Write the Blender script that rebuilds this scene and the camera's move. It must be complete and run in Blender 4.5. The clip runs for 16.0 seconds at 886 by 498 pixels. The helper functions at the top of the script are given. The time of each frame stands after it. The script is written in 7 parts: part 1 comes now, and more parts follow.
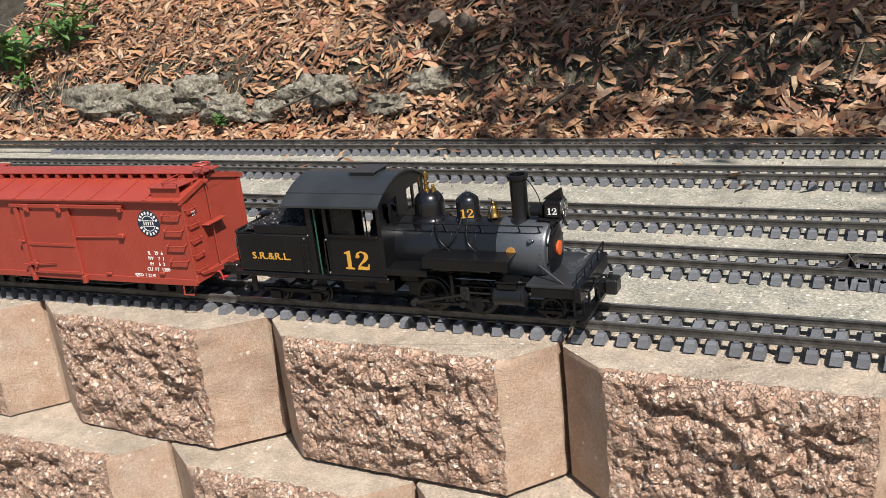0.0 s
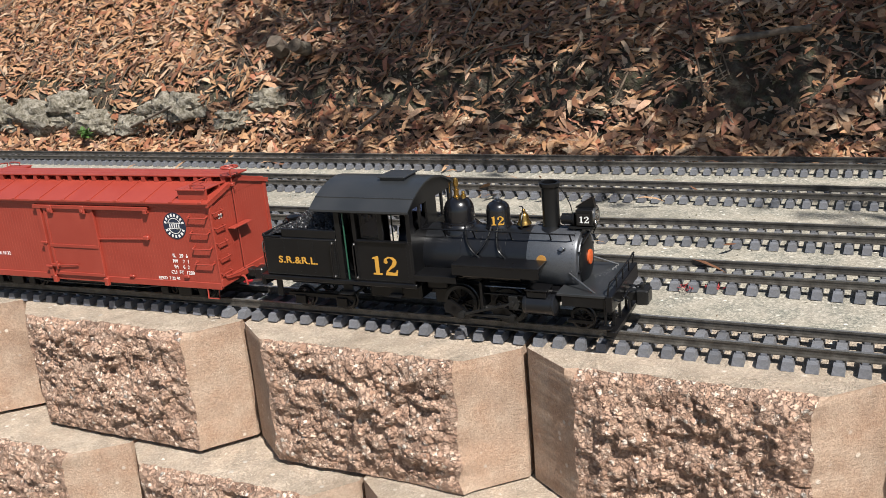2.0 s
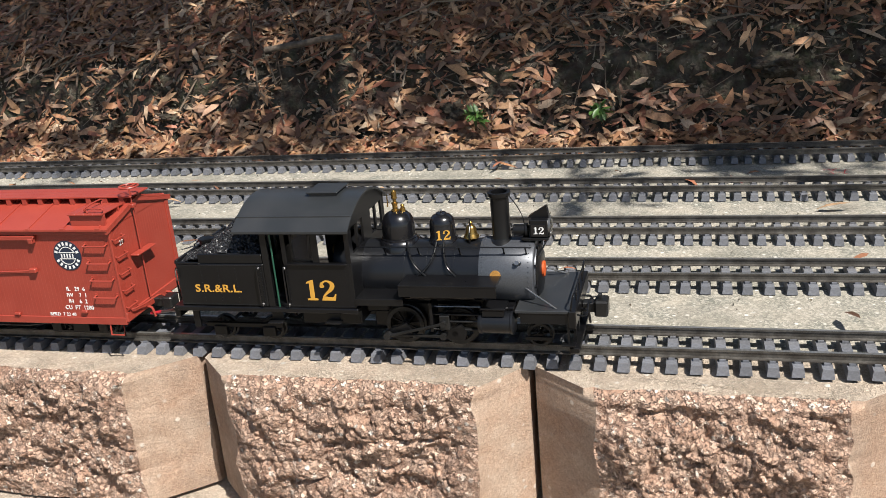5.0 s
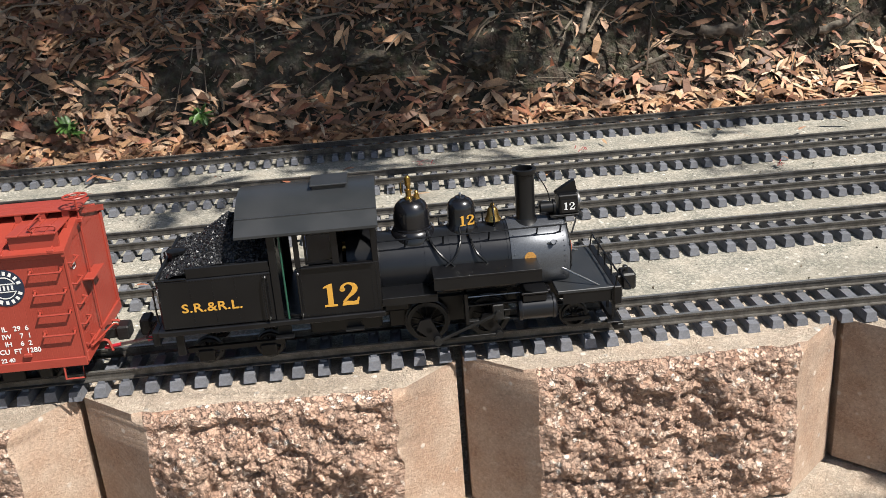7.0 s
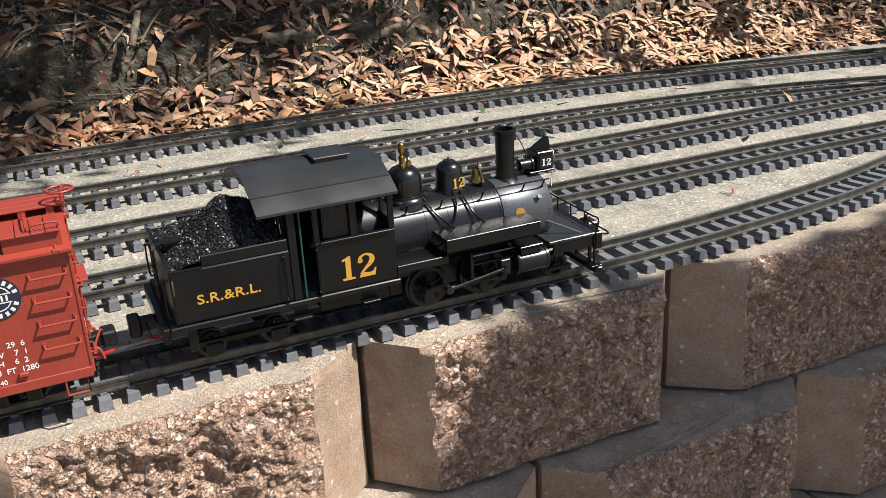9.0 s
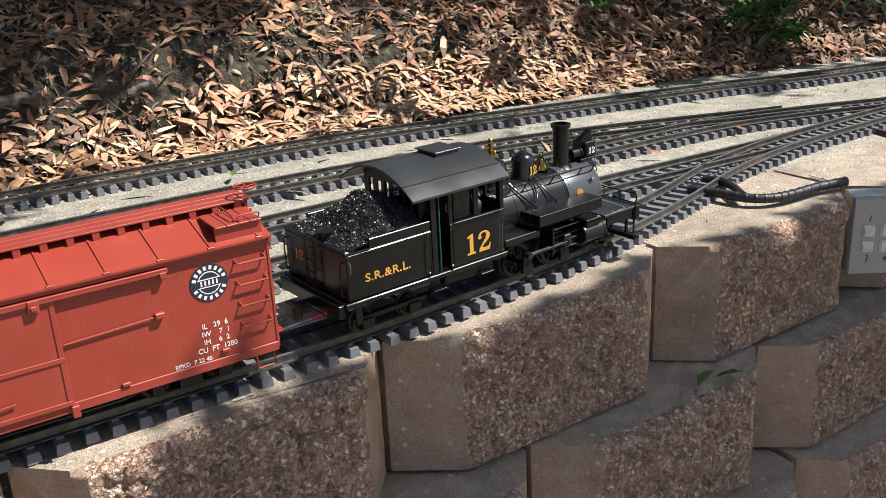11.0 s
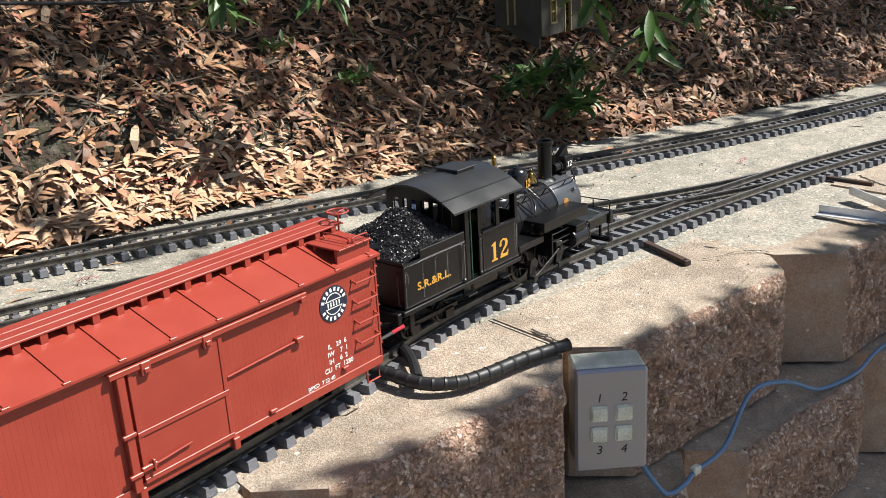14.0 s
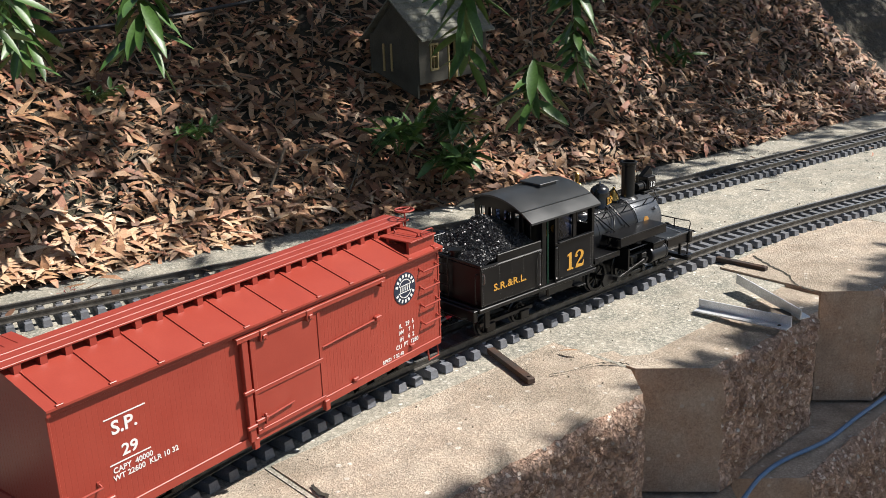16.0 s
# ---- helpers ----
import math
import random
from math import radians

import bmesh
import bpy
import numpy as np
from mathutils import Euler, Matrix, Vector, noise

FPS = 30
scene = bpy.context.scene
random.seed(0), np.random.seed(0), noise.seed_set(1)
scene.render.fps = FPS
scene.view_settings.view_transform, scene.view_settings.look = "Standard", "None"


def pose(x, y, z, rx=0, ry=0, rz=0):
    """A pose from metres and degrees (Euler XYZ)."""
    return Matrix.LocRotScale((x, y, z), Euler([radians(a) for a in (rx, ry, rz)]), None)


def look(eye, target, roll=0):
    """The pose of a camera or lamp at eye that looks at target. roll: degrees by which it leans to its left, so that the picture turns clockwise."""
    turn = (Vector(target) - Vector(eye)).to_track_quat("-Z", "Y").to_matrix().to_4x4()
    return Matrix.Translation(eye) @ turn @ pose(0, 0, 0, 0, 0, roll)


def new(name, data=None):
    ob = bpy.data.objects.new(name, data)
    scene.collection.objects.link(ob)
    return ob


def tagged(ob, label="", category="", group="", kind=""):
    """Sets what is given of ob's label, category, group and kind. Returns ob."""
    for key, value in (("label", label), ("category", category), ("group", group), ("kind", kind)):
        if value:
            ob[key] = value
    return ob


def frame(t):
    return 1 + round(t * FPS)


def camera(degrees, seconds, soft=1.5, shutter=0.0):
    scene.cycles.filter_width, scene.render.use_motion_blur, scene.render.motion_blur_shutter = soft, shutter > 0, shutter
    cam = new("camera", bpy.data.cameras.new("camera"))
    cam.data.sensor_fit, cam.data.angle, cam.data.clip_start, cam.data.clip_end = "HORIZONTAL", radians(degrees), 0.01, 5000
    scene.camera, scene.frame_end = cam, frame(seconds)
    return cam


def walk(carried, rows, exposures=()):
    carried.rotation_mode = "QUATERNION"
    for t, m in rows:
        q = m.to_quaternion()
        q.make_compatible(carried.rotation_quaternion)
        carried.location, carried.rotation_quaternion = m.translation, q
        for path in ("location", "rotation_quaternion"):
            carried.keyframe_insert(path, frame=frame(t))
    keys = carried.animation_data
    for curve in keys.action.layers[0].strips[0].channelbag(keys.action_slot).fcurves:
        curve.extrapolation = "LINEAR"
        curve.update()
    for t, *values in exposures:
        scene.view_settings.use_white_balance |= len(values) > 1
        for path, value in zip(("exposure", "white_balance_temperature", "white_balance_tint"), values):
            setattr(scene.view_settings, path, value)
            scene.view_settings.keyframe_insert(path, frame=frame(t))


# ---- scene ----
cam = camera(50.6, 16.0, soft=0.6)
METRES, EYE, TILT, LEAN, TURN = 2.3, 0.405, 0.0, 0.0, 28.3
ROWS = [
    (0.0, 0.0, 0.0, 0.0, -2.07, -18.65, 6.14),
    (0.5, 0.0366, -0.0107, -0.0021, -0.99, -19.02, 6.49),
    (1.0, 0.0792, -0.041, -0.0046, 0.72, -18.4, 5.28),
    (1.5, 0.1148, -0.0698, -0.0015, -0.58, -17.62, 4.92),
    (2.0, 0.1448, -0.0822, -0.0058, -2.77, -17.34, 5.09),
    (2.5, 0.1828, -0.0887, -0.0068, -3.63, -17.96, 4.83),
    (3.0, 0.2213, -0.0972, -0.0058, -5.14, -19.46, 5.34),
    (5.5, 0.3728, -0.1845, 0.0028, -17.85, -19.11, 4.74),
    (6.0, 0.3872, -0.1879, 0.0031, -22.84, -19.24, 4.58),
    (6.5, 0.3981, -0.1861, 0.0009, -27.2, -20.05, 4.38),
    (7.0, 0.4123, -0.187, -0.003, -32.87, -20.78, 4.03),
    (7.5, 0.427, -0.1896, -0.0051, -37.63, -21.27, 3.69),
    (8.0, 0.4405, -0.1948, -0.0063, -41.66, -21.77, 3.55),
    (8.5, 0.4608, -0.2005, -0.0071, -47.02, -21.97, 3.19),
    (9.0, 0.4888, -0.2041, -0.0072, -53.56, -21.95, 2.7),
    (9.5, 0.5065, -0.2051, -0.0082, -57.95, -21.79, 2.45),
    (10.0, 0.5224, -0.2151, -0.0037, -61.14, -20.82, 2.65),
    (12.5, 0.6419, -0.3043, -0.0006, -64.07, -19.89, 2.61),
    (13.0, 0.696, -0.3017, 0.0025, -66.64, -19.3, 2.34),
    (13.5, 0.7463, -0.2923, 0.0047, -68.63, -18.85, 2.72),
    (14.0, 0.7823, -0.299, 0.003, -68.51, -18.61, 3.1),
    (14.5, 0.8271, -0.3197, 0.0061, -67.17, -18.14, 2.26),
    (15.0, 0.8657, -0.3335, 0.0037, -67.16, -18.35, 1.58),
    (15.5, 0.8865, -0.331, 0.0098, -69.07, -17.89, 1.86),
    (16.0, 0.9004, -0.332, 0.0117, -71.0, -17.53, 1.91),
]
walk(cam, [(t, pose(0, 0, EYE, TILT, LEAN, TURN) @ pose(METRES * x, METRES * y, METRES * z, 90 + pitch, roll, yaw)) for t, x, y, z, yaw, pitch, roll in ROWS],
     [(0.0, 0.66), (3.0, 0.68), (6.5, 0.82), (8.0, 0.78), (10.0, 0.80), (12.5, 1.00), (13.5, 0.98), (14.5, 0.84), (16.0, 0.76)])

# ---- light ----
SUN_DIR = Vector((0.59, -0.46, 1.0)).normalized()
world = bpy.data.worlds.new("sky")
scene.world = world
world.use_nodes = True
_bg = world.node_tree.nodes["Background"]
_sky = world.node_tree.nodes.new("ShaderNodeTexSky")
_sky.sky_type = "NISHITA"
_sky.sun_disc = False
_sky.sun_elevation = math.asin(SUN_DIR.z)
_sky.sun_rotation = math.atan2(SUN_DIR.x, SUN_DIR.y)
world.node_tree.links.new(_sky.outputs[0], _bg.inputs[0])
_sky.dust_density = 1.2
_sky.ozone_density = 1.0
_bg.inputs[1].default_value = 0.066
sun = new("sun", bpy.data.lights.new("sun", "SUN"))
sun.data.energy = 5.0
sun.data.angle = radians(0.53)
sun.data.color = (1.0, 0.96, 0.90)
sun.matrix_world = look(SUN_DIR * 20, (0, 0, 0))
scene.view_settings.exposure = 0.66


# ---- materials ----
def material(name, base, rough=0.6, metal=0.0, tones=(), scale=40.0, grain=300.0, mix=0.5, bump=0.2, depth=0.002,
             per=None, speck=None, coat=0.0, rough_var=0.15, spec=0.5, stones=None, level=1.0, stain=None, fleck=(0.49, 0.83)):
    """Noise-driven material: base and further tones blended at two scales, with fine relief."""
    m = bpy.data.materials.new(name)
    m.use_nodes = True
    t = m.node_tree
    b = t.nodes["Principled BSDF"]
    b.inputs["Metallic"].default_value = metal
    co = t.nodes.new("ShaderNodeTexCoord")

    def noise_node(s, detail=4.0):
        n = t.nodes.new("ShaderNodeTexNoise")
        n.inputs["Scale"].default_value = s
        n.inputs["Detail"].default_value = detail
        t.links.new(co.outputs["Object"], n.inputs["Vector"])
        return n

    def blend(fac, a, c, kind="MIX"):
        x = t.nodes.new("ShaderNodeMix")
        x.data_type, x.blend_type = "RGBA", kind
        if isinstance(fac, float):
            x.inputs[0].default_value = fac
        else:
            t.links.new(fac, x.inputs[0])
        for sock, v in ((x.inputs[6], a), (x.inputs[7], c)):
            if isinstance(v, tuple):
                sock.default_value = (*v, 1)
            else:
                t.links.new(v, sock)
        return x.outputs[2]

    def ramp(src, lo, hi):
        r = t.nodes.new("ShaderNodeMapRange")
        r.inputs[1].default_value, r.inputs[2].default_value = lo, hi
        t.links.new(src, r.inputs[0])
        return r.outputs[0]

    big, fine = noise_node(scale), noise_node(grain, 6.0)
    col = base
    for i, tone in enumerate(tones):
        n = noise_node(scale * (1.0 + 1.7 * i) + 3.1 * i)
        col = blend(ramp(n.outputs[0], 0.5 - 0.25 * mix, 0.62 + 0.1 * (1 - mix)), col, tone)
    if per:
        if per == "object":
            r = t.nodes.new("ShaderNodeObjectInfo").outputs["Random"]
        else:
            r = t.nodes.new("ShaderNodeNewGeometry").outputs["Random Per Island"]
        cr = t.nodes.new("ShaderNodeValToRGB")
        cols = PALETTES[per if per == "object" else per]
        e = cr.color_ramp.elements
        while len(e) < len(cols):
            e.new(0.5)
        for k, c in enumerate(cols):
            e[k].position, e[k].color = k / (len(cols) - 1), (*c, 1)
        t.links.new(r, cr.inputs[0])
        col = blend(0.85, col, cr.outputs[0]) if per != "object" else blend(1.0, col, cr.outputs[0], "MULTIPLY")
    g = t.nodes.new("ShaderNodeHueSaturation")
    if isinstance(col, tuple):
        g.inputs["Color"].default_value = (*col, 1)
    else:
        t.links.new(col, g.inputs["Color"])
    v = t.nodes.new("ShaderNodeMapRange")
    v.inputs[1].default_value, v.inputs[2].default_value, v.inputs[3].default_value, v.inputs[4].default_value = 0.25, 0.75, fleck[0] * level, fleck[1] * level
    t.links.new(fine.outputs[0], v.inputs[0])
    t.links.new(v.outputs[0], g.inputs["Value"])
    col = g.outputs[0]
    height = fine.outputs[0]
    if stones:
        cell, amount, tints, proud = stones
        vo = t.nodes.new("ShaderNodeTexVoronoi")
        vo.inputs["Scale"].default_value = cell
        wob = t.nodes.new("ShaderNodeMix")
        wob.data_type, wob.blend_type = "RGBA", "LINEAR_LIGHT"
        wob.inputs[0].default_value = 0.006
        t.links.new(co.outputs["Object"], wob.inputs[6])
        t.links.new(fine.outputs["Color"], wob.inputs[7])
        t.links.new(wob.outputs[2], vo.inputs["Vector"])
        sep = t.nodes.new("ShaderNodeSeparateColor")
        t.links.new(vo.outputs["Color"], sep.inputs[0])
        cr = t.nodes.new("ShaderNodeValToRGB")
        el = cr.color_ramp.elements
        while len(el) < len(tints):
            el.new(0.5)
        for k, c in enumerate(tints):
            el[k].position, el[k].color = k / (len(tints) - 1), (*c, 1)
        t.links.new(sep.outputs[2], cr.inputs[0])
        body = ramp(vo.outputs["Distance"], 0.62, 0.40)
        sh = t.nodes.new("ShaderNodeMath")
        sh.operation = "MULTIPLY"
        sh.inputs[1].default_value = amount
        t.links.new(body, sh.inputs[0])
        col = blend(sh.outputs[0], col, cr.outputs[0])
        ad = t.nodes.new("ShaderNodeMath")
        ad.operation = "MULTIPLY_ADD"
        ad.inputs[1].default_value = proud
        t.links.new(body, ad.inputs[0])
        t.links.new(height, ad.inputs[2])
        height = ad.outputs[0]
    if speck:
        cell, colour, size, amount = speck
        vo = t.nodes.new("ShaderNodeTexVoronoi")
        vo.inputs["Scale"].default_value = cell
        t.links.new(co.outputs["Object"], vo.inputs["Vector"])
        sep = t.nodes.new("ShaderNodeSeparateColor")
        t.links.new(vo.outputs["Color"], sep.inputs[0])
        near = ramp(vo.outputs["Distance"], size, size * 0.55)
        pick = ramp(sep.outputs[0], 1 - amount, 1 - amount + 0.04)
        mul = t.nodes.new("ShaderNodeMath")
        mul.operation = "MULTIPLY"
        t.links.new(near, mul.inputs[0])
        t.links.new(pick, mul.inputs[1])
        sc = t.nodes.new("ShaderNodeMix")
        sc.data_type = "RGBA"
        t.links.new(sep.outputs[1], sc.inputs[0])
        sc.inputs[6].default_value = (*colour, 1)
        sc.inputs[7].default_value = (*[c * 0.55 for c in colour], 1)
        col = blend(mul.outputs[0], col, sc.outputs[2])
        add = t.nodes.new("ShaderNodeMath")
        add.operation = "MULTIPLY_ADD"
        add.inputs[1].default_value = 0.35
        t.links.new(mul.outputs[0], add.inputs[0])
        t.links.new(height, add.inputs[2])
        height = add.outputs[0]
    if stain:
        size, colour, amount = stain
        st = noise_node(size, 7.0)
        st.inputs["Roughness"].default_value = 0.72
        sm = t.nodes.new("ShaderNodeMath")
        sm.operation = "MULTIPLY"
        sm.inputs[1].default_value = amount
        t.links.new(ramp(st.outputs[0], 0.50, 0.66), sm.inputs[0])
        col = blend(sm.outputs[0], col, colour)
    t.links.new(col, b.inputs["Base Color"])
    rv = t.nodes.new("ShaderNodeMapRange")
    rv.inputs[3].default_value, rv.inputs[4].default_value = max(0.03, rough - rough_var), min(1.0, rough + rough_var)
    t.links.new(big.outputs[0], rv.inputs[0])
    t.links.new(rv.outputs[0], b.inputs["Roughness"])
    b.inputs["Coat Weight"].default_value = coat
    b.inputs["Specular IOR Level"].default_value = spec
    bp = t.nodes.new("ShaderNodeBump")
    bp.inputs["Strength"].default_value, bp.inputs["Distance"].default_value = bump, depth
    t.links.new(height, bp.inputs["Height"])
    t.links.new(bp.outputs[0], b.inputs["Normal"])
    return m


PALETTES = {
    "object": [(0.72, 0.72, 0.72), (0.9, 0.9, 0.9), (1.0, 1.0, 1.0), (0.82, 0.8, 0.78)],
    "litter": [(0.070, 0.027, 0.017), (0.220, 0.082, 0.038), (0.120, 0.055, 0.034), (0.460, 0.214, 0.101), (0.540, 0.291, 0.147), (0.700, 0.446, 0.260), (0.280, 0.096, 0.042),
               (0.460, 0.155, 0.084), (0.760, 0.564, 0.378), (0.170, 0.068, 0.038), (0.420, 0.255, 0.143), (0.620, 0.328, 0.151), (0.260, 0.118, 0.059)],
    "sunlit_litter": [(0.62, 0.36, 0.19), (0.74, 0.52, 0.33), (0.46, 0.23, 0.12), (0.84, 0.66, 0.46), (0.52, 0.22, 0.13), (0.60, 0.38, 0.22)],
    "coal": [(0.006, 0.006, 0.007), (0.018, 0.018, 0.02), (0.035, 0.035, 0.038)],
    "green": [(0.04, 0.10, 0.02), (0.08, 0.17, 0.035), (0.13, 0.24, 0.06), (0.06, 0.13, 0.035)],
    "red_bits": [(0.35, 0.02, 0.03), (0.45, 0.04, 0.05), (0.30, 0.03, 0.02)],
    "twig": [(0.10, 0.07, 0.05), (0.18, 0.13, 0.09), (0.30, 0.25, 0.19), (0.07, 0.05, 0.035)],
    "crumbs": [(0.30, 0.24, 0.17), (0.10, 0.08, 0.055), (0.42, 0.37, 0.29), (0.07, 0.06, 0.04), (0.2, 0.15, 0.10), (0.12, 0.12, 0.06), (0.5, 0.46, 0.38)],
}
M_BLOCK = material("split_face_block", (0.54, 0.33, 0.225), 0.92, level=1.08, tones=((0.62, 0.38, 0.26), (0.30, 0.17, 0.115), (0.66, 0.46, 0.34)), scale=14, grain=340, bump=1.0, depth=0.0040, stain=(34, (0.10, 0.065, 0.048), 0.35),
                   stones=(165, 0.80, ((0.24, 0.15, 0.105), (0.67, 0.44, 0.32), (0.46, 0.29, 0.205), (0.78, 0.56, 0.43), (0.34, 0.21, 0.15), (0.72, 0.50, 0.375), (0.88, 0.74, 0.62)), 1.6), speck=(125, (0.88, 0.78, 0.68), 0.40, 0.12))
M_BLOCK_SMOOTH = material("moulded_block_side", (0.54, 0.355, 0.245), 0.92, stain=(9, (0.16, 0.11, 0.08), 0.45), tones=((0.45, 0.29, 0.195), (0.58, 0.44, 0.33)), scale=10, grain=360, bump=0.7, depth=0.0014, stones=(420, 0.30, ((0.36, 0.25, 0.175), (0.60, 0.44, 0.32), (0.50, 0.36, 0.26), (0.70, 0.56, 0.43)), 0.3),
                          speck=(130, (0.70, 0.60, 0.50), 0.40, 0.06))
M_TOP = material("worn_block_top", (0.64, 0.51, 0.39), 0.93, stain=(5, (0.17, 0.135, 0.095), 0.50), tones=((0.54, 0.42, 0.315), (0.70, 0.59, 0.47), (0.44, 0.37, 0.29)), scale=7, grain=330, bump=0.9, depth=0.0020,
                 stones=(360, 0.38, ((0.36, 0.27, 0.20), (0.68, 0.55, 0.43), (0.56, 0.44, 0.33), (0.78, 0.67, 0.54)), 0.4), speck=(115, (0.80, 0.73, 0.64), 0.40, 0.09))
M_SLAB = material("weathered_concrete", (0.50, 0.45, 0.37), 0.93, level=0.80, stain=(6, (0.15, 0.14, 0.11), 0.55), tones=((0.38, 0.365, 0.305), (0.56, 0.50, 0.40), (0.27, 0.27, 0.225)), scale=5, grain=240, bump=0.6, depth=0.0018, stones=(300, 0.45, ((0.34, 0.315, 0.26), (0.54, 0.49, 0.405), (0.46, 0.42, 0.35), (0.68, 0.62, 0.52)), 0.2),
                  speck=(150, (0.70, 0.66, 0.58), 0.40, 0.16))
M_SOIL = material("bank_soil", level=0.36, base=(0.15, 0.105, 0.07), rough=0.95, tones=((0.07, 0.05, 0.035), (0.24, 0.19, 0.13), (0.08, 0.08, 0.04)), scale=12, grain=120, bump=0.9, depth=0.008)
M_SLEEPER = material("grey_plastic_sleeper", (0.21, 0.22, 0.25), 0.55, level=1.1, tones=((0.185, 0.187, 0.20),), scale=60, grain=500, bump=0.25, depth=0.0006, per="object")
M_RAILTOP = material("polished_rail_head", (0.62, 0.60, 0.56), 0.34, 0.8, tones=((0.46, 0.44, 0.40),), scale=30, grain=500, bump=0.1, depth=0.0003)
M_RAIL = material("weathered_rail", (0.15, 0.14, 0.125), 0.45, 0.55, tones=((0.20, 0.185, 0.165), (0.09, 0.08, 0.07)), scale=30, grain=500, bump=0.15, depth=0.0004)
M_LEAF = material("dry_leaf", (0.33, 0.2, 0.1), 0.62, per="litter", scale=60, grain=400, bump=0.3, depth=0.001)
# dry leaf again, its colours raised to look sunlit
M_SUNLIT_LEAF = material("sunlit_toned_leaf", (0.7, 0.5, 0.32), 0.55, per="sunlit_litter", scale=60, grain=400, bump=0.3, depth=0.001, level=1.15)
M_TWIG = material("dead_twig", (0.2, 0.15, 0.1), 0.85, per="twig", scale=60, grain=400, bump=0.4, depth=0.001)
M_GREEN = material("green_leaf", (0.06, 0.12, 0.03), 0.42, per="green", scale=50, grain=300, bump=0.15, depth=0.001)
M_REDBIT = material("red_stamens", (0.4, 0.03, 0.04), 0.7, per="red_bits", scale=50, grain=300)
M_CRUMB = material("grit", (0.4, 0.34, 0.26), 0.9, per="crumbs", scale=80, grain=500)
M_BARK = material("bark", (0.16, 0.12, 0.09), 0.9, tones=((0.3, 0.26, 0.2), (0.08, 0.06, 0.045)), scale=20, grain=150, bump=0.7, depth=0.004)
M_ROCK = material("pale_rock", (0.36, 0.32, 0.255), 0.95, tones=((0.20, 0.17, 0.125), (0.44, 0.40, 0.33), (0.11, 0.095, 0.06)), scale=26, grain=200, bump=0.7, depth=0.004)
# made-up tone for the unseen ground, chosen for light bounced onto the wall
M_BOUNCE_GROUND = material("bounce_ground", (0.22, 0.18, 0.13), 0.95, tones=((0.15, 0.12, 0.085), (0.28, 0.24, 0.18)), scale=8, grain=90, bump=0.8, depth=0.006)
M_CUT = material("crumbling_earth_face", level=0.55, base=(0.14, 0.115, 0.085), rough=0.95, tones=((0.06, 0.045, 0.03), (0.33, 0.29, 0.22), (0.075, 0.085, 0.03), (0.10, 0.055, 0.035)), scale=9, grain=90, bump=1.0, depth=0.012)
M_DARK_GAP = material("joint_dirt", (0.035, 0.03, 0.022), 0.95, tones=((0.08, 0.065, 0.045),), scale=40, grain=300, bump=0.6, depth=0.002)


# ---- mesh tools ----
def box(bm, x0, x1, y0, y1, z0, z1, bevel=0.0):
    r = bmesh.ops.create_cube(bm, size=1.0, matrix=Matrix.Translation(((x0 + x1) / 2, (y0 + y1) / 2, (z0 + z1) / 2)) @ Matrix.Diagonal((abs(x1 - x0), abs(y1 - y0), abs(z1 - z0), 1)))
    if bevel:
        es = list({e for v in r["verts"] for e in v.link_edges})
        bmesh.ops.bevel(bm, geom=es, offset=bevel, segments=1, affect="EDGES")
    return bm


def cyl(bm, p0, p1, r0, r1=None, seg=16, caps=True):
    p0, p1 = Vector(p0), Vector(p1)
    d = p1 - p0
    m = Matrix.Translation((p0 + p1) / 2) @ d.to_track_quat("Z", "Y").to_matrix().to_4x4()
    bmesh.ops.create_cone(bm, cap_ends=caps, segments=seg, radius1=r0, radius2=r0 if r1 is None else r1, depth=d.length, matrix=m)
    return bm


def lathe(bm, profile, centre=(0, 0, 0), axis="z", seg=24):
    """Turns (radius, height) pairs about an axis."""
    rings = []
    c = Vector(centre)
    for r, h in profile:
        ring = []
        for i in range(seg):
            a = 2 * math.pi * i / seg
            u, v = r * math.cos(a), r * math.sin(a)
            p = {"z": (u, v, h), "x": (h, u, v), "y": (v, h, u)}[axis]
            ring.append(bm.verts.new(c + Vector(p)))
        rings.append(ring)
    for a, b in zip(rings, rings[1:]):
        for i in range(seg):
            j = (i + 1) % seg
            bm.faces.new((a[i], a[j], b[j], b[i]))
    bm.faces.new(rings[0][::-1])
    bm.faces.new(rings[-1])
    return bm


def tube(bm, pts, r, seg=8):
    pts = [Vector(p) for p in pts]
    rings = []
    up = Vector((0, 0, 1))
    for i, p in enumerate(pts):
        d = (pts[min(i + 1, len(pts) - 1)] - pts[max(i - 1, 0)]).normalized()
        a = d.cross(up if abs(d.z) < 0.95 else Vector((1, 0, 0))).normalized()
        b = d.cross(a)
        rr = r[i] if isinstance(r, list) else r
        rings.append([bm.verts.new(p + rr * (math.cos(2 * math.pi * k / seg) * a + math.sin(2 * math.pi * k / seg) * b)) for k in range(seg)])
    for a, b in zip(rings, rings[1:]):
        for k in range(seg):
            j = (k + 1) % seg
            bm.faces.new((a[k], a[j], b[j], b[k]))
    bm.faces.new(rings[0][::-1])
    bm.faces.new(rings[-1])
    return bm


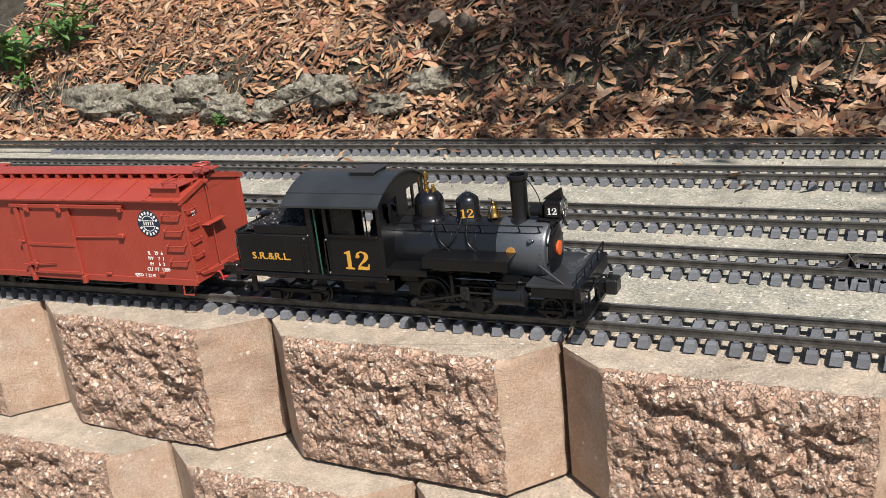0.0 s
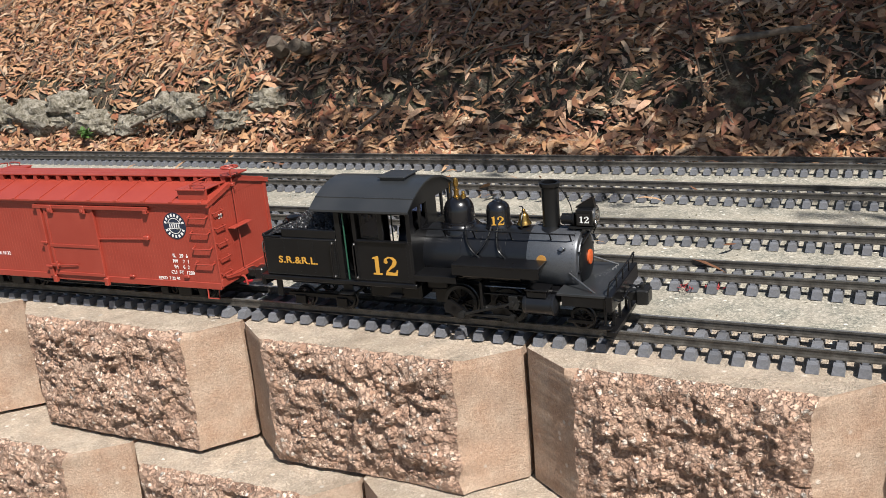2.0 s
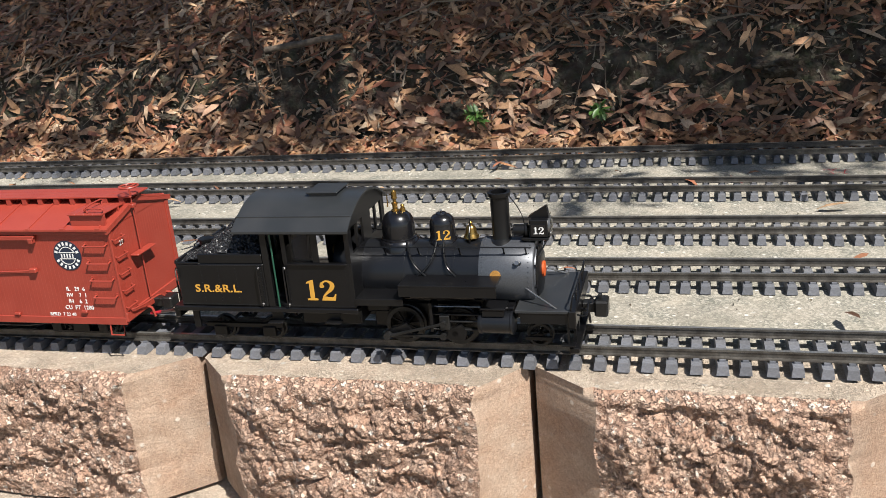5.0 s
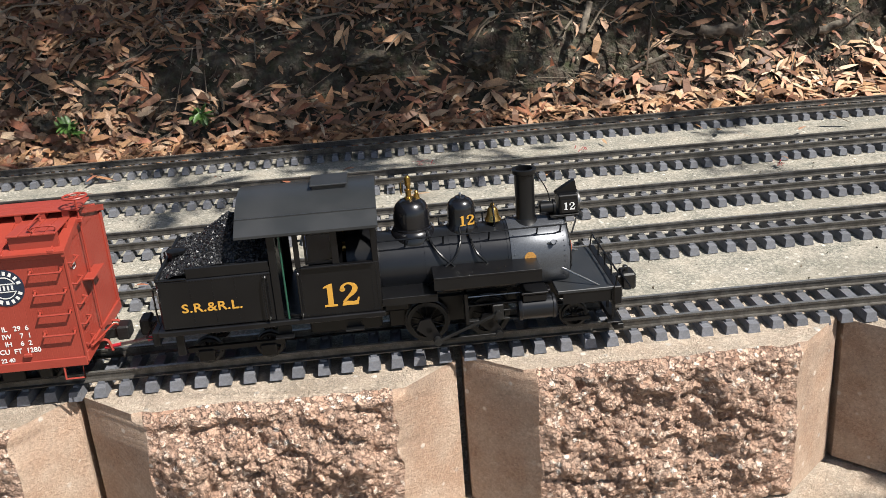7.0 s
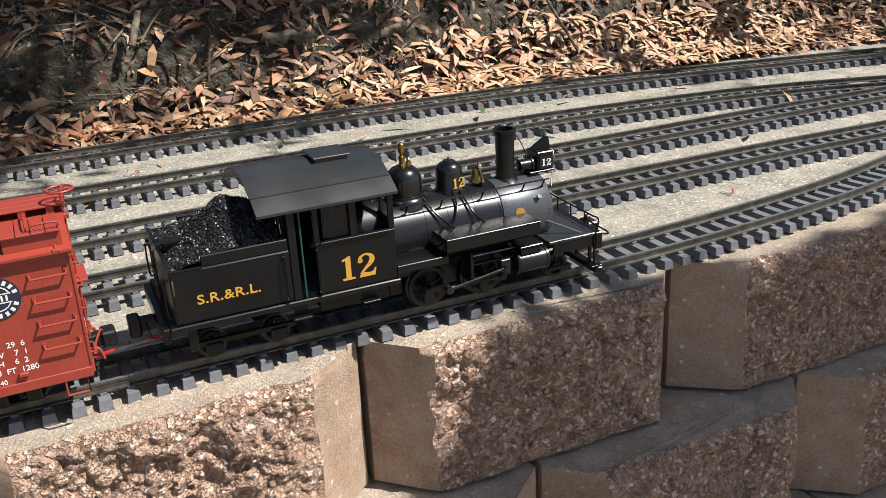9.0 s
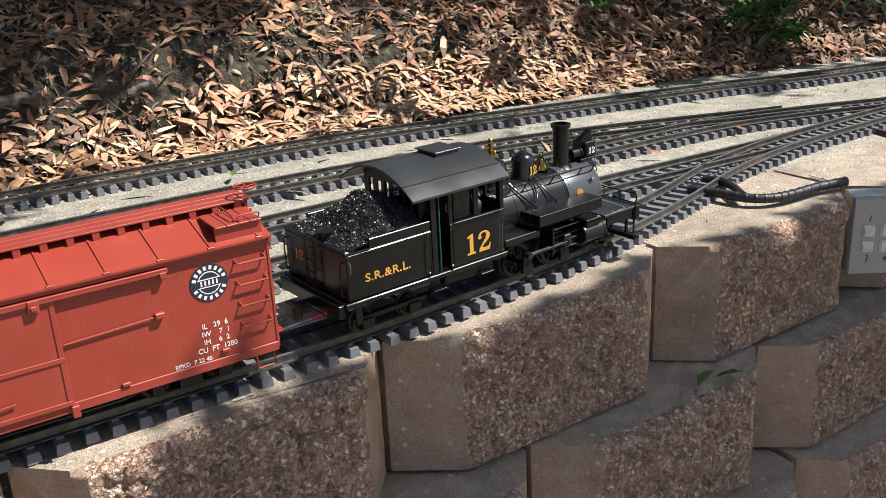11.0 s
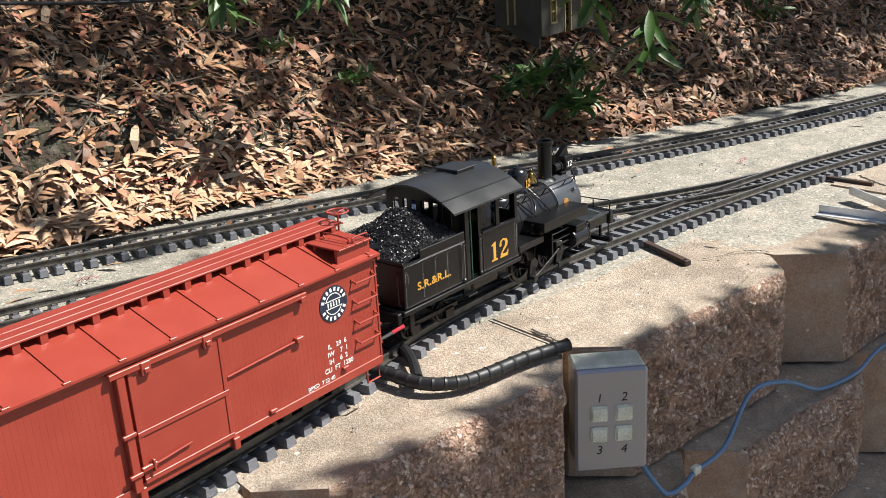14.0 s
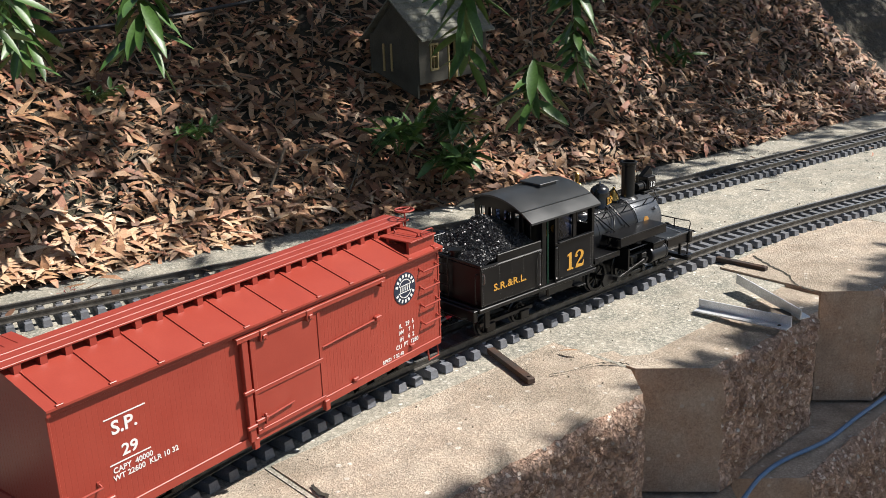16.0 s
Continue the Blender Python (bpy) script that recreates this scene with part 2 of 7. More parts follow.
def smooth_line(pts, n=8):
    """Catmull-Rom through points."""
    pts = [Vector(p) for p in pts]
    q = [pts[0] * 2 - pts[1]] + pts + [pts[-1] * 2 - pts[-2]]
    out = []
    for i in range(1, len(q) - 2):
        for k in range(n):
            t = k / n
            out.append(0.5 * (2 * q[i] + (q[i + 1] - q[i - 1]) * t + (2 * q[i - 1] - 5 * q[i] + 4 * q[i + 1] - q[i + 2]) * t * t + (3 * q[i] - q[i - 1] - 3 * q[i + 1] + q[i + 2]) * t ** 3))
    out.append(pts[-1])
    return out


def prism(bm, outline, y0, y1, plane="xz"):
    """Extrudes a closed outline between two depths."""
    def put(a, b, d):
        return {"xz": (a, d, b), "yz": (d, a, b), "xy": (a, b, d)}[plane]
    lo = [bm.verts.new(put(a, b, y0)) for a, b in outline]
    hi = [bm.verts.new(put(a, b, y1)) for a, b in outline]
    n = len(outline)
    for i in range(n):
        j = (i + 1) % n
        bm.faces.new((lo[i], lo[j], hi[j], hi[i]))
    bm.faces.new(lo[::-1])
    bm.faces.new(hi)
    return bm


def mesh_of(name, bm, mats, smooth=35):
    bmesh.ops.recalc_face_normals(bm, faces=bm.faces)
    me = bpy.data.meshes.new(name)
    bm.to_mesh(me)
    bm.free()
    for m in mats if isinstance(mats, (list, tuple)) else [mats]:
        me.materials.append(m)
    if smooth:
        me.shade_smooth()
        me.set_sharp_from_angle(angle=radians(smooth))
    return me


def part(name, bm, mats, parent=None, label="", m=None, smooth=35):
    ob = new(name, mesh_of(name, bm, mats, smooth))
    ob.parent = parent
    if m is not None:
        ob.matrix_local = m
    if label:
        ob["label"] = label
    return ob


def from_arrays(name, verts, faces, mats, parent=None, smooth=True, index=None):
    me = bpy.data.meshes.new(name)
    me.from_pydata([tuple(v) for v in verts], [], [tuple(int(i) for i in f) for f in faces])
    for m in mats if isinstance(mats, (list, tuple)) else [mats]:
        me.materials.append(m)
    if index is not None:
        me.polygons.foreach_set("material_index", np.asarray(index, dtype=np.int32))
    if smooth:
        me.shade_smooth()
    ob = new(name, me)
    ob.parent = parent
    return ob


B = bmesh.new

# ---- the place ----
rng = np.random.default_rng(7)
JOINTS = [-2.11, -1.755, -1.40, -1.04, -0.676, -0.318, 0.04, 0.39, 0.742, 1.087, 1.45, 1.80, 2.19, 2.562, 2.953, 3.30, 3.67, 4.03, 4.39, 4.75]
LOWER = [-2.25, -1.88, -1.53, -1.18, -0.82, -0.478, -0.145, 0.21, 0.57, 0.915, 1.265, 1.607, 1.946, 2.33, 2.70, 3.06, 3.42, 3.78, 4.14, 4.5]


def joint_y(x):
    """Depth of the wall's inner joint line along x."""
    return float(np.interp(x, [-1.5, -1.04, -0.68, -0.32, 0.74, 1.45, 2.2, 2.95, 3.3, 4.0, 5.0], [0.775, 0.79, 0.806, 0.816, 0.84, 0.845, 0.855, 0.86, 0.822, 0.80, 0.78]))


def lattice(i, j, seed):
    """Repeatable random number for each lattice cell."""
    return np.modf(np.abs(np.sin(i * 127.1 + j * 311.7 + seed * 74.7) * 43758.5453))[0]


def rough_noise(x, z, cell, seed):
    """Smooth value noise from -1 to 1."""
    u, v = x / cell, z / cell
    i, j = np.floor(u), np.floor(v)
    a, b = u - i, v - j
    a, b = a * a * (3 - 2 * a), b * b * (3 - 2 * b)
    lo = lattice(i, j, seed) * (1 - a) + lattice(i + 1, j, seed) * a
    hi = lattice(i, j + 1, seed) * (1 - a) + lattice(i + 1, j + 1, seed) * a
    return 2 * (lo * (1 - b) + hi * b) - 1


def pebbles(x, z, cell, seed):
    """Heights from 0 to 1 of rounded stones of uneven size."""
    u, v = x / cell, z / cell
    i, j = np.floor(u), np.floor(v)
    out = np.zeros_like(u)
    for di in (-1, 0, 1):
        for dj in (-1, 0, 1):
            p, q = i + di, j + dj
            d2 = (p + lattice(p, q, seed) - u) ** 2 + (q + lattice(p, q, seed + 5.3) - v) ** 2
            size = 0.35 + 0.45 * lattice(p, q, seed + 9.1)
            out = np.maximum(out, np.sqrt(np.clip(1 - d2 / size ** 2, 0, 1)) * (0.35 + 0.65 * lattice(p, q, seed + 2.7)))
    return out


def block_mesh(x0, x1, yj0, yj1, face_y, back, top, bottom, seed, grid):
    """Moulded wall block: split face between two splayed smooth sides, worn upper edges. x0, x1: joints."""
    gap = 0.0035
    w = 0.056 + 0.010 * math.sin(seed * 1.7)
    nx, nz = grid
    faces, index = [], []
    xl, xr = x0 + gap + w, x1 - gap - w * 0.95
    u, v = np.meshgrid(np.linspace(0, 1, nx + 1), np.linspace(0, 1, nz + 1))
    x, z = xl + (xr - xl) * u, bottom + (top - bottom) * v
    edge = np.minimum(1.0, np.minimum(8 * np.minimum(u, 1 - u), 6 * np.minimum(v, 1 - v)))
    sx = x + 0.004 * rough_noise(x, z, 0.017, seed + 3)
    sz = z + 0.004 * rough_noise(x, z, 0.015, seed + 4)
    d = 0.0060 * rough_noise(x, z * 1.3, 0.070, seed) + 0.0048 * rough_noise(sx, sz * 1.5, 0.030, seed + 1) + 0.0042 * rough_noise(sx, sz, 0.014, seed + 2) + 0.0014 * rough_noise(x, z, 0.0065, seed + 6)
    d += 0.0046 * pebbles(sx, sz, 0.0105, seed) + 0.0026 * pebbles(sx, sz, 0.0058, seed + 7) - 0.003
    d -= 0.0070 * np.clip(0.22 - np.abs(rough_noise(sx, sz * 2.1, 0.055, seed + 8)), 0, 1) / 0.22 * np.clip(0.3 + rough_noise(x, z, 0.05, seed + 11), 0, 1)
    y = face_y - 0.004 * edge - d * (0.30 + 0.70 * edge) + 0.010 * np.clip(v - 0.94, 0, 1) / 0.06
    x = x + 0.004 * rough_noise(x, z, 0.02, seed + 12) * (1 - 0.4 * edge)
    z = z + np.where((v > 0) & (v < 1), 0.0015 * rough_noise(x, z, 0.012, seed + 13), 0) + np.where(v == 1, -0.0035 * np.abs(rough_noise(x, z, 0.016, seed + 14)), 0)
    verts = [tuple(p) for p in np.stack([x, y, z], -1).reshape(-1, 3).tolist()]
    for j in range(nz):
        for i in range(nx):
            a = j * (nx + 1) + i
            faces.append((a, a + 1, a + nx + 2, a + nx + 1))
            index.append(0)
    # splayed sides, in rows that follow the split face's edges
    for side, col, xj, yj in ((0, 0, x0 + gap, yj0), (1, nx, x1 - gap, yj1)):
        base = len(verts)
        for j in range(nz + 1):
            ring = verts[j * (nx + 1) + col]
            verts.append(ring)
            for q in (0.16, 1.0):
                k = 0.0012 * noise.noise(Vector((xj, q, ring[2])) * 30)
                base_x, base_y = (xl, xr)[side], face_y + 0.001
                verts.append((base_x + (xj - base_x) * q, base_y + (yj - base_y) * q + k, ring[2]))
            verts.append((xj, back, ring[2]))
        for j in range(nz):
            c, d = base + 4 * j, base + 4 * (j + 1)
            for quad in ((c, c + 1, d + 1, d), (c + 1, c + 2, d + 2, d + 1), (c + 2, c + 3, d + 3, d + 2)):
                faces.append(quad if side else quad[::-1])
                index.append(1)
        if side == 0:
            left = base
        else:
            right = base
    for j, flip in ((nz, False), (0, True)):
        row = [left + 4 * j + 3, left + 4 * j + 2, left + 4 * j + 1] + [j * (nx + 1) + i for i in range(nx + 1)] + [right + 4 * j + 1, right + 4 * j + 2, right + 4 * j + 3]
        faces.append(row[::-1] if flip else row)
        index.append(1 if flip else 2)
    faces.append((left + 3, right + 3, right + 4 * nz + 3, left + 4 * nz + 3))
    index.append(1)
    return verts, faces, index


def build_wall():
    wall = tagged(new("retaining_wall"), "stepped garden retaining wall of buff split-face concrete blocks", "wall", kind="structure")
    for course, (joints, top, bottom, dy) in enumerate(((JOINTS, 0.0, -0.155, 0.0), (LOWER, -0.157, -0.312, -0.052), ([x + 0.17 for x in JOINTS], -0.314, -0.469, -0.104), (LOWER, -0.471, -0.626, -0.156))):
        for k, (a, b) in enumerate(zip(joints, joints[1:])):
            ya, yb = joint_y(a) + dy, joint_y(b) + dy
            face = (ya + yb) / 2 - 0.050
            v, f, i = block_mesh(a, b, ya, yb, face, (0.97 if a > 2.1 else 0.93) + dy * 0.3, top - 0.0015 * ((k * 7) % 3), bottom, 1 + k * 1.3 + course * 17, (176, 100) if course == 0 and -1.2 < a < 3.6 else (150, 84) if course == 1 and 1.3 < a < 3.7 else (104, 58) if course < 3 and -1.3 < a < 3.7 else (56, 28))
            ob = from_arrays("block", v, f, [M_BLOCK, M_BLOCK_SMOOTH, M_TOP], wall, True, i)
            ob.data.set_sharp_from_angle(angle=radians(28))
    return wall


build_wall()


def build_slab():
    """Concrete pad under the tracks, faintly uneven."""
    nx, ny = 150, 40
    xs, ys = np.linspace(-3.5, 6.5, nx), np.linspace(0.872, 2.2, ny)
    verts = [(x, y, -0.003 + 0.0012 * noise.noise(Vector((x * 3, y * 3, 0))) + 0.0006 * noise.noise(Vector((x * 14, y * 14, 3)))) for y in ys for x in xs]
    faces = [(j * nx + i, j * nx + i + 1, (j + 1) * nx + i + 1, (j + 1) * nx + i) for j in range(ny - 1) for i in range(nx - 1)]
    n = len(verts)
    verts += [(-3.5, 0.872, -0.6), (6.5, 0.872, -0.6)]
    faces.append([n, n + 1] + list(range(nx - 1, -1, -1)))
    tagged(from_arrays("pavement", verts, faces, M_SLAB), "weathered grey-buff concrete pad carrying the garden railway", "pavement", kind="structure")


build_slab()


def toe(x):
    return np.interp(x, [-3, 1.7, 2.3, 2.5, 2.76, 3.06, 3.32, 3.47, 3.75, 4.1, 6.5], [1.69, 1.69, 1.685, 1.675, 1.645, 1.60, 1.525, 1.485, 1.44, 1.40, 1.25])


def bank_height(x, y):
    """Earth bank behind the tracks: litter apron, rough cut face, then a leafy slope."""
    d = y - toe(x)
    cut = np.interp(x, [-2.2, -1.6, -1.0, 2.0, 2.6, 3.0], [0.07, 0.09, 0.11, 0.115, 0.07, 0.0])
    wob = 0.02 * noise.noise(Vector((x * 4, 0.3, 0))) + 0.012 * noise.noise(Vector((x * 11, 2.3, 0)))
    e = d - wob
    apron = np.interp(e, [-0.05, 0.0, 0.05], [-0.02, 0.004, 0.03])
    face = cut * np.interp(e, [0.035, 0.05, 0.085, 0.12], [0, 0.25, 0.85, 1.0])
    slope = np.interp(e, [0.03, 0.1, 0.6, 2.5, 7.0], [0, 0.035, 0.42, 1.3, 2.2]) * np.interp(x, [2.4, 3.2], [1.0, 1.12])
    z = apron + face + slope
    p = Vector((x, y, 0))
    if e > -0.02:
        k = min(1.0, max(0.0, (e + 0.02) / 0.1))
        z += k * (0.016 * noise.noise(p * 7) + 0.010 * noise.noise(p * 18) + 0.006 * noise.noise(p * 45))
    return z


def build_bank():
    xs = np.concatenate([np.linspace(-9, -2.2, 18)[:-1], np.linspace(-2.2, 4.8, 460), np.linspace(4.8, 14, 22)[1:]])
    ds = np.concatenate([np.linspace(-0.06, 0.5, 72), np.linspace(0.52, 1.2, 16), np.linspace(1.3, 8, 14)])
    verts = []
    for d in ds:
        for x in xs:
            y = float(toe(x)) + d
            z = bank_height(x, y)
            push = 0.016 * noise.noise(Vector((x * 16, d * 30, 5))) + 0.010 * noise.noise(Vector((x * 45, d * 60, 5))) if 0.02 < d < 0.5 else 0
            verts.append((x, y + push, z))
    nx = len(xs)
    faces = [(j * nx + i, j * nx + i + 1, (j + 1) * nx + i + 1, (j + 1) * nx + i) for j in range(len(ds) - 1) for i in range(nx - 1)]
    index = []
    for j in range(len(ds) - 1):
        for i in range(nx - 1):
            w = 0.03 * noise.noise(Vector((xs[i] * 9, ds[j] * 9, 1)))
            index.append(1 if 0.035 < ds[j] + w < 0.17 + 0.05 * noise.noise(Vector((xs[i] * 3, 0, 6))) and xs[i] < 2.75 else 0)
    tagged(from_arrays("bank", verts, faces, [M_SOIL, M_CUT], None, True, index), "steep dark earth bank with crumbling cut face", "ground", kind="structure")


build_bank()
# ground below the wall, unseen, a reflector for its faces
bm = B()
bmesh.ops.create_grid(bm, x_segments=40, y_segments=40, size=60, matrix=Matrix.Translation((0, 0, -0.630)))
tagged(part("ground", bm, M_BOUNCE_GROUND), "unseen ground below the wall, toned to bounce light onto it", "ground", kind="structure")

# ---- tracks ----
GAUGE, PITCH = 0.0472, 0.0222
NEAR = [(-3.4, 0.62), (-2.2, 0.74), (-1.6, 0.793), (-1.06, 0.826), (-0.78, 0.841), (-0.52, 0.853), (-0.24, 0.863), (0.05, 0.868), (0.6, 0.871), (1.24, 0.872), (1.6, 0.869), (1.77, 0.869),
        (1.9, 0.876), (2.06, 0.892), (2.2, 0.919), (2.34, 0.956), (2.47, 0.998), (2.6, 1.024), (2.7, 1.033), (2.8, 1.037), (2.93, 1.039), (3.09, 1.037), (3.28, 1.03), (3.48, 1.01), (3.7, 0.972), (4.2, 0.87), (5.2, 0.62)]
TRACKS = {
    "far": [(-3.4, 1.60), (-0.6, 1.612), (0.13, 1.615), (1.0, 1.618), (1.6, 1.616), (1.9, 1.604), (2.05, 1.594), (2.18, 1.578), (2.41, 1.536), (2.7, 1.475), (2.975, 1.413), (3.154, 1.358), (3.37, 1.309), (3.57, 1.268), (3.84, 1.234), (4.4, 1.17), (5.5, 1.05)],
    "second": [(-3.4, 1.43), (-0.42, 1.43), (0.17, 1.428), (1.45, 1.402), (1.7, 1.398), (2.0, 1.386), (2.28, 1.353), (2.42, 1.324), (2.55, 1.285), (2.68, 1.24), (2.8, 1.195), (2.87, 1.172)],
    "third": [(-3.4, 1.20), (-0.33, 1.212), (0.2, 1.224), (1.38, 1.223), (2.22, 1.215), (2.45, 1.209), (2.66, 1.198), (2.8, 1.172), (2.93, 1.130), (3.05, 1.085), (3.16, 1.052), (3.25, 1.034)],
    "fourth": [(-3.4, 1.03), (-0.3, 1.051), (-0.05, 1.054), (0.45, 1.060), (1.3, 1.069), (1.48, 1.069), (2.08, 1.060), (2.3, 1.053), (2.45, 1.045), (2.62, 1.036), (2.72, 1.035)],
    "near": NEAR,
}


def resample(pts, step):
    line = smooth_line([(x, y, 0) for x, y in pts], 14)
    d = [0.0]
    for a, b in zip(line, line[1:]):
        d.append(d[-1] + (b - a).length)
    s = np.arange(0, d[-1], step)
    return np.stack([np.interp(s, d, [p.x for p in line]), np.interp(s, d, [p.y for p in line])], 1)


def sleeper_mesh(length):
    """Moulded plastic sleeper with sloped sides and spike chairs beside each rail."""
    bm = B()
    h, wb, wt = 0.0088, 0.0058, 0.0046
    n = length / 2
    outline = [(-n, 0), (n, 0), (n - 0.0012, h), (-n + 0.0012, h)]
    vs = []
    for w, ys in ((wb, (-n, n)), (wt, (-n + 0.0015, n - 0.0015))):
        z = 0.0 if w == wb else h
        vs.append([bm.verts.new((sx * w, y, z)) for sx, y in ((-1, ys[0]), (1, ys[0]), (1, ys[1]), (-1, ys[1]))])
    for i in range(4):
        j = (i + 1) % 4
        bm.faces.new((vs[0][i], vs[0][j], vs[1][j], vs[1][i]))
    bm.faces.new(vs[1])
    for s in (-1, 1):
        for q in (-1, 1):
            y = s * GAUGE / 2 + q * 0.0042
            box(bm, -0.0028, 0.0028, y - 0.0014, y + 0.0014, h - 0.001, h + 0.0022)
    return mesh_of("sleeper", bm, M_SLEEPER, 0)


def rail_part(line, off, parent):
    """Flat-bottomed rail swept beside the centre line."""
    prof = [(-0.0040, 0.0086), (-0.0040, 0.0096), (-0.0010, 0.0104), (-0.0009, 0.0146), (-0.0019, 0.0152), (-0.0018, 0.0172), (0.0018, 0.0172), (0.0019, 0.0152), (0.0009, 0.0146), (0.0010, 0.0104), (0.0040, 0.0096), (0.0040, 0.0086)]
    t = np.gradient(line, axis=0)
    t /= np.linalg.norm(t, axis=1)[:, None]
    nrm = np.stack([-t[:, 1], t[:, 0]], 1)
    verts, faces = [], []
    k = len(prof)
    for p, n in zip(line, nrm):
        for o, z in prof:
            q = p + n * (off + o)
            verts.append((q[0], q[1], z))
    for i in range(len(line) - 1):
        for j in range(k):
            a, b = i * k + j, i * k + (j + 1) % k
            faces.append((a, b, b + k, a + k))
    faces += [tuple(range(k))[::-1], tuple((len(line) - 1) * k + j for j in range(k))]
    index = [1 if j == 5 else 0 for i in range(len(line) - 1) for j in range(k)] + [0, 0]
    return from_arrays("rail", verts, faces, [M_RAIL, M_RAILTOP], parent, False, index)


def build_tracks():
    lines = {n: resample(p, PITCH) for n, p in TRACKS.items()}
    mesh = {}
    host = {"second": "third", "third": "near", "fourth": "near"}
    labels = {"far": "straight grey-sleepered garden railway track beside the leaf litter", "second": "garden railway track that joins its neighbour at a turnout",
              "third": "garden railway track curving into the wall-side line", "fourth": "garden railway siding joining the wall-side line", "near": "grey-sleepered garden railway track along the wall's edge, carrying the train"}
    for n, line in lines.items():
        track = tagged(new("railway_track"), labels[n], "track", "garden railway tracks", "structure")
        t = np.gradient(line, axis=0)
        for i, (p, d) in enumerate(zip(line, t)):
            if not -1.9 < p[0] < 4.6:
                continue
            length, shift = 0.078, 0.0
            if n in host:
                gap = np.min(np.linalg.norm(lines[host[n]] - p, axis=1))
                if gap < 0.082:
                    continue
            for m, h in host.items():
                if h == n:
                    dv = lines[m] - p
                    k = np.argmin(np.linalg.norm(dv, axis=1))
                    g = np.linalg.norm(dv[k])
                    if 0.006 < g < 0.082 and abs(dv[k][0]) < 0.03:
                        length, shift = 0.078 + round(g / 0.006) * 0.006, 0.5 * g
            key = round(length, 4)
            if key not in mesh:
                mesh[key] = sleeper_mesh(length)
            ob = new("sleeper", mesh[key])
            ob.parent = track
            a = math.atan2(d[1], d[0]) + rng.normal(0, 0.012)
            ob.matrix_local = Matrix.Translation((p[0] - math.sin(a) * shift + rng.normal(0, 0.0006), p[1] + math.cos(a) * shift + rng.normal(0, 0.0008), -0.002)) @ Matrix.Rotation(a, 4, "Z")
        fine = resample(TRACKS[n], 0.02)
        for s in (-1, 1):
            rail_part(fine, s * GAUGE / 2, track)


build_tracks()


# ---- bank cover ----
def leaf_arrays(centres, normals, yaw, length, width, tilt, bend, sickle):
    """Folded sickle leaves: six points and four faces each, laid on given normals."""
    n = len(centres)
    up = normals / np.linalg.norm(normals, axis=1)[:, None]
    ref = np.stack([np.cos(yaw), np.sin(yaw), np.zeros(n)], 1)
    a = ref - up * np.sum(ref * up, 1)[:, None]
    a /= np.linalg.norm(a, axis=1)[:, None]
    b = np.cross(up, a)
    a2 = a * np.cos(tilt)[:, None] + up * np.sin(tilt)[:, None]
    up2 = np.cross(a2, b)
    shape = [(-0.5, 0, 0), (-0.18, 1, 0.0), (-0.18, -1, 0.0), (0.2, 0.8, 0.0), (0.2, -0.8, 0.0), (0.5, 0, 0)]
    vs = []
    for u, v, _ in shape:
        side = v * width * 0.5 + sickle * (0.25 - u * u) * length
        lift = bend * (0.25 - u * u) * length + abs(v) * width * 0.18
        vs.append(centres + a2 * (u * length)[:, None] + b * side[:, None] + up2 * lift[:, None])
    verts = np.stack(vs, 1).reshape(-1, 3)
    base = np.arange(n) * 6
    faces = []
    for o in base:
        faces += [(o, o + 2, o + 1), (o + 1, o + 2, o + 4, o + 3), (o + 3, o + 4, o + 5)]
    return verts, faces


def bank_point(x, d):
    y = float(toe(x)) + d
    z = bank_height(x, y)
    e = 0.012
    nx = -(bank_height(x + e, y) - z) / e
    ny = -(bank_height(x, y + e) - z) / e
    n = np.array([nx, ny, 1.0])
    return np.array([x, y, z]), n / np.linalg.norm(n)


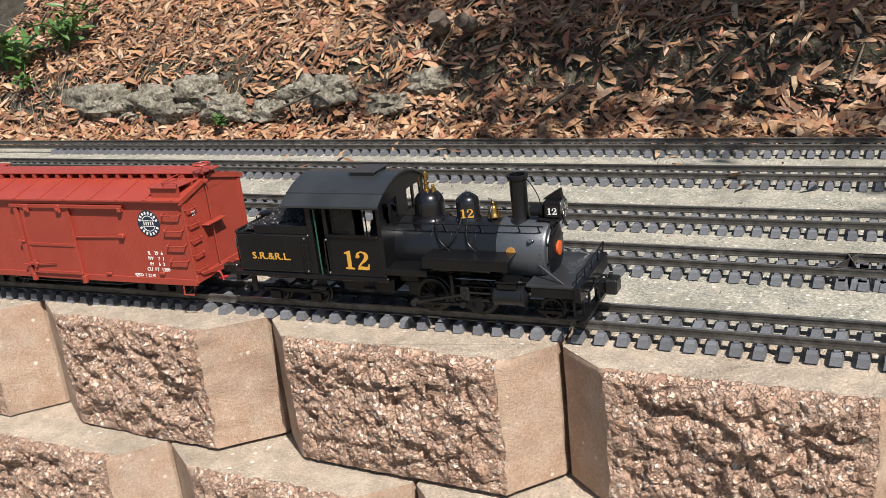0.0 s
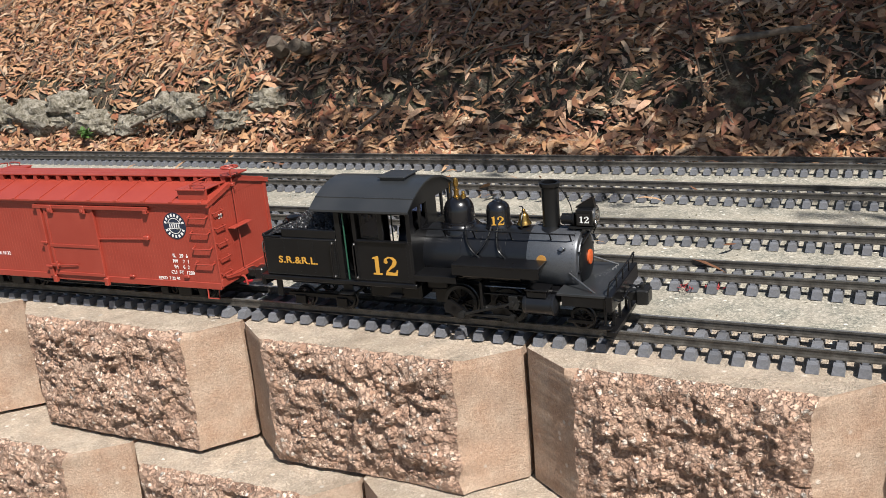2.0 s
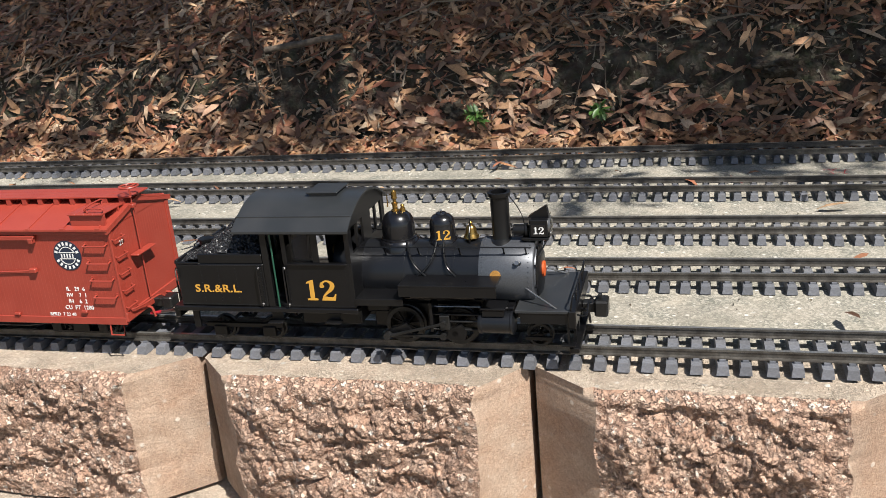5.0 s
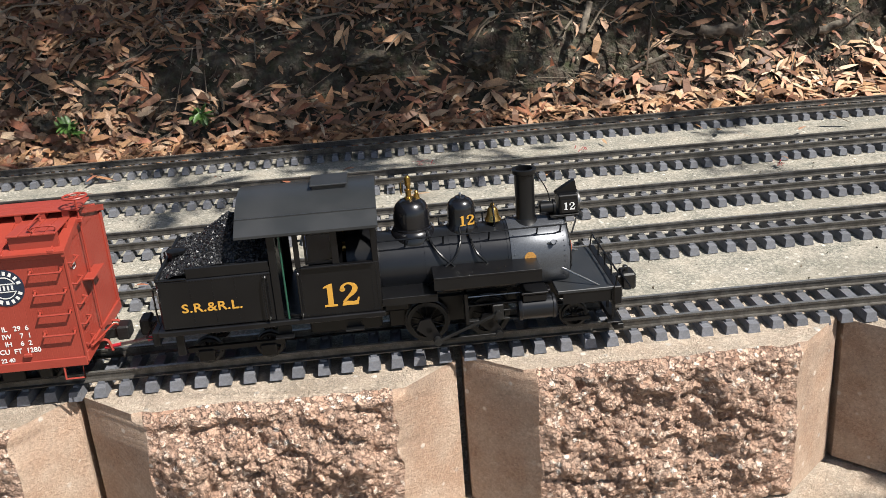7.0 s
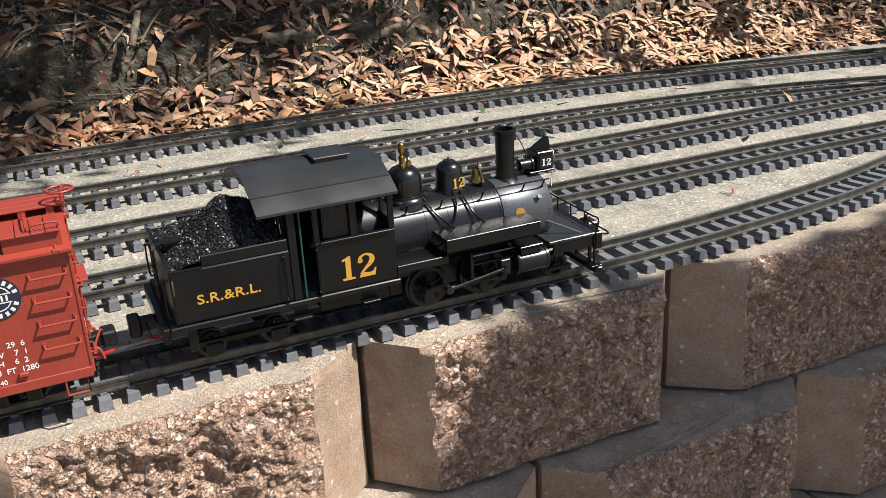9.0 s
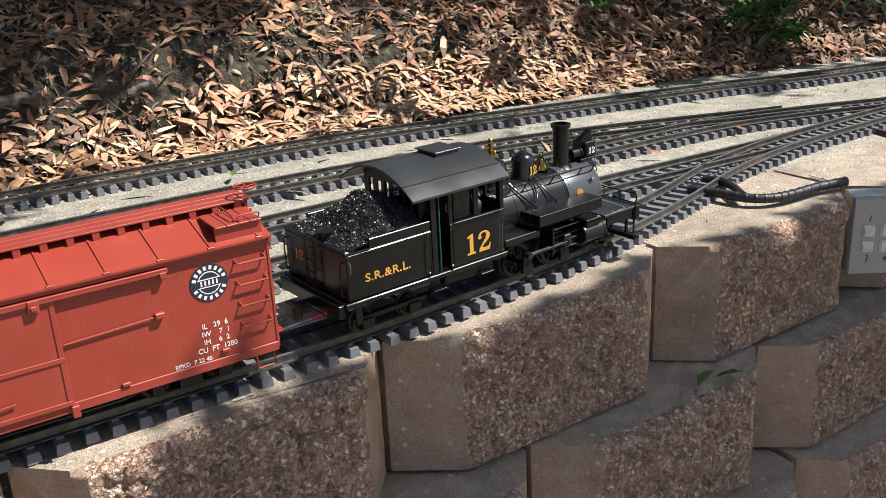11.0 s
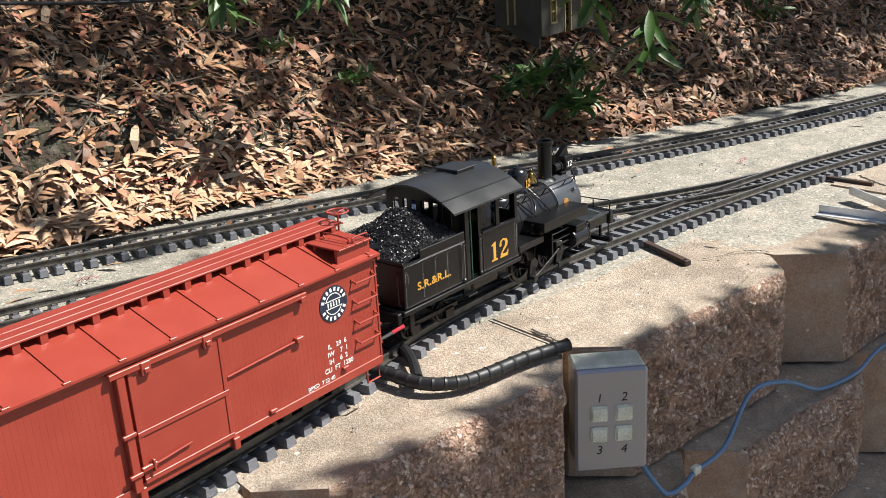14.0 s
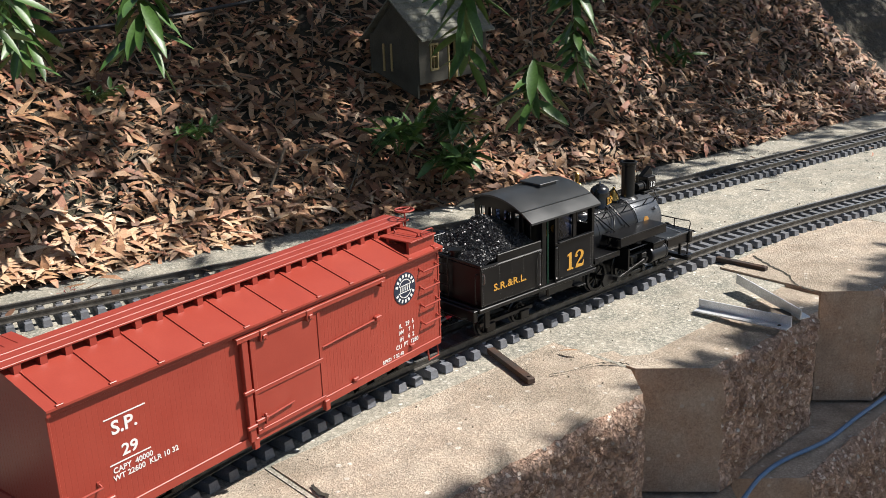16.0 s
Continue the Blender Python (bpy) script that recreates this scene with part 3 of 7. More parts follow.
def build_litter():
    r = np.random.default_rng(11)
    pts, nrm, apron = [], [], []
    while len(pts) < 120000:
        x = r.uniform(-2.4, 4.9) if r.random() < 0.72 else r.uniform(-2.3, 0.6)
        k = r.random()
        d = r.uniform(-0.022, 0.055) if k < 0.16 else (0.05 + r.beta(1.0, 1.6) * 0.85)
        cutting = float(np.interp(x, [-2.2, 2.2, 2.8], [1, 1, 0]))
        patchy = noise.noise(Vector((x * 3.5, d * 8, 4.2)))
        if 0.055 < d < 0.125 and r.random() < cutting * (0.66 + 0.40 * patchy):
            continue
        if 0.125 < d < 0.24 and r.random() < cutting * 0.30 * (0.3 + patchy):
            continue
        p, n = bank_point(x, d)
        pts.append(p + n * r.uniform(0.0, 0.014 if d < 0.055 else 0.010))
        nrm.append(n * 0.75 + np.array([0, -0.05, 0.25]))
    n = len(pts)
    big = r.random(n) < 0.20
    length = np.where(big, r.uniform(0.036, 0.058, n), r.uniform(0.010, 0.034, n))
    v, f = leaf_arrays(np.array(pts), np.array(nrm), r.uniform(0, 6.283, n), length, length * r.uniform(0.16, 0.31, n), r.normal(0, 0.36, n), r.normal(0.12, 0.36, n), r.normal(0, 0.34, n))
    tagged(from_arrays("leaf_litter", v, f, M_LEAF, None, False), "deep litter of dry brown sickle-shaped leaves", "leaf litter", kind="stuff")
    # leaves along the toe, lying flat, with sunlight put into their paler colour
    pts, nrm = [], []
    for _ in range(1500):
        x = float(np.clip(r.normal(2.35, 0.33), 1.5, 3.2))
        p, n = bank_point(x, r.uniform(-0.03, 0.06))
        pts.append(p + n * r.uniform(0.008, 0.020))
        nrm.append(n * 0.35 + np.array([0, -0.05, 0.65]))
    n = len(pts)
    length = r.uniform(0.022, 0.055, n)
    v, f = leaf_arrays(np.array(pts), np.array(nrm), r.uniform(0, 6.283, n), length, length * r.uniform(0.16, 0.28, n), r.normal(0, 0.16, n), r.normal(0.1, 0.22, n), r.normal(0, 0.18, n))
    tagged(from_arrays("new_leaf_fall", v, f, M_SUNLIT_LEAF, None, False), "dry leaves along the concrete, sunlight put into their pale colour", "leaves", kind="stuff")
    # twigs and bark shreds
    tv, tf = [], []
    for _ in range(4200):
        x, d = r.uniform(-2.4, 4.6), 0.02 + r.beta(1.1, 1.7) * 0.6
        p, nn = bank_point(x, d)
        a = r.uniform(0, math.pi)
        L = r.uniform(0.02, 0.09) if r.random() < 0.9 else r.uniform(0.1, 0.2)
        w = r.uniform(0.0005, 0.0014) * (1 + 4 * L)
        dv = np.array([math.cos(a), math.sin(a) * 0.75, math.sin(a) * 0.6 + r.normal(0, 0.25)]) * L / 2
        side = np.cross(dv, [0.3, -0.6, 0.8])
        side *= w / np.linalg.norm(side)
        up = nn * w
        c = p + nn * r.uniform(0.003, 0.014)
        bow = np.array([0, 0, r.normal(0, 0.06) * L])
        o = len(tv)
        for s, b in ((-1, 0), (0, 1), (1, 0)):
            q = c + dv * s + bow * b
            tv += [tuple(q + side), tuple(q - side), tuple(q + up)]
        for k in (0, 3):
            tf += [(o + k, o + k + 1, o + k + 4, o + k + 3), (o + k + 1, o + k + 2, o + k + 5, o + k + 4), (o + k + 2, o + k, o + k + 3, o + k + 5)]
    tagged(from_arrays("twigs", tv, tf, M_TWIG, None, False), "scattered thin dead twigs and bark shreds", "twigs", kind="stuff")
    # crumbs of rock on the cut face
    cv, cf = [], []
    for _ in range(9000):
        x, d = r.uniform(-2.3, 2.9), r.uniform(0.03, 0.22)
        p, nn = bank_point(x, d)
        s = r.uniform(0.0015, 0.006) * (1.8 if r.random() < 0.08 else 1)
        q = Euler(tuple(r.uniform(0, 6.3, 3))).to_matrix()
        o = len(cv)
        for t in ((1, 0, 0), (-0.8, 0.7, 0), (-0.6, -0.8, 0.1), (0.1, 0.1, 0.8), (0, -0.1, -0.8)):
            cv.append(tuple(Vector(p) + q @ Vector(t) * s))
        for t in ((0, 1, 3), (1, 2, 3), (2, 0, 3), (1, 0, 4), (2, 1, 4), (0, 2, 4)):
            cf.append(tuple(o + i for i in t))
    tagged(from_arrays("rubble", cv, cf, M_CRUMB, None, False), "small crumbled pale rock fragments on the cut bank", "rubble", kind="stuff")
    # strays on the pad and the tracks
    m = 150
    px = r.uniform(-1.2, 4.2, m)
    py = 0.93 + (toe(px) - 0.95) * r.beta(2.2, 0.9, m)
    lp = np.stack([px, py, r.uniform(0.003, 0.012, m)], 1)
    nn = np.stack([r.normal(0, 0.2, m), r.normal(0, 0.2, m), np.ones(m)], 1)
    L = r.uniform(0.018, 0.05, m)
    v, f = leaf_arrays(lp, nn, r.uniform(0, 6.283, m), L, L * r.uniform(0.15, 0.25, m), r.normal(0, 0.15, m), r.normal(0.1, 0.2, m), r.normal(0, 0.2, m))
    tagged(from_arrays("fallen_leaves", v, f, M_LEAF, None, False), "stray dry leaves on the concrete and between the rails", "leaves", kind="stuff")
    # red blossom threads
    rv, rf = [], []
    spots = [(0.167, 1.016, 0), (0.20, 1.03, 0), (-0.35, 1.0, 0), (2.50, 1.685, 0.055), (2.60, 1.69, 0.06), (2.42, 1.70, 0.06), (2.55, 1.66, 0.045), (2.64, 1.66, 0.045), (2.47, 1.66, 0.04), (2.70, 1.67, 0.05), (2.0, 1.68, 0.05), (2.1, 1.70, 0.06), (2.95, 1.19, 0), (-0.73, 1.70, 0.12), (-0.78, 1.69, 0.11), (1.35, 1.50, 0), (0.95, 1.46, 0), (1.1, 1.50, 0),
             (1.9, 1.10, 0), (2.0, 0.98, 0), (3.35, 1.16, 0), (1.6, 1.33, 0), (0.4, 1.36, 0), (2.28, 1.46, 0), (2.62, 1.57, 0)]
    for sx, sy, sz in spots:
        for _ in range(12):
            a = r.uniform(0, 6.283)
            c = np.array([sx, sy, sz + 0.002]) + np.array([r.normal(0, 0.006), r.normal(0, 0.005), abs(r.normal(0, 0.003))])
            dv = np.array([math.cos(a), math.sin(a), r.normal(0, 0.3)]) * r.uniform(0.002, 0.005)
            sd = np.array([-math.sin(a), math.cos(a), 0]) * 0.0007
            o = len(rv)
            rv += [tuple(c - dv - sd), tuple(c - dv + sd), tuple(c + dv + sd), tuple(c + dv - sd)]
            rf.append((o, o + 1, o + 2, o + 3))
    tagged(from_arrays("fallen_blossom", rv, rf, M_REDBIT, None, False), "tufts of fallen crimson bottlebrush threads", "blossom", kind="stuff")
    gv, gf = [], []
    for _ in range(1500):
        x = r.uniform(-1.2, 4.2)
        y = r.uniform(0.86, float(toe(x)))
        s = r.uniform(0.0007, 0.0022)
        q = Euler(tuple(r.uniform(0, 6.3, 3))).to_matrix()
        o = len(gv)
        for t in ((1, 0, 0), (-0.8, 0.7, 0), (-0.6, -0.8, 0.1), (0.1, 0.1, 0.8)):
            gv.append(tuple(Vector((x, y, s * 0.4 - 0.002)) + q @ Vector(t) * s))
        gf += [(o, o + 1, o + 3), (o + 1, o + 2, o + 3), (o + 2, o, o + 3), (o + 1, o, o + 2)]
    tagged(from_arrays("grit", gv, gf, M_CRUMB, None, False), "loose grit on the concrete pad", "grit", kind="stuff")


build_litter()


def rock(name, at, size, label, mats=None, seed=0, category="rock"):
    bm = B()
    bmesh.ops.create_icosphere(bm, subdivisions=4, radius=1)
    for v in bm.verts:
        p = v.co.copy()
        k = 1 + 0.50 * noise.noise(p * 1.2 + Vector((seed, 0, 0))) + 0.30 * noise.noise(p * 2.6 + Vector((0, seed, 0))) + 0.20 * noise.noise(p * 6 + Vector((0, 0, seed))) + 0.11 * noise.noise(p * 15)
        v.co = Vector((p.x * size[0], p.y * size[1], p.z * size[2])) * k
    ob = part(name, bm, mats or M_CUT, None, "", Matrix.Translation(at), 50)
    return tagged(ob, label, category)


for k, (x, y, z, sx, sz) in enumerate(((-1.665, 1.715, 0.085, 0.075, 0.045), (-1.47, 1.712, 0.07, 0.055, 0.034), (-1.15, 1.715, 0.105, 0.048, 0.036), (-1.02, 1.715, 0.075, 0.045, 0.03), (-1.88, 1.72, 0.09, 0.09, 0.05),
                                       (-0.15, 1.722, 0.080, 0.032, 0.026), (-0.28, 1.722, 0.07, 0.028, 0.024), (0.45, 1.72, 0.075, 0.035, 0.03), (1.02, 1.722, 0.13, 0.05, 0.03), (1.22, 1.722, 0.12, 0.04, 0.03), (2.30, 1.74, 0.10, 0.035, 0.03),
                                       (-1.56, 1.735, 0.105, 0.06, 0.04), (-1.78, 1.725, 0.06, 0.06, 0.03), (-1.34, 1.72, 0.06, 0.05, 0.028), (-1.25, 1.735, 0.10, 0.05, 0.035), (-0.93, 1.73, 0.11, 0.04, 0.03))):
    rock("rock", (x, y + 0.024, z - 0.004), (sx * (1.25 if x < -0.9 else 0.7), 0.032, sz * (0.95 if x < -0.9 else 0.6)), "pale crumbly rock set in the cut bank", M_ROCK if x < -0.9 else None, k * 3.1)


def log(at, direction, length, radius, label, seed):
    """Weathered piece of branch: tapered, slightly crooked, with pale sawn or broken ends."""
    d = Vector(direction).normalized()
    pts = []
    for k in range(9):
        t = k / 8 - 0.5
        pts.append(Vector(at) + d * length * t + Vector((noise.noise(Vector((t * 3, seed, 0))), noise.noise(Vector((t * 3, seed, 5))), noise.noise(Vector((t * 3, seed, 9))))) * radius * 0.6)
    bm = tube(B(), pts, radius, 12)
    for v in bm.verts:
        v.co += Vector((noise.noise(v.co * 60), noise.noise(v.co * 60 + Vector((3, 0, 0))), noise.noise(v.co * 60 + Vector((0, 5, 0))))) * radius * 0.25
    return tagged(part("log", bm, M_BARK, None), label, "log")


log((-0.915, 1.80, 0.225), (0.25, -0.8, 0.45), 0.06, 0.019, "short sawn branch stub on the leafy bank", 1)
log((-0.849, 1.79, 0.225), (-0.1, -0.9, 0.35), 0.05, 0.015, "short sawn branch stub on the leafy bank", 2)
log((1.66, 1.755, 0.132), (0.95, -0.2, -0.05), 0.085, 0.0105, "grey weathered branch lying on the bank", 3)
log((1.41, 1.74, 0.175), (0.3, 0.3, 0.7), 0.06, 0.006, "grey weathered stick on the bank", 4)
log((1.52, 1.725, 0.09), (0.9, -0.1, 0.3), 0.07, 0.004, "thin crooked stick on the bank", 5)
log((-0.62, 1.695, 0.085), (0.8, -0.1, 0.5), 0.11, 0.004, "thin grey stick leaning on the bank", 6)
log((-1.25, 1.70, 0.085), (0.85, -0.1, 0.28), 0.18, 0.003, "thin brown stick leaning on the bank", 7)
M_SHRED = material("bark_strip", (0.36, 0.20, 0.12), 0.7, tones=((0.27, 0.14, 0.085), (0.44, 0.28, 0.18)), scale=40, grain=300, bump=0.3, depth=0.001)
strip = tube(B(), smooth_line([(2.984, 1.797, 0.186), (2.989, 1.768, 0.160), (3.000, 1.735, 0.136), (3.018, 1.700, 0.112), (3.040, 1.672, 0.092)], 5), [0.0015 + 0.0048 * math.sin(math.pi * (0.06 + 0.88 * k / 20)) for k in range(21)], 8)
tagged(part("bark_strip", strip, M_SHRED), "long curved strip of brown bark on the leaf litter", "bark")
bm = lathe(B(), [(0.020, 0.0), (0.027, 0.004), (0.031, 0.016), (0.033, 0.040), (0.0345, 0.042), (0.0345, 0.046), (0.031, 0.046), (0.029, 0.012), (0.002, 0.010)], (0, 0, 0), "z", 32)
tagged(part("garden_pot", bm, material("pale_grey_plastic", (0.72, 0.74, 0.78), 0.5, tones=((0.60, 0.62, 0.66),), scale=30, grain=400, bump=0.05, depth=0.0003), None, "", Matrix.Translation((-0.105, 1.955, 0.318))), "small pale grey plastic pot half sunk in leaf litter", "pot")
log((0.15, 1.76, 0.21), (0.9, 0.1, 0.1), 0.16, 0.006, "grey weathered branch lying on the bank", 9)
log((1.86, 1.735, 0.125), (0.7, -0.3, 0.3), 0.05, 0.007, "pale broken wood on the bank", 10)
log((2.2, 1.70, 0.10), (0.5, -0.1, -0.8), 0.12, 0.003, "thin bent twig on the bank", 11)


# ---- green growth ----
def leaf_mesh(length, width):
    bm = B()
    n = 6
    rows = []
    for k in range(n + 1):
        t = k / n
        w = width * 0.5 * math.sin(math.pi * min(1.0, t * 0.96 + 0.04)) ** 0.8 + 0.0003
        x, z = length * t, -0.10 * length * t * t
        rows.append([bm.verts.new((x, -w, z + w * 0.35)), bm.verts.new((x, 0, z)), bm.verts.new((x, w, z + w * 0.35))])
    for a, b in zip(rows, rows[1:]):
        for i in (0, 1):
            bm.faces.new((a[i], a[i + 1], b[i + 1], b[i]))
    return mesh_of("leaf", bm, M_GREEN, 60)


LEAF_LONG, LEAF_MID, LEAF_SMALL = leaf_mesh(0.066, 0.015), leaf_mesh(0.045, 0.011), leaf_mesh(0.024, 0.008)


def hang_branch(tip, top, leaves, mesh, seed, label):
    """Drooping shoot: a thin stem from the crown above down to a spray of lance-shaped leaves."""
    r = np.random.default_rng(seed)
    b = new("hanging_branch")
    tagged(b, label, "branch", "hanging shoots")
    tip, top = Vector(tip), Vector(top)
    mid = (tip + top) / 2 + Vector((r.normal(0, 0.03), r.normal(0, 0.03), 0))
    line = smooth_line([top, mid, tip + Vector((r.normal(0, 0.01), r.normal(0, 0.01), 0.10)), tip], 8)
    part("stem", tube(B(), line, 0.0012, 6), M_BARK, b)
    for k in range(leaves):
        t = 1 - 0.16 * (k / leaves) ** 0.8
        p = line[min(len(line) - 1, int(t * (len(line) - 1)))]
        p = p + Vector((0, 0, 0.05 * (k / leaves)))
        a = k * 2.4 + r.normal(0, 0.3)
        pitch = r.uniform(0.15, 1.05)
        ob = new("leaf", mesh)
        ob.parent = b
        s = r.uniform(0.85, 1.35)
        ob.matrix_local = Matrix.Translation(p) @ Matrix.Rotation(a, 4, "Z") @ Matrix.Rotation(pitch, 4, "Y") @ Matrix.Rotation(r.normal(0, 0.4), 4, "X") @ Matrix.Scale(s, 4)
    return b


HANG = "drooping shoot of narrow green leaves above the bank"
for k, (x, y, z, n) in enumerate(((3.345, 1.262, 0.245, 30), (3.417, 1.418, 0.165, 22), (2.775, 1.56, 0.325, 28), (2.64, 1.66, 0.31, 23), (3.22, 1.38, 0.345, 23), (3.50, 1.40, 0.33, 25), (3.80, 1.42, 0.32, 23), (2.70, 1.80, 0.315, 20), (3.30, 1.46, 0.255, 13), (2.55, 1.50, 0.36, 17))):
    hang_branch((x, y, z), (x + 0.12 * math.sin(k * 2.1), y + 0.05 * math.cos(k), z + 0.75), n, LEAF_LONG if k % 3 else LEAF_MID, 40 + k, HANG)


def shrub(name, at, radius, height, count, mesh, seed, label, category="shrub"):
    """Low plant: several bent stems, each with leaves set round it."""
    r = np.random.default_rng(seed)
    s = tagged(new(name), label, category)
    per = max(3, count // 9)
    for k in range(9):
        a = 2 * math.pi * k / 9 + r.normal(0, 0.3)
        tip = Vector(at) + Vector((math.cos(a) * radius * r.uniform(0.4, 1), math.sin(a) * radius * r.uniform(0.4, 1), height * r.uniform(0.4, 1.0)))
        line = smooth_line([Vector(at), (Vector(at) + tip) / 2 + Vector((0, 0, height * 0.25)), tip], 5)
        part("stem", tube(B(), line, 0.0010, 5), M_GREEN, s)
        for j in range(per):
            p = line[int((0.3 + 0.7 * j / per) * (len(line) - 1))]
            ob = new("leaf", mesh)
            ob.parent = s
            ob.matrix_local = Matrix.Translation(p) @ Matrix.Rotation(j * 2.4 + r.normal(0, 0.4), 4, "Z") @ Matrix.Rotation(r.normal(-0.1, 0.5), 4, "Y") @ Matrix.Rotation(r.normal(0, 0.4), 4, "X") @ Matrix.Scale(r.uniform(0.7, 1.2), 4)
    return s


shrub("shrub", (-2.10, 1.87, 0.20), 0.13, 0.13, 130, LEAF_MID, 1, "dense green narrow-leaved bush on the bank")
shrub("shrub", (-2.26, 1.82, 0.16), 0.13, 0.12, 90, LEAF_LONG, 2, "green narrow-leaved bush on the bank")
shrub("shrub", (-2.16, 1.76, 0.13), 0.035, 0.04, 18, LEAF_SMALL, 3, "small green seedling on the bank", "seedling")
shrub("shrub", (3.25, 1.60, 0.085), 0.07, 0.07, 90, LEAF_MID, 4, "low green fern-like shrub in the leaf litter")
shrub("shrub", (3.31, 1.52, 0.05), 0.07, 0.06, 90, LEAF_MID, 5, "low green fern-like shrub in the leaf litter")
shrub("shrub", (3.36, 1.58, 0.10), 0.06, 0.06, 60, LEAF_MID, 6, "low green fern-like shrub in the leaf litter")
shrub("shrub", (2.92, 1.72, 0.15), 0.045, 0.03, 40, LEAF_SMALL, 7, "tuft of fine green weed on the bank", "weed")
shrub("shrub", (2.80, 1.80, 0.22), 0.045, 0.03, 40, LEAF_SMALL, 8, "tuft of fine green weed on the bank", "weed")
shrub("shrub", (0.722, 1.695, 0.055), 0.016, 0.028, 12, LEAF_SMALL, 9, "small broad-leaved green seedling in the litter", "seedling")
shrub("shrub", (0.50, 1.69, 0.05), 0.016, 0.028, 12, LEAF_SMALL, 10, "small broad-leaved green seedling in the litter", "seedling")
shrub("shrub", (-1.456, 1.685, 0.035), 0.014, 0.03, 12, LEAF_SMALL, 11, "pale green seedling in the litter", "seedling")
shrub("shrub", (4.1, 1.62, 0.13), 0.10, 0.08, 70, LEAF_MID, 12, "low green shrub in the leaf litter")


def crown(name, spots, per, spread, size, seed, parent):
    """Foliage of many small leaves in loose clumps."""
    r = np.random.default_rng(seed)
    c = np.repeat(np.array(spots), per, axis=0) + r.normal(0, spread, (len(spots) * per, 3))
    n = len(c)
    L = r.uniform(0.7, 1.2, n) * size
    v, f = leaf_arrays(c, r.normal(0, 1, (n, 3)) + np.array([0.3, -0.2, 0.9]), r.uniform(0, 6.283, n), L, L * 0.30, r.normal(0, 0.5, n), r.normal(0, 0.2, n), r.normal(0, 0.1, n))
    return from_arrays(name, v, f, M_GREEN, parent, False)


SUN_STEP = np.array([SUN_DIR.x / SUN_DIR.z, SUN_DIR.y / SUN_DIR.z])


def build_trees():
    r = np.random.default_rng(21)
    # tree overhanging the bank: open crown, unseen, its clumps set to dapple chosen spots
    spots = []
    while len(spots) < 5900:
        x, y = r.uniform(-1.2, 5.2), r.uniform(1.25, 3.0)
        deep = y - float(toe(x))
        if deep < -0.02:
            want = np.interp(x, [-0.4, 0.2, 1.2, 1.9, 2.4, 3.0, 3.6, 5], [0.0, 0.14, 0.20, 0.06, 0.03, 0.18, 0.10, 0.2]) * np.interp(deep, [-0.4, -0.2, -0.05], [0.05, 0.5, 1.3])
        elif deep < 0.09:
            want = np.interp(x, [-0.9, -0.5, -0.2, 0.3, 1.3, 1.6, 1.8, 2.7, 3.1, 5], [0.1, 0.5, 0.7, 0.5, 0.6, 0.3, 0.0, 0.02, 0.4, 0.4])
        else:
            want = np.interp(x, [-1.4, -1.0, -0.75, -0.5, 0.0, 0.25, 0.45, 0.8, 1.0, 1.3, 1.75, 1.95, 2.15, 2.9, 3.1, 5], [0.05, 0.5, 1.1, 1.9, 2.2, 1.6, 1.1, 1.2, 2.0, 2.6, 2.1, 1.4, 0.4, 0.5, 1.2, 1.3]) * np.interp(deep, [0.09, 0.2, 0.4], [0.6, 1.0, 1.4])
        if deep > 0.2 and 2.0 < x < 2.6:
            want += 0.5
        want *= 0.65 + 0.9 * noise.noise(Vector((x * 3.2, y * 3.2, 7)))
        if r.random() > want:
            continue
        h = r.uniform(1.5, 2.3)
        rise = h - (bank_height(x, y) if deep > 0 else 0.0)
        spots.append((x + SUN_STEP[0] * rise, y + SUN_STEP[1] * rise, h))
    t = tagged(new("tree"), "bottlebrush tree with drooping narrow leaves over the bank", "tree")
    part("trunk", tube(B(), smooth_line([(3.9, 3.6, 1.1), (3.8, 3.4, 1.6), (3.5, 3.0, 2.1), (3.1, 2.5, 2.4)], 6), 0.05, 10), M_BARK, t)
    for k in range(9):
        a = Vector((3.1, 2.5, 2.4))
        b = Vector(spots[(k * 163) % len(spots)])
        part("limb", tube(B(), smooth_line([a, (a + b) / 2 + Vector((0, 0, 0.15)), b], 6), 0.010, 6), M_BARK, t)
    crown("crown", spots, 11, 0.035, 0.070, 5, t)
    # dense tree, unseen and made up, added to shade the wall's far end
    spots = []
    while len(spots) < 1600:
        x, y = r.uniform(1.42, 5.0), r.uniform(0.47, 0.83)
        edge = float(np.interp(x, [1.5, 2.2, 2.6], [0.818, 0.815, 0.798])) + 0.010 * noise.noise(Vector((x * 5, 0, 2))) - 0.03 * max(0.0, noise.noise(Vector((x * 2.3, 4, 2))))
        start = 1.50 + 0.10 * (0.8 - y) + 0.03 * noise.noise(Vector((0, y * 8, 1)))
        if y > edge - 0.02 or x < start + 0.03:
            continue
        if x < 1.70 and 0.64 < y < 0.80 and noise.noise(Vector((x * 9, y * 9, 9))) > -0.1:
            continue
        h = r.uniform(1.45, 2.0)
        spots.append((x + SUN_STEP[0] * h, y + SUN_STEP[1] * h, h))
    t = tagged(new("tree"), "unseen leafy tree added to shade the wall's far end", "tree")
    part("trunk", tube(B(), smooth_line([(4.9, -1.3, -0.6), (4.8, -1.2, 0.4), (4.6, -0.9, 1.2), (4.3, -0.5, 1.8)], 6), 0.06, 10), M_BARK, t)
    for k in range(7):
        a = Vector((4.3, -0.5, 1.8))
        b = Vector(spots[(k * 211) % len(spots)])
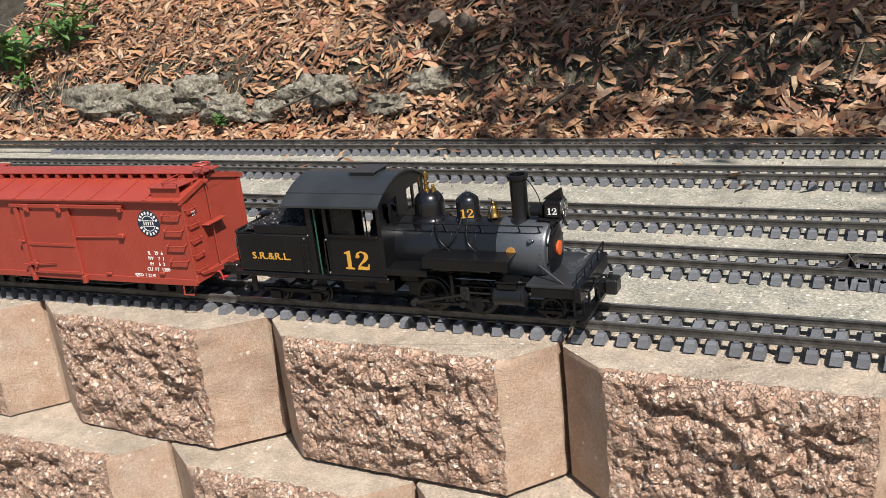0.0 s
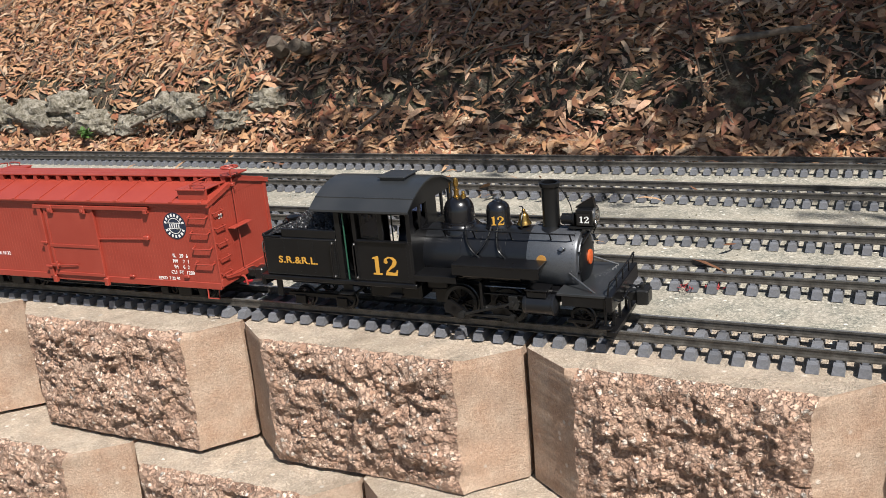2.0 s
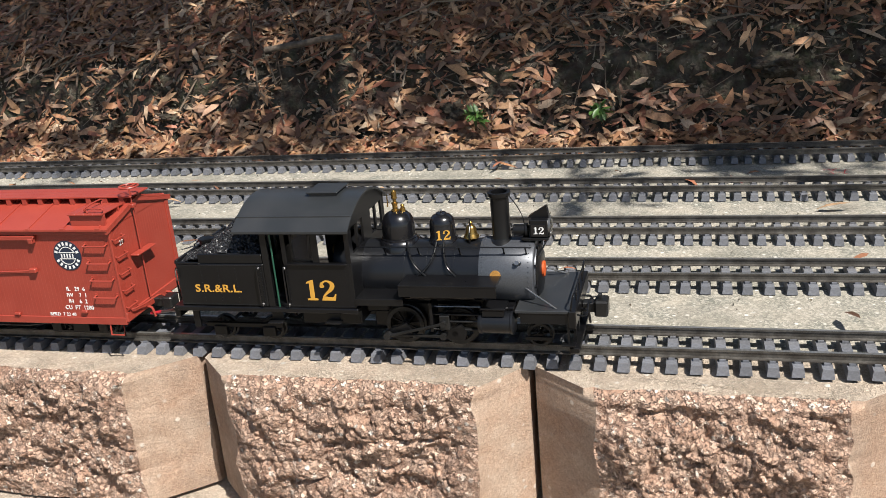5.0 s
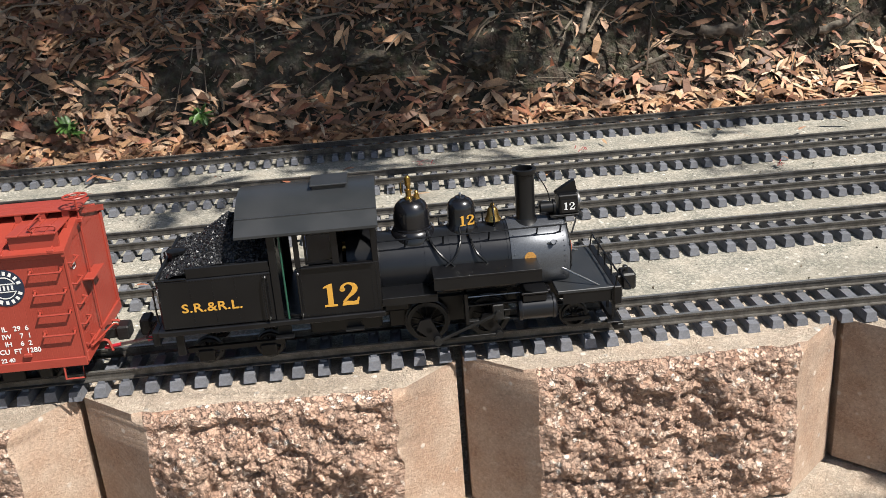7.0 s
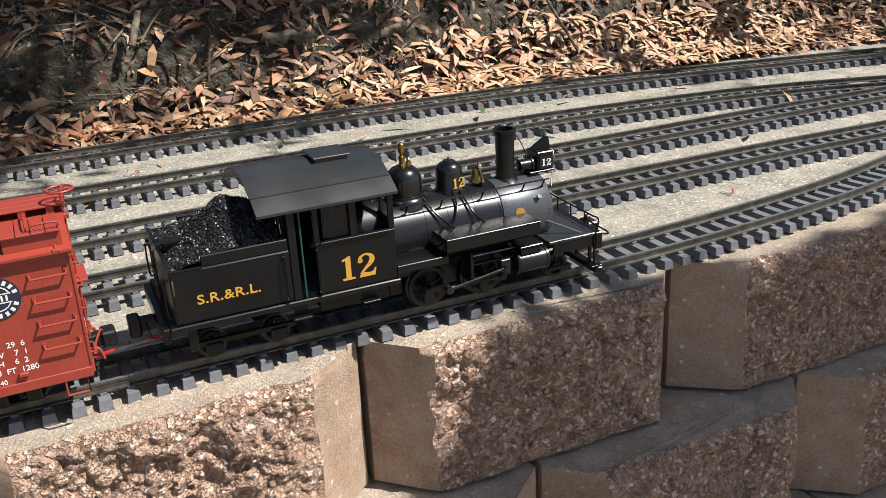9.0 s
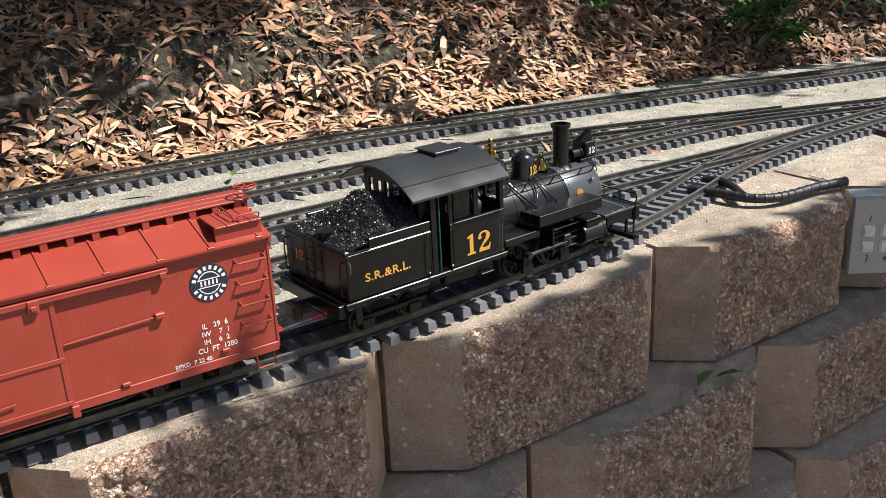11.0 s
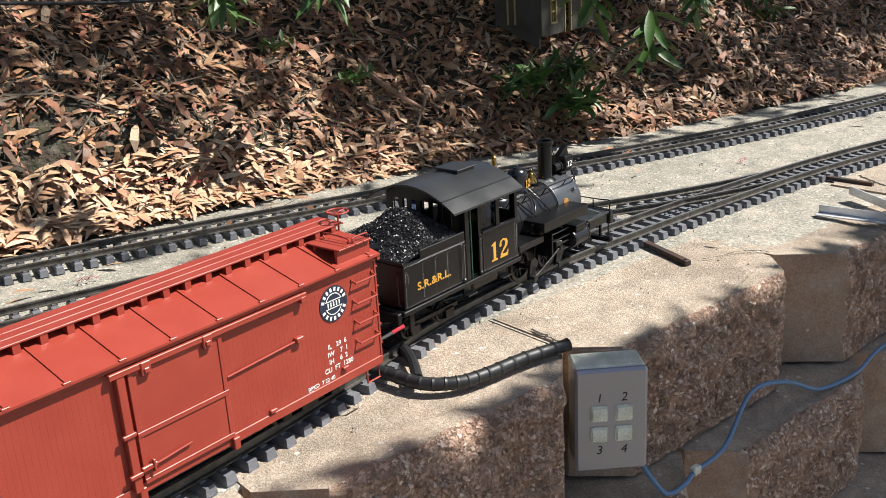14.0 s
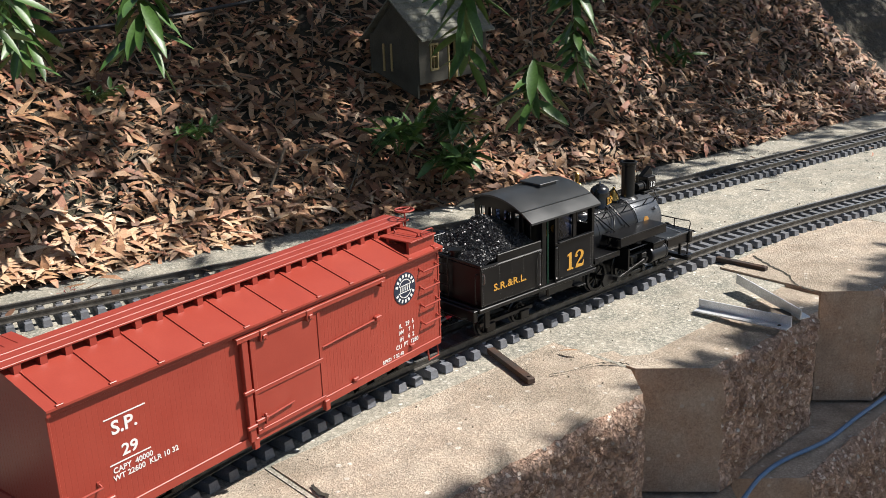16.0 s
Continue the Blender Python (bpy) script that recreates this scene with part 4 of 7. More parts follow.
        part("limb", tube(B(), smooth_line([a, (a + b) / 2 + Vector((0, 0, 0.12)), b], 6), 0.012, 6), M_BARK, t)
    crown("crown", spots, 14, 0.020, 0.080, 6, t)


build_trees()

# ---- fittings on the wall ----
M_PLASTIC = material("black_corrugated_plastic", (0.018, 0.018, 0.02), 0.5, scale=60, grain=600, bump=0.1, depth=0.0004)
M_ALU = material("mill_finish_aluminium", (0.86, 0.87, 0.89), 0.36, 0.35, level=1.2, tones=((0.62, 0.62, 0.64),), scale=40, grain=700, bump=0.06, depth=0.0003)
M_PLATE = material("grey_switch_plate", (0.42, 0.43, 0.48), 0.36, 0.6, level=1.2, scale=30, grain=700, bump=0.04, depth=0.0003, fleck=(0.62, 0.70))
M_IVORY = material("ivory_plastic", (0.86, 0.86, 0.72), 0.40, level=1.25, tones=((0.58, 0.58, 0.46),), scale=40, grain=700, bump=0.04, depth=0.0003)
M_CABLE = material("blue_cable", (0.13, 0.26, 0.46), 0.45, scale=60, grain=600, bump=0.05, depth=0.0003)
M_INK = material("black_ink", (0.015, 0.015, 0.018), 0.6, scale=60, grain=600, bump=0.02, depth=0.0001)
M_RUST = material("rusty_strip", (0.05, 0.04, 0.035), 0.7, 0.2, tones=((0.10, 0.05, 0.03),), scale=60, grain=500, bump=0.2, depth=0.0005)
M_HOUSE = material("dark_weatherboard", (0.085, 0.08, 0.06), 0.8, tones=((0.06, 0.055, 0.04),), scale=25, grain=400, bump=0.2, depth=0.0008)
M_SHINGLE = material("grey_green_roof", (0.20, 0.20, 0.165), 0.85, tones=((0.15, 0.15, 0.12), (0.25, 0.245, 0.2)), scale=20, grain=300, bump=0.3, depth=0.001)
M_TRIM = material("ochre_trim", (0.42, 0.33, 0.14), 0.6, scale=50, grain=500, bump=0.05, depth=0.0003)


def build_conduit():
    c = tagged(new("cable_conduit"), "black corrugated conduit lying on the wall top", "conduit")
    line = smooth_line([(2.372, 0.965, 0.010), (2.384, 0.925, 0.0105), (2.394, 0.885, 0.0105), (2.418, 0.862, 0.0105), (2.45, 0.855, 0.0105), (2.50, 0.853, 0.0105), (2.553, 0.845, 0.0100)], 12)
    ribs = []
    for k, (p, q) in enumerate(zip(line, line[1:])):
        ribs += [p, p.lerp(q, 0.7)]
    part("sleeve", tube(B(), ribs + [line[-1]], [0.0064 if k % 8 else 0.0072 for k in range(len(ribs) + 1)], 12), M_PLASTIC, c)
    part("branch_sleeve", tube(B(), smooth_line([(2.396, 0.893, 0.012), (2.415, 0.925, 0.013), (2.428, 0.958, 0.012), (2.425, 0.985, 0.009)], 6), 0.0056, 10), M_PLASTIC, c)


build_conduit()


def build_switch():
    s = tagged(new("switch_box"), "grey four-rocker switch plate on an ivory wall box", "switch")
    s.matrix_world = Matrix.Translation((2.580, 0.8215, -0.001)) @ Matrix.Rotation(math.atan2(-0.6, 0.8), 4, "Z")
    part("mounting_box", box(B(), -0.0355, 0.0355, -0.030, 0.004, -0.1120, 0.0, 0.002), M_IVORY, s)
    part("plate", box(B(), -0.0365, 0.0365, -0.0385, -0.0302, -0.1140, -0.0005, 0.0028), M_PLATE, s)
    for k, (x, z) in enumerate(((-0.0125, -0.048), (0.0125, -0.048), (-0.0125, -0.0715), (0.0125, -0.0715))):
        part("rocker_frame", box(B(), x - 0.0088, x + 0.0088, -0.0400, -0.0380, z - 0.0088, z + 0.0088, 0.0016), M_IVORY, s)
        part("rocker", prism(B(), [(-0.0400, z - 0.0068), (-0.0416, z - 0.0066), (-0.0428, z + 0.0010), (-0.0410, z + 0.0066), (-0.0400, z + 0.0068)], x - 0.0068, x + 0.0068, "yz"), M_IVORY, s)
    for text, x, z in (("1", -0.0125, -0.031), ("2", 0.0125, -0.031), ("3", -0.0125, -0.0895), ("4", 0.0125, -0.0895)):
        cu = bpy.data.curves.new("numeral", "FONT")
        cu.body, cu.size, cu.align_x, cu.align_y, cu.extrude, cu.shear = text, 0.0135, "CENTER", "CENTER", 0.0001, 0.15
        tmp = bpy.data.objects.new("numeral", cu)
        scene.collection.objects.link(tmp)
        me = bpy.data.meshes.new_from_object(tmp.evaluated_get(bpy.context.evaluated_depsgraph_get()))
        bpy.data.objects.remove(tmp)
        me.materials.clear()
        me.materials.append(M_INK)
        ob = new("numeral", me)
        ob.parent = s
        ob.matrix_local = Matrix.Translation((x, -0.0387, z)) @ Matrix.Rotation(radians(90), 4, "X")


build_switch()
tagged(part("cable", tube(B(), smooth_line([(2.596, 0.792, -0.112), (2.600, 0.775, -0.134), (2.612, 0.762, -0.1545), (2.640, 0.760, -0.1545), (2.667, 0.766, -0.1535), (2.727, 0.770, -0.150), (2.80, 0.785, -0.115), (2.86, 0.775, -0.120), (2.93, 0.77, -0.154), (3.004, 0.760, -0.1545), (3.08, 0.772, -0.1545), (3.133, 0.772, -0.1545), (3.214, 0.758, -0.1545), (3.295, 0.758, -0.1545), (3.40, 0.755, -0.1535), (3.60, 0.750, -0.1535), (3.9, 0.74, -0.1535)], 8), 0.0027, 8), M_CABLE, None), "thin blue cable trailing along the wall's ledge", "cable")
tagged(part("cable_clip", box(B(), -0.006, 0.006, -0.004, 0.004, -0.005, 0.005, 0.0015), M_IVORY, None, "", Matrix.Translation((2.667, 0.766, -0.152))), "small grey cable clip on the ledge", "clip")
for (x0, y0), (x1, y1) in (((2.876, 1.000), (2.848, 0.912)), ((3.327, 0.990), (3.331, 0.915))):
    d = Vector((x1 - x0, y1 - y0, 0))
    m = Matrix.Translation(((x0 + x1) / 2, (y0 + y1) / 2, 0)) @ Matrix.Rotation(math.atan2(d.y, d.x), 4, "Z")
    bar = tagged(part("throw_bar", box(B(), -d.length / 2, d.length / 2, -0.0045, 0.0045, -0.001, 0.0055, 0.0006), M_RUST, None, "", m), "dark metal turnout throw bar beside the track", "bar", "turnout bars")
    part("rivet", cyl(B(), (d.length / 2 - 0.006, 0, 0.0050), (d.length / 2 - 0.006, 0, 0.0066), 0.0018, seg=8), M_RUST, bar)


def angle_bar(a, b, z, flip):
    d = Vector((b[0] - a[0], b[1] - a[1], 0))
    L = d.length / 2
    bm = prism(B(), [(-0.0075, 0.0), (0.0075, 0.0), (0.0075, 0.0016), (-0.0058, 0.0016), (-0.0058, 0.0125), (-0.0075, 0.0125)] if flip else [(0.0075, 0.0), (-0.0075, 0.0), (-0.0075, 0.0016), (0.0058, 0.0016), (0.0058, 0.0125), (0.0075, 0.0125)], -L, L, "yz")
    m = Matrix.Translation(((a[0] + b[0]) / 2, (a[1] + b[1]) / 2, z)) @ Matrix.Rotation(math.atan2(d.y, d.x), 4, "Z") @ Matrix.Rotation(radians(3 if flip else -2), 4, "Y")
    ob = tagged(part("angle_bar", bm, M_ALU, None, "", m), "short bright aluminium angle bar lying on the wall", "metal bar", "aluminium bars")
    # dark disc that stands for the drilled hole
    part("hole", cyl(B(), (L * 0.8, 0, 0.0015), (L * 0.8, 0, 0.0022), 0.0022, seg=10), M_DARK_GAP, ob)


angle_bar((3.139, 0.902), (3.150, 0.786), 0.003, False)
angle_bar((3.243, 0.903), (3.196, 0.790), 0.006, True)
tagged(part("wood_offcut", box(B(), -0.02, 0.02, -0.012, 0.012, 0, 0.006, 0.001), M_BARK, None, "", Matrix.Translation((3.185, 0.815, -0.001)) @ Matrix.Rotation(0.5, 4, "Z")), "small brown wood offcut under the angle bars", "offcut")


def build_cracks():
    """Dark strips laid over the wall top along the cracks where blocks meet the pad."""
    r = np.random.default_rng(9)
    for k, line in enumerate((((2.562, 0.856), (2.566, 0.88), (2.572, 0.915)), ((3.296, 0.828), (3.305, 0.857), (3.337, 0.89), (3.355, 0.925), (3.376, 0.962)), ((2.953, 0.866), (2.946, 0.882), (2.925, 0.896), (2.897, 0.902), (2.875, 0.912)))):
        pts = smooth_line([(x, y, 0.0) for x, y in line], 8)
        v, f = [], []
        for i, p in enumerate(pts):
            w = 0.0009 + 0.0014 * r.random()
            j = r.normal(0, 0.0012)
            v += [(p.x - w + j, p.y, 0.0006), (p.x + j, p.y, 0.0003), (p.x + w + j, p.y, 0.0006)]
        for i in range(len(pts) - 1):
            f += [(3 * i, 3 * i + 1, 3 * i + 4, 3 * i + 3), (3 * i + 1, 3 * i + 2, 3 * i + 5, 3 * i + 4)]
        tagged(from_arrays("joint_dirt", v, f, M_DARK_GAP), "dark strip along a crack between blocks", "soil", kind="stuff")


build_cracks()


def build_house():
    h = tagged(new("model_house"), "dark weathered model cottage with ochre windows, half hidden on the bank", "model house")
    h.matrix_world = Matrix.Translation((3.362, 1.660, 0.188)) @ Matrix.Rotation(radians(14), 4, "Z")
    W, D, H, R = 0.245, 0.115, 0.100, 0.165
    t = 0.006
    # front wall with door and window openings
    front = [("wall", 0, 0.036), ("win", 0.036, 0.064), ("wall", 0.064, 0.098), ("door", 0.098, 0.130), ("wall", 0.130, 0.172), ("win", 0.172, 0.200), ("wall", 0.200, W)]
    for kind, a, b in front:
        if kind == "wall":
            part("wall", box(B(), a, b, 0, t, 0.006, H), M_HOUSE, h)
        else:
            z0, z1 = (0.028, 0.080) if kind == "win" else (0.006, 0.080)
            part("wall", box(B(), a, b, 0, t, z1, H), M_HOUSE, h)
            if kind == "win":
                part("wall", box(B(), a, b, 0, t, 0.006, z0), M_HOUSE, h)
                w = part("window", box(box(box(box(B(), a, a + 0.004, -0.002, 0.004, z0, z1), b - 0.004, b, -0.002, 0.004, z0, z1), a, b, -0.0022, 0.0042, z1 - 0.004, z1), a, b, -0.0022, 0.0042, z0, z0 + 0.004), M_TRIM, h, "ochre window frame")
                part("glazing_bar", box(B(), (a + b) / 2 - 0.001, (a + b) / 2 + 0.001, 0, 0.003, z0, z1), M_TRIM, w)
                part("glazing_bar", box(B(), a, b, 0, 0.0028, (z0 + z1) / 2 - 0.001, (z0 + z1) / 2 + 0.001), M_TRIM, w)
            else:
                part("door_frame", box(box(B(), a, a + 0.005, -0.002, 0.004, z0, z1), b - 0.005, b, -0.002, 0.004, z0, z1), M_TRIM, h, "ochre door frame")
    part("wall", box(B(), 0, W, D - t, D, 0.006, H), M_HOUSE, h)
    for x in (0, W - t):
        part("gable_wall", prism(B(), [(0.0062, -0.02), (D - 0.0062, 0.03), (D - 0.0062, H), (D / 2, R - 0.006), (0.0062, H)], x, x + t, "yz"), M_HOUSE, h)
    part("window", box(box(B(), -0.002, 0.001, 0.062, 0.066, 0.030, 0.082), -0.002, 0.001, 0.080, 0.084, 0.030, 0.082), M_TRIM, h, "ochre window frame")
    for s in (0, 1):
        y0, y1 = (-0.016, D / 2) if s == 0 else (D + 0.016, D / 2)
        for row in range(7):
            a, b = row / 7, (row + 1.15) / 7
            ya, yb = y0 + (y1 - y0) * a, y0 + (y1 - y0) * min(1, b)
            za, zb = H - 0.012 + (R - H + 0.012) * a, H - 0.012 + (R - H + 0.012) * min(1, b)
            part("shingle_course", prism(B(), [(ya, za), (yb, zb - 0.001), (yb, zb + 0.001), (ya, za + 0.0035)], -0.012, W + 0.012, "yz"), M_SHINGLE, h)


build_house()
tagged(part("garden_hose", tube(B(), smooth_line([(2.05, 2.02, 0.385), (2.35, 1.96, 0.345), (2.65, 1.93, 0.325), (2.95, 1.93, 0.335), (3.25, 1.96, 0.36)], 6), 0.0032, 8), M_PLASTIC, None), "thin black irrigation hose across the bank", "hose")
v, f = leaf_arrays(np.array([[2.20, 0.775, -0.149], [2.23, 0.765, -0.150], [1.92, 1.50, 0.012]]), np.array([[0, 0, 1.0]] * 3), np.array([0.3, 2.8, 1.0]), np.array([0.05, 0.04, 0.04]), np.array([0.011, 0.009, 0.01]), np.zeros(3), np.array([0.2, 0.3, 0.1]), np.array([0.2, 0.1, 0.2]))
tagged(from_arrays("green_leaf", v, f, M_GREEN, None, False), "fallen yellow-green leaf on the ledge", "leaf", kind="stuff")

# ---- train materials ----
M_BLACK = material("satin_black_paint", (0.006, 0.006, 0.007), 0.30, tones=((0.009, 0.009, 0.0095),), scale=30, grain=900, bump=0.05, depth=0.0003, rough_var=0.06, spec=0.36, fleck=(0.62, 0.70))
M_ROOF = material("charcoal_roof_paint", (0.030, 0.033, 0.036), 0.36, tones=((0.04, 0.042, 0.045),), scale=25, grain=900, bump=0.12, depth=0.0003, speck=(420, (0.07, 0.07, 0.07), 0.25, 0.02), fleck=(0.62, 0.70))
M_BOILER = material("planished_boiler_jacket", (0.012, 0.013, 0.016), 0.30, 0.2, tones=((0.017, 0.018, 0.021),), scale=20, grain=900, bump=0.03, depth=0.0003, rough_var=0.06, fleck=(0.62, 0.70))
M_GRAPHITE = material("graphite_smokebox", (0.12, 0.13, 0.145), 0.36, 0.45, tones=((0.10, 0.105, 0.12),), scale=30, grain=900, bump=0.05, depth=0.0003)
M_GLOSS = material("gloss_black_dome", (0.008, 0.008, 0.010), 0.24, coat=0.2, scale=20, grain=900, bump=0.01, depth=0.0002, rough_var=0.05, fleck=(0.62, 0.70))
M_BRASS = material("polished_brass", (0.62, 0.40, 0.12), 0.28, 0.95, tones=((0.45, 0.27, 0.08),), scale=60, grain=600, bump=0.06, depth=0.0003)
M_COPPER = material("copper_disc", (0.60, 0.30, 0.07), 0.5, 0.3, scale=80, grain=800, bump=0.1, depth=0.0003)
M_STEEL = material("bright_steel", (0.42, 0.42, 0.42), 0.32, 0.9, tones=((0.25, 0.24, 0.23),), scale=50, grain=600, bump=0.08, depth=0.0003)
M_DARKSTEEL = material("oily_steel", (0.05, 0.05, 0.05), 0.38, 0.6, tones=((0.025, 0.025, 0.025),), scale=50, grain=600, bump=0.1, depth=0.0003)
M_COAL = material("coal", (0.02, 0.02, 0.023), 0.38, per="coal", scale=200, grain=900, bump=0.3, depth=0.0006, rough_var=0.12)
M_YELLOW = material("gold_lettering", (0.80, 0.42, 0.06), 0.5, scale=80, grain=700, bump=0.02, depth=0.0001, fleck=(0.62, 0.70))
M_WHITE = material("white_lettering", (1.0, 0.99, 0.96), 0.6, scale=80, grain=700, bump=0.02, depth=0.0001, fleck=(0.62, 0.70))
M_NAVY = material("navy_disc", (0.02, 0.03, 0.06), 0.5, scale=80, grain=700, bump=0.02, depth=0.0001)
M_REDCAR = material("oxide_red_paint", (0.41, 0.058, 0.036), 0.42, tones=((0.38, 0.052, 0.033), (0.43, 0.066, 0.042)), scale=12, grain=700, bump=0.08, depth=0.0003, rough_var=0.1, fleck=(0.62, 0.70))
M_ORANGE = material("orange_number_plate", (0.75, 0.13, 0.03), 0.45, scale=60, grain=600, bump=0.02, depth=0.0001, fleck=(0.62, 0.70))
M_REDTIP = material("red_plastic", (0.6, 0.03, 0.05), 0.4, scale=60, grain=600, bump=0.02, depth=0.0001)
M_GREENPIPE = material("green_handrail", (0.02, 0.10, 0.06), 0.4, scale=60, grain=600, bump=0.02, depth=0.0001)


def glass(name, tint, rough=0.03):
    m = bpy.data.materials.new(name)
    m.use_nodes = True
    b = m.node_tree.nodes["Principled BSDF"]
    b.inputs["Base Color"].default_value = (*tint, 1)
    b.inputs["Roughness"].default_value = rough
    b.inputs["Transmission Weight"].default_value = 1.0
    b.inputs["IOR"].default_value = 1.45
    return m


M_PANE = glass("blue_window_film", (0.10, 0.14, 0.30))
M_LENS = glass("lamp_lens", (0.95, 0.95, 0.92), 0.1)


def lettering(name, text, size, mats, parent, m, label="", width=1.0, bold=0.0, space=1.0):
    cu = bpy.data.curves.new(name, "FONT")
    cu.body, cu.size, cu.align_x, cu.align_y, cu.extrude, cu.offset, cu.space_character = text, size, "CENTER", "CENTER", 0.00015, bold * size, space
    cu.resolution_u = 3
    tmp = bpy.data.objects.new(name, cu)
    scene.collection.objects.link(tmp)
    me = bpy.data.meshes.new_from_object(tmp.evaluated_get(bpy.context.evaluated_depsgraph_get()))
    bpy.data.objects.remove(tmp)
    bpy.data.curves.remove(cu)
    me.transform(Matrix.Diagonal((width, 1, 1, 1)))
    me.materials.clear()
    me.materials.append(mats)
    ob = new(name, me)
    ob.parent = parent
    ob.matrix_local = m
    if label:
        ob["label"] = label
    return ob


def twelve(name, height, mats, parent, m, label):
    """The numerals 12 with slab serifs, lying in the xy plane about the origin."""
    bm = B()
    pieces = []
    pieces.append([(-0.50, 0.0), (-0.08, 0.0), (-0.08, 0.08), (-0.20, 0.10), (-0.20, 1.0), (-0.27, 1.0), (-0.48, 0.90), (-0.50, 0.82), (-0.38, 0.84), (-0.38, 0.10), (-0.50, 0.08)])
    spine = [Vector(p) for p in ((0.12, 0.70, 0.15), (0.15, 0.86, 0.10), (0.32, 0.955, 0.07), (0.50, 0.87, 0.14), (0.545, 0.71, 0.18), (0.46, 0.53, 0.16), (0.30, 0.36, 0.10), (0.13, 0.14, 0.08))]
    line = smooth_line(spine, 4)
    left, right = [], []
    for k, p in enumerate(line):
        a, b = line[max(k - 1, 0)], line[min(k + 1, len(line) - 1)]
        n = Vector((a.y - b.y, b.x - a.x, 0)).normalized() * p.z / 2
        left.append((p.x + n.x, p.y + n.y))
        right.append((p.x - n.x, p.y - n.y))
    for k in range(len(line) - 1):
        pieces.append([left[k], left[k + 1], right[k + 1], right[k]])
    pieces.append([(0.13 + 0.095 * math.cos(q), 0.70 + 0.085 * math.sin(q)) for q in np.linspace(0, 5.8, 13)])
    pieces.append([(0.08, 0.0), (0.62, 0.0), (0.67, 0.32), (0.62, 0.32), (0.57, 0.19), (0.47, 0.15), (0.26, 0.19), (0.10, 0.11)])
    for k, ring in enumerate(pieces):
        prism(bm, [(px * height * 1.22, (py - 0.5) * height) for px, py in ring], 0.0, 0.00030 + 0.00002 * (k % 7), "xy")
    return part(name, bm, mats, parent, label, m, 0)


def on_side(x, y, z):
    return Matrix.Translation((x, y, z)) @ Matrix.Rotation(radians(90), 4, "X")


def rivet_rows(rows, r=0.00065):
    """Small domed heads along lines given as start, end and step, on faces square to y (sign of y tells which way)."""
    bm = B()
    for a, b, step in rows:
        a, b = Vector(a), Vector(b)
        n = max(1, int((b - a).length / step))
        for k in range(n + 1):
            p = a.lerp(b, k / n)
            s = -1 if p.y < 0 else 1
            base = [bm.verts.new(p + Vector((r * math.cos(q), 0, r * math.sin(q)))) for q in (0, 1.257, 2.513, 3.77, 5.027)]
            tip = bm.verts.new(p + Vector((0, s * r * 0.8, 0)))
            for i in range(5):
                bm.faces.new((base[i], base[(i + 1) % 5], tip))
    return bm


def tyre_mesh(r, y, thick, s):
    """Rim with tread and flange, on the side s."""
    bm = B()
    seg = 32
    rim = [(r * 0.80, -thick / 2), (r * 0.80, thick / 2), (r, thick / 2), (r, -thick * 0.2), (r + 0.0016, -thick * 0.35), (r + 0.0016, -thick / 2)]
    rings = [[bm.verts.new((rr * math.cos(2 * math.pi * i / seg), s * (y + h), rr * math.sin(2 * math.pi * i / seg))) for i in range(seg)] for rr, h in rim]
    for a, b in zip(rings, rings[1:] + rings[:1]):
        for i in range(seg):
            j = (i + 1) % seg
            bm.faces.new((a[i], a[j], b[j], b[i]))
    return bm


RAIL_TOP, CRANK = 0.0172, 0.0115


def add_wheel(name, parent, x, r, y, thick, spokes, crank=None):
    """Wheelset: an axle that carries two tyres, their spokes and hubs, and outside cranks when asked for."""
    ob = part(name, cyl(B(), (0, -y, 0), (0, y, 0), 0.002, seg=10), M_BLACK, parent)
    for s in (-1, 1):
        part("tyre", tyre_mesh(r, y, thick, s), M_DARKSTEEL, ob, "worn steel tyre")
        part("hub", cyl(B(), (0, s * (y - thick / 2), 0), (0, s * (y + thick * 0.6), 0), r * 0.24, seg=14), M_BLACK, ob)
        spoke = mesh_of("spoke", cyl(B(), (0, s * y, 0), (0.84 * r, s * y, 0), thick * 0.22, thick * 0.16, 6), M_BLACK)
        for k in range(spokes):
            rod = new("spoke", spoke)
            rod.parent = ob
            rod.matrix_local = Matrix.Rotation(2 * math.pi * k / spokes, 4, "Y")
        if crank:
            yc = 0.0475
            web = cyl(B(), (0, s * y, 0), (0, s * yc, 0), 0.003, seg=10)
            prism(web, [(-crank - 0.0035, -0.003), (-crank - 0.0035, 0.003), (0.008, 0.008), (0.0125, 0.0), (0.008, -0.008)], s * (yc - 0.0035), s * yc)
            part("crank", web, M_BLACK, ob)
    WHEELS.append((ob, x, RAIL_TOP + r, r))
    return ob


WHEELS, RODS = [], []


# ---- engine ----
def roof_z(y):
    return 0.1672 - 0.0195 * (y / 0.058) ** 2


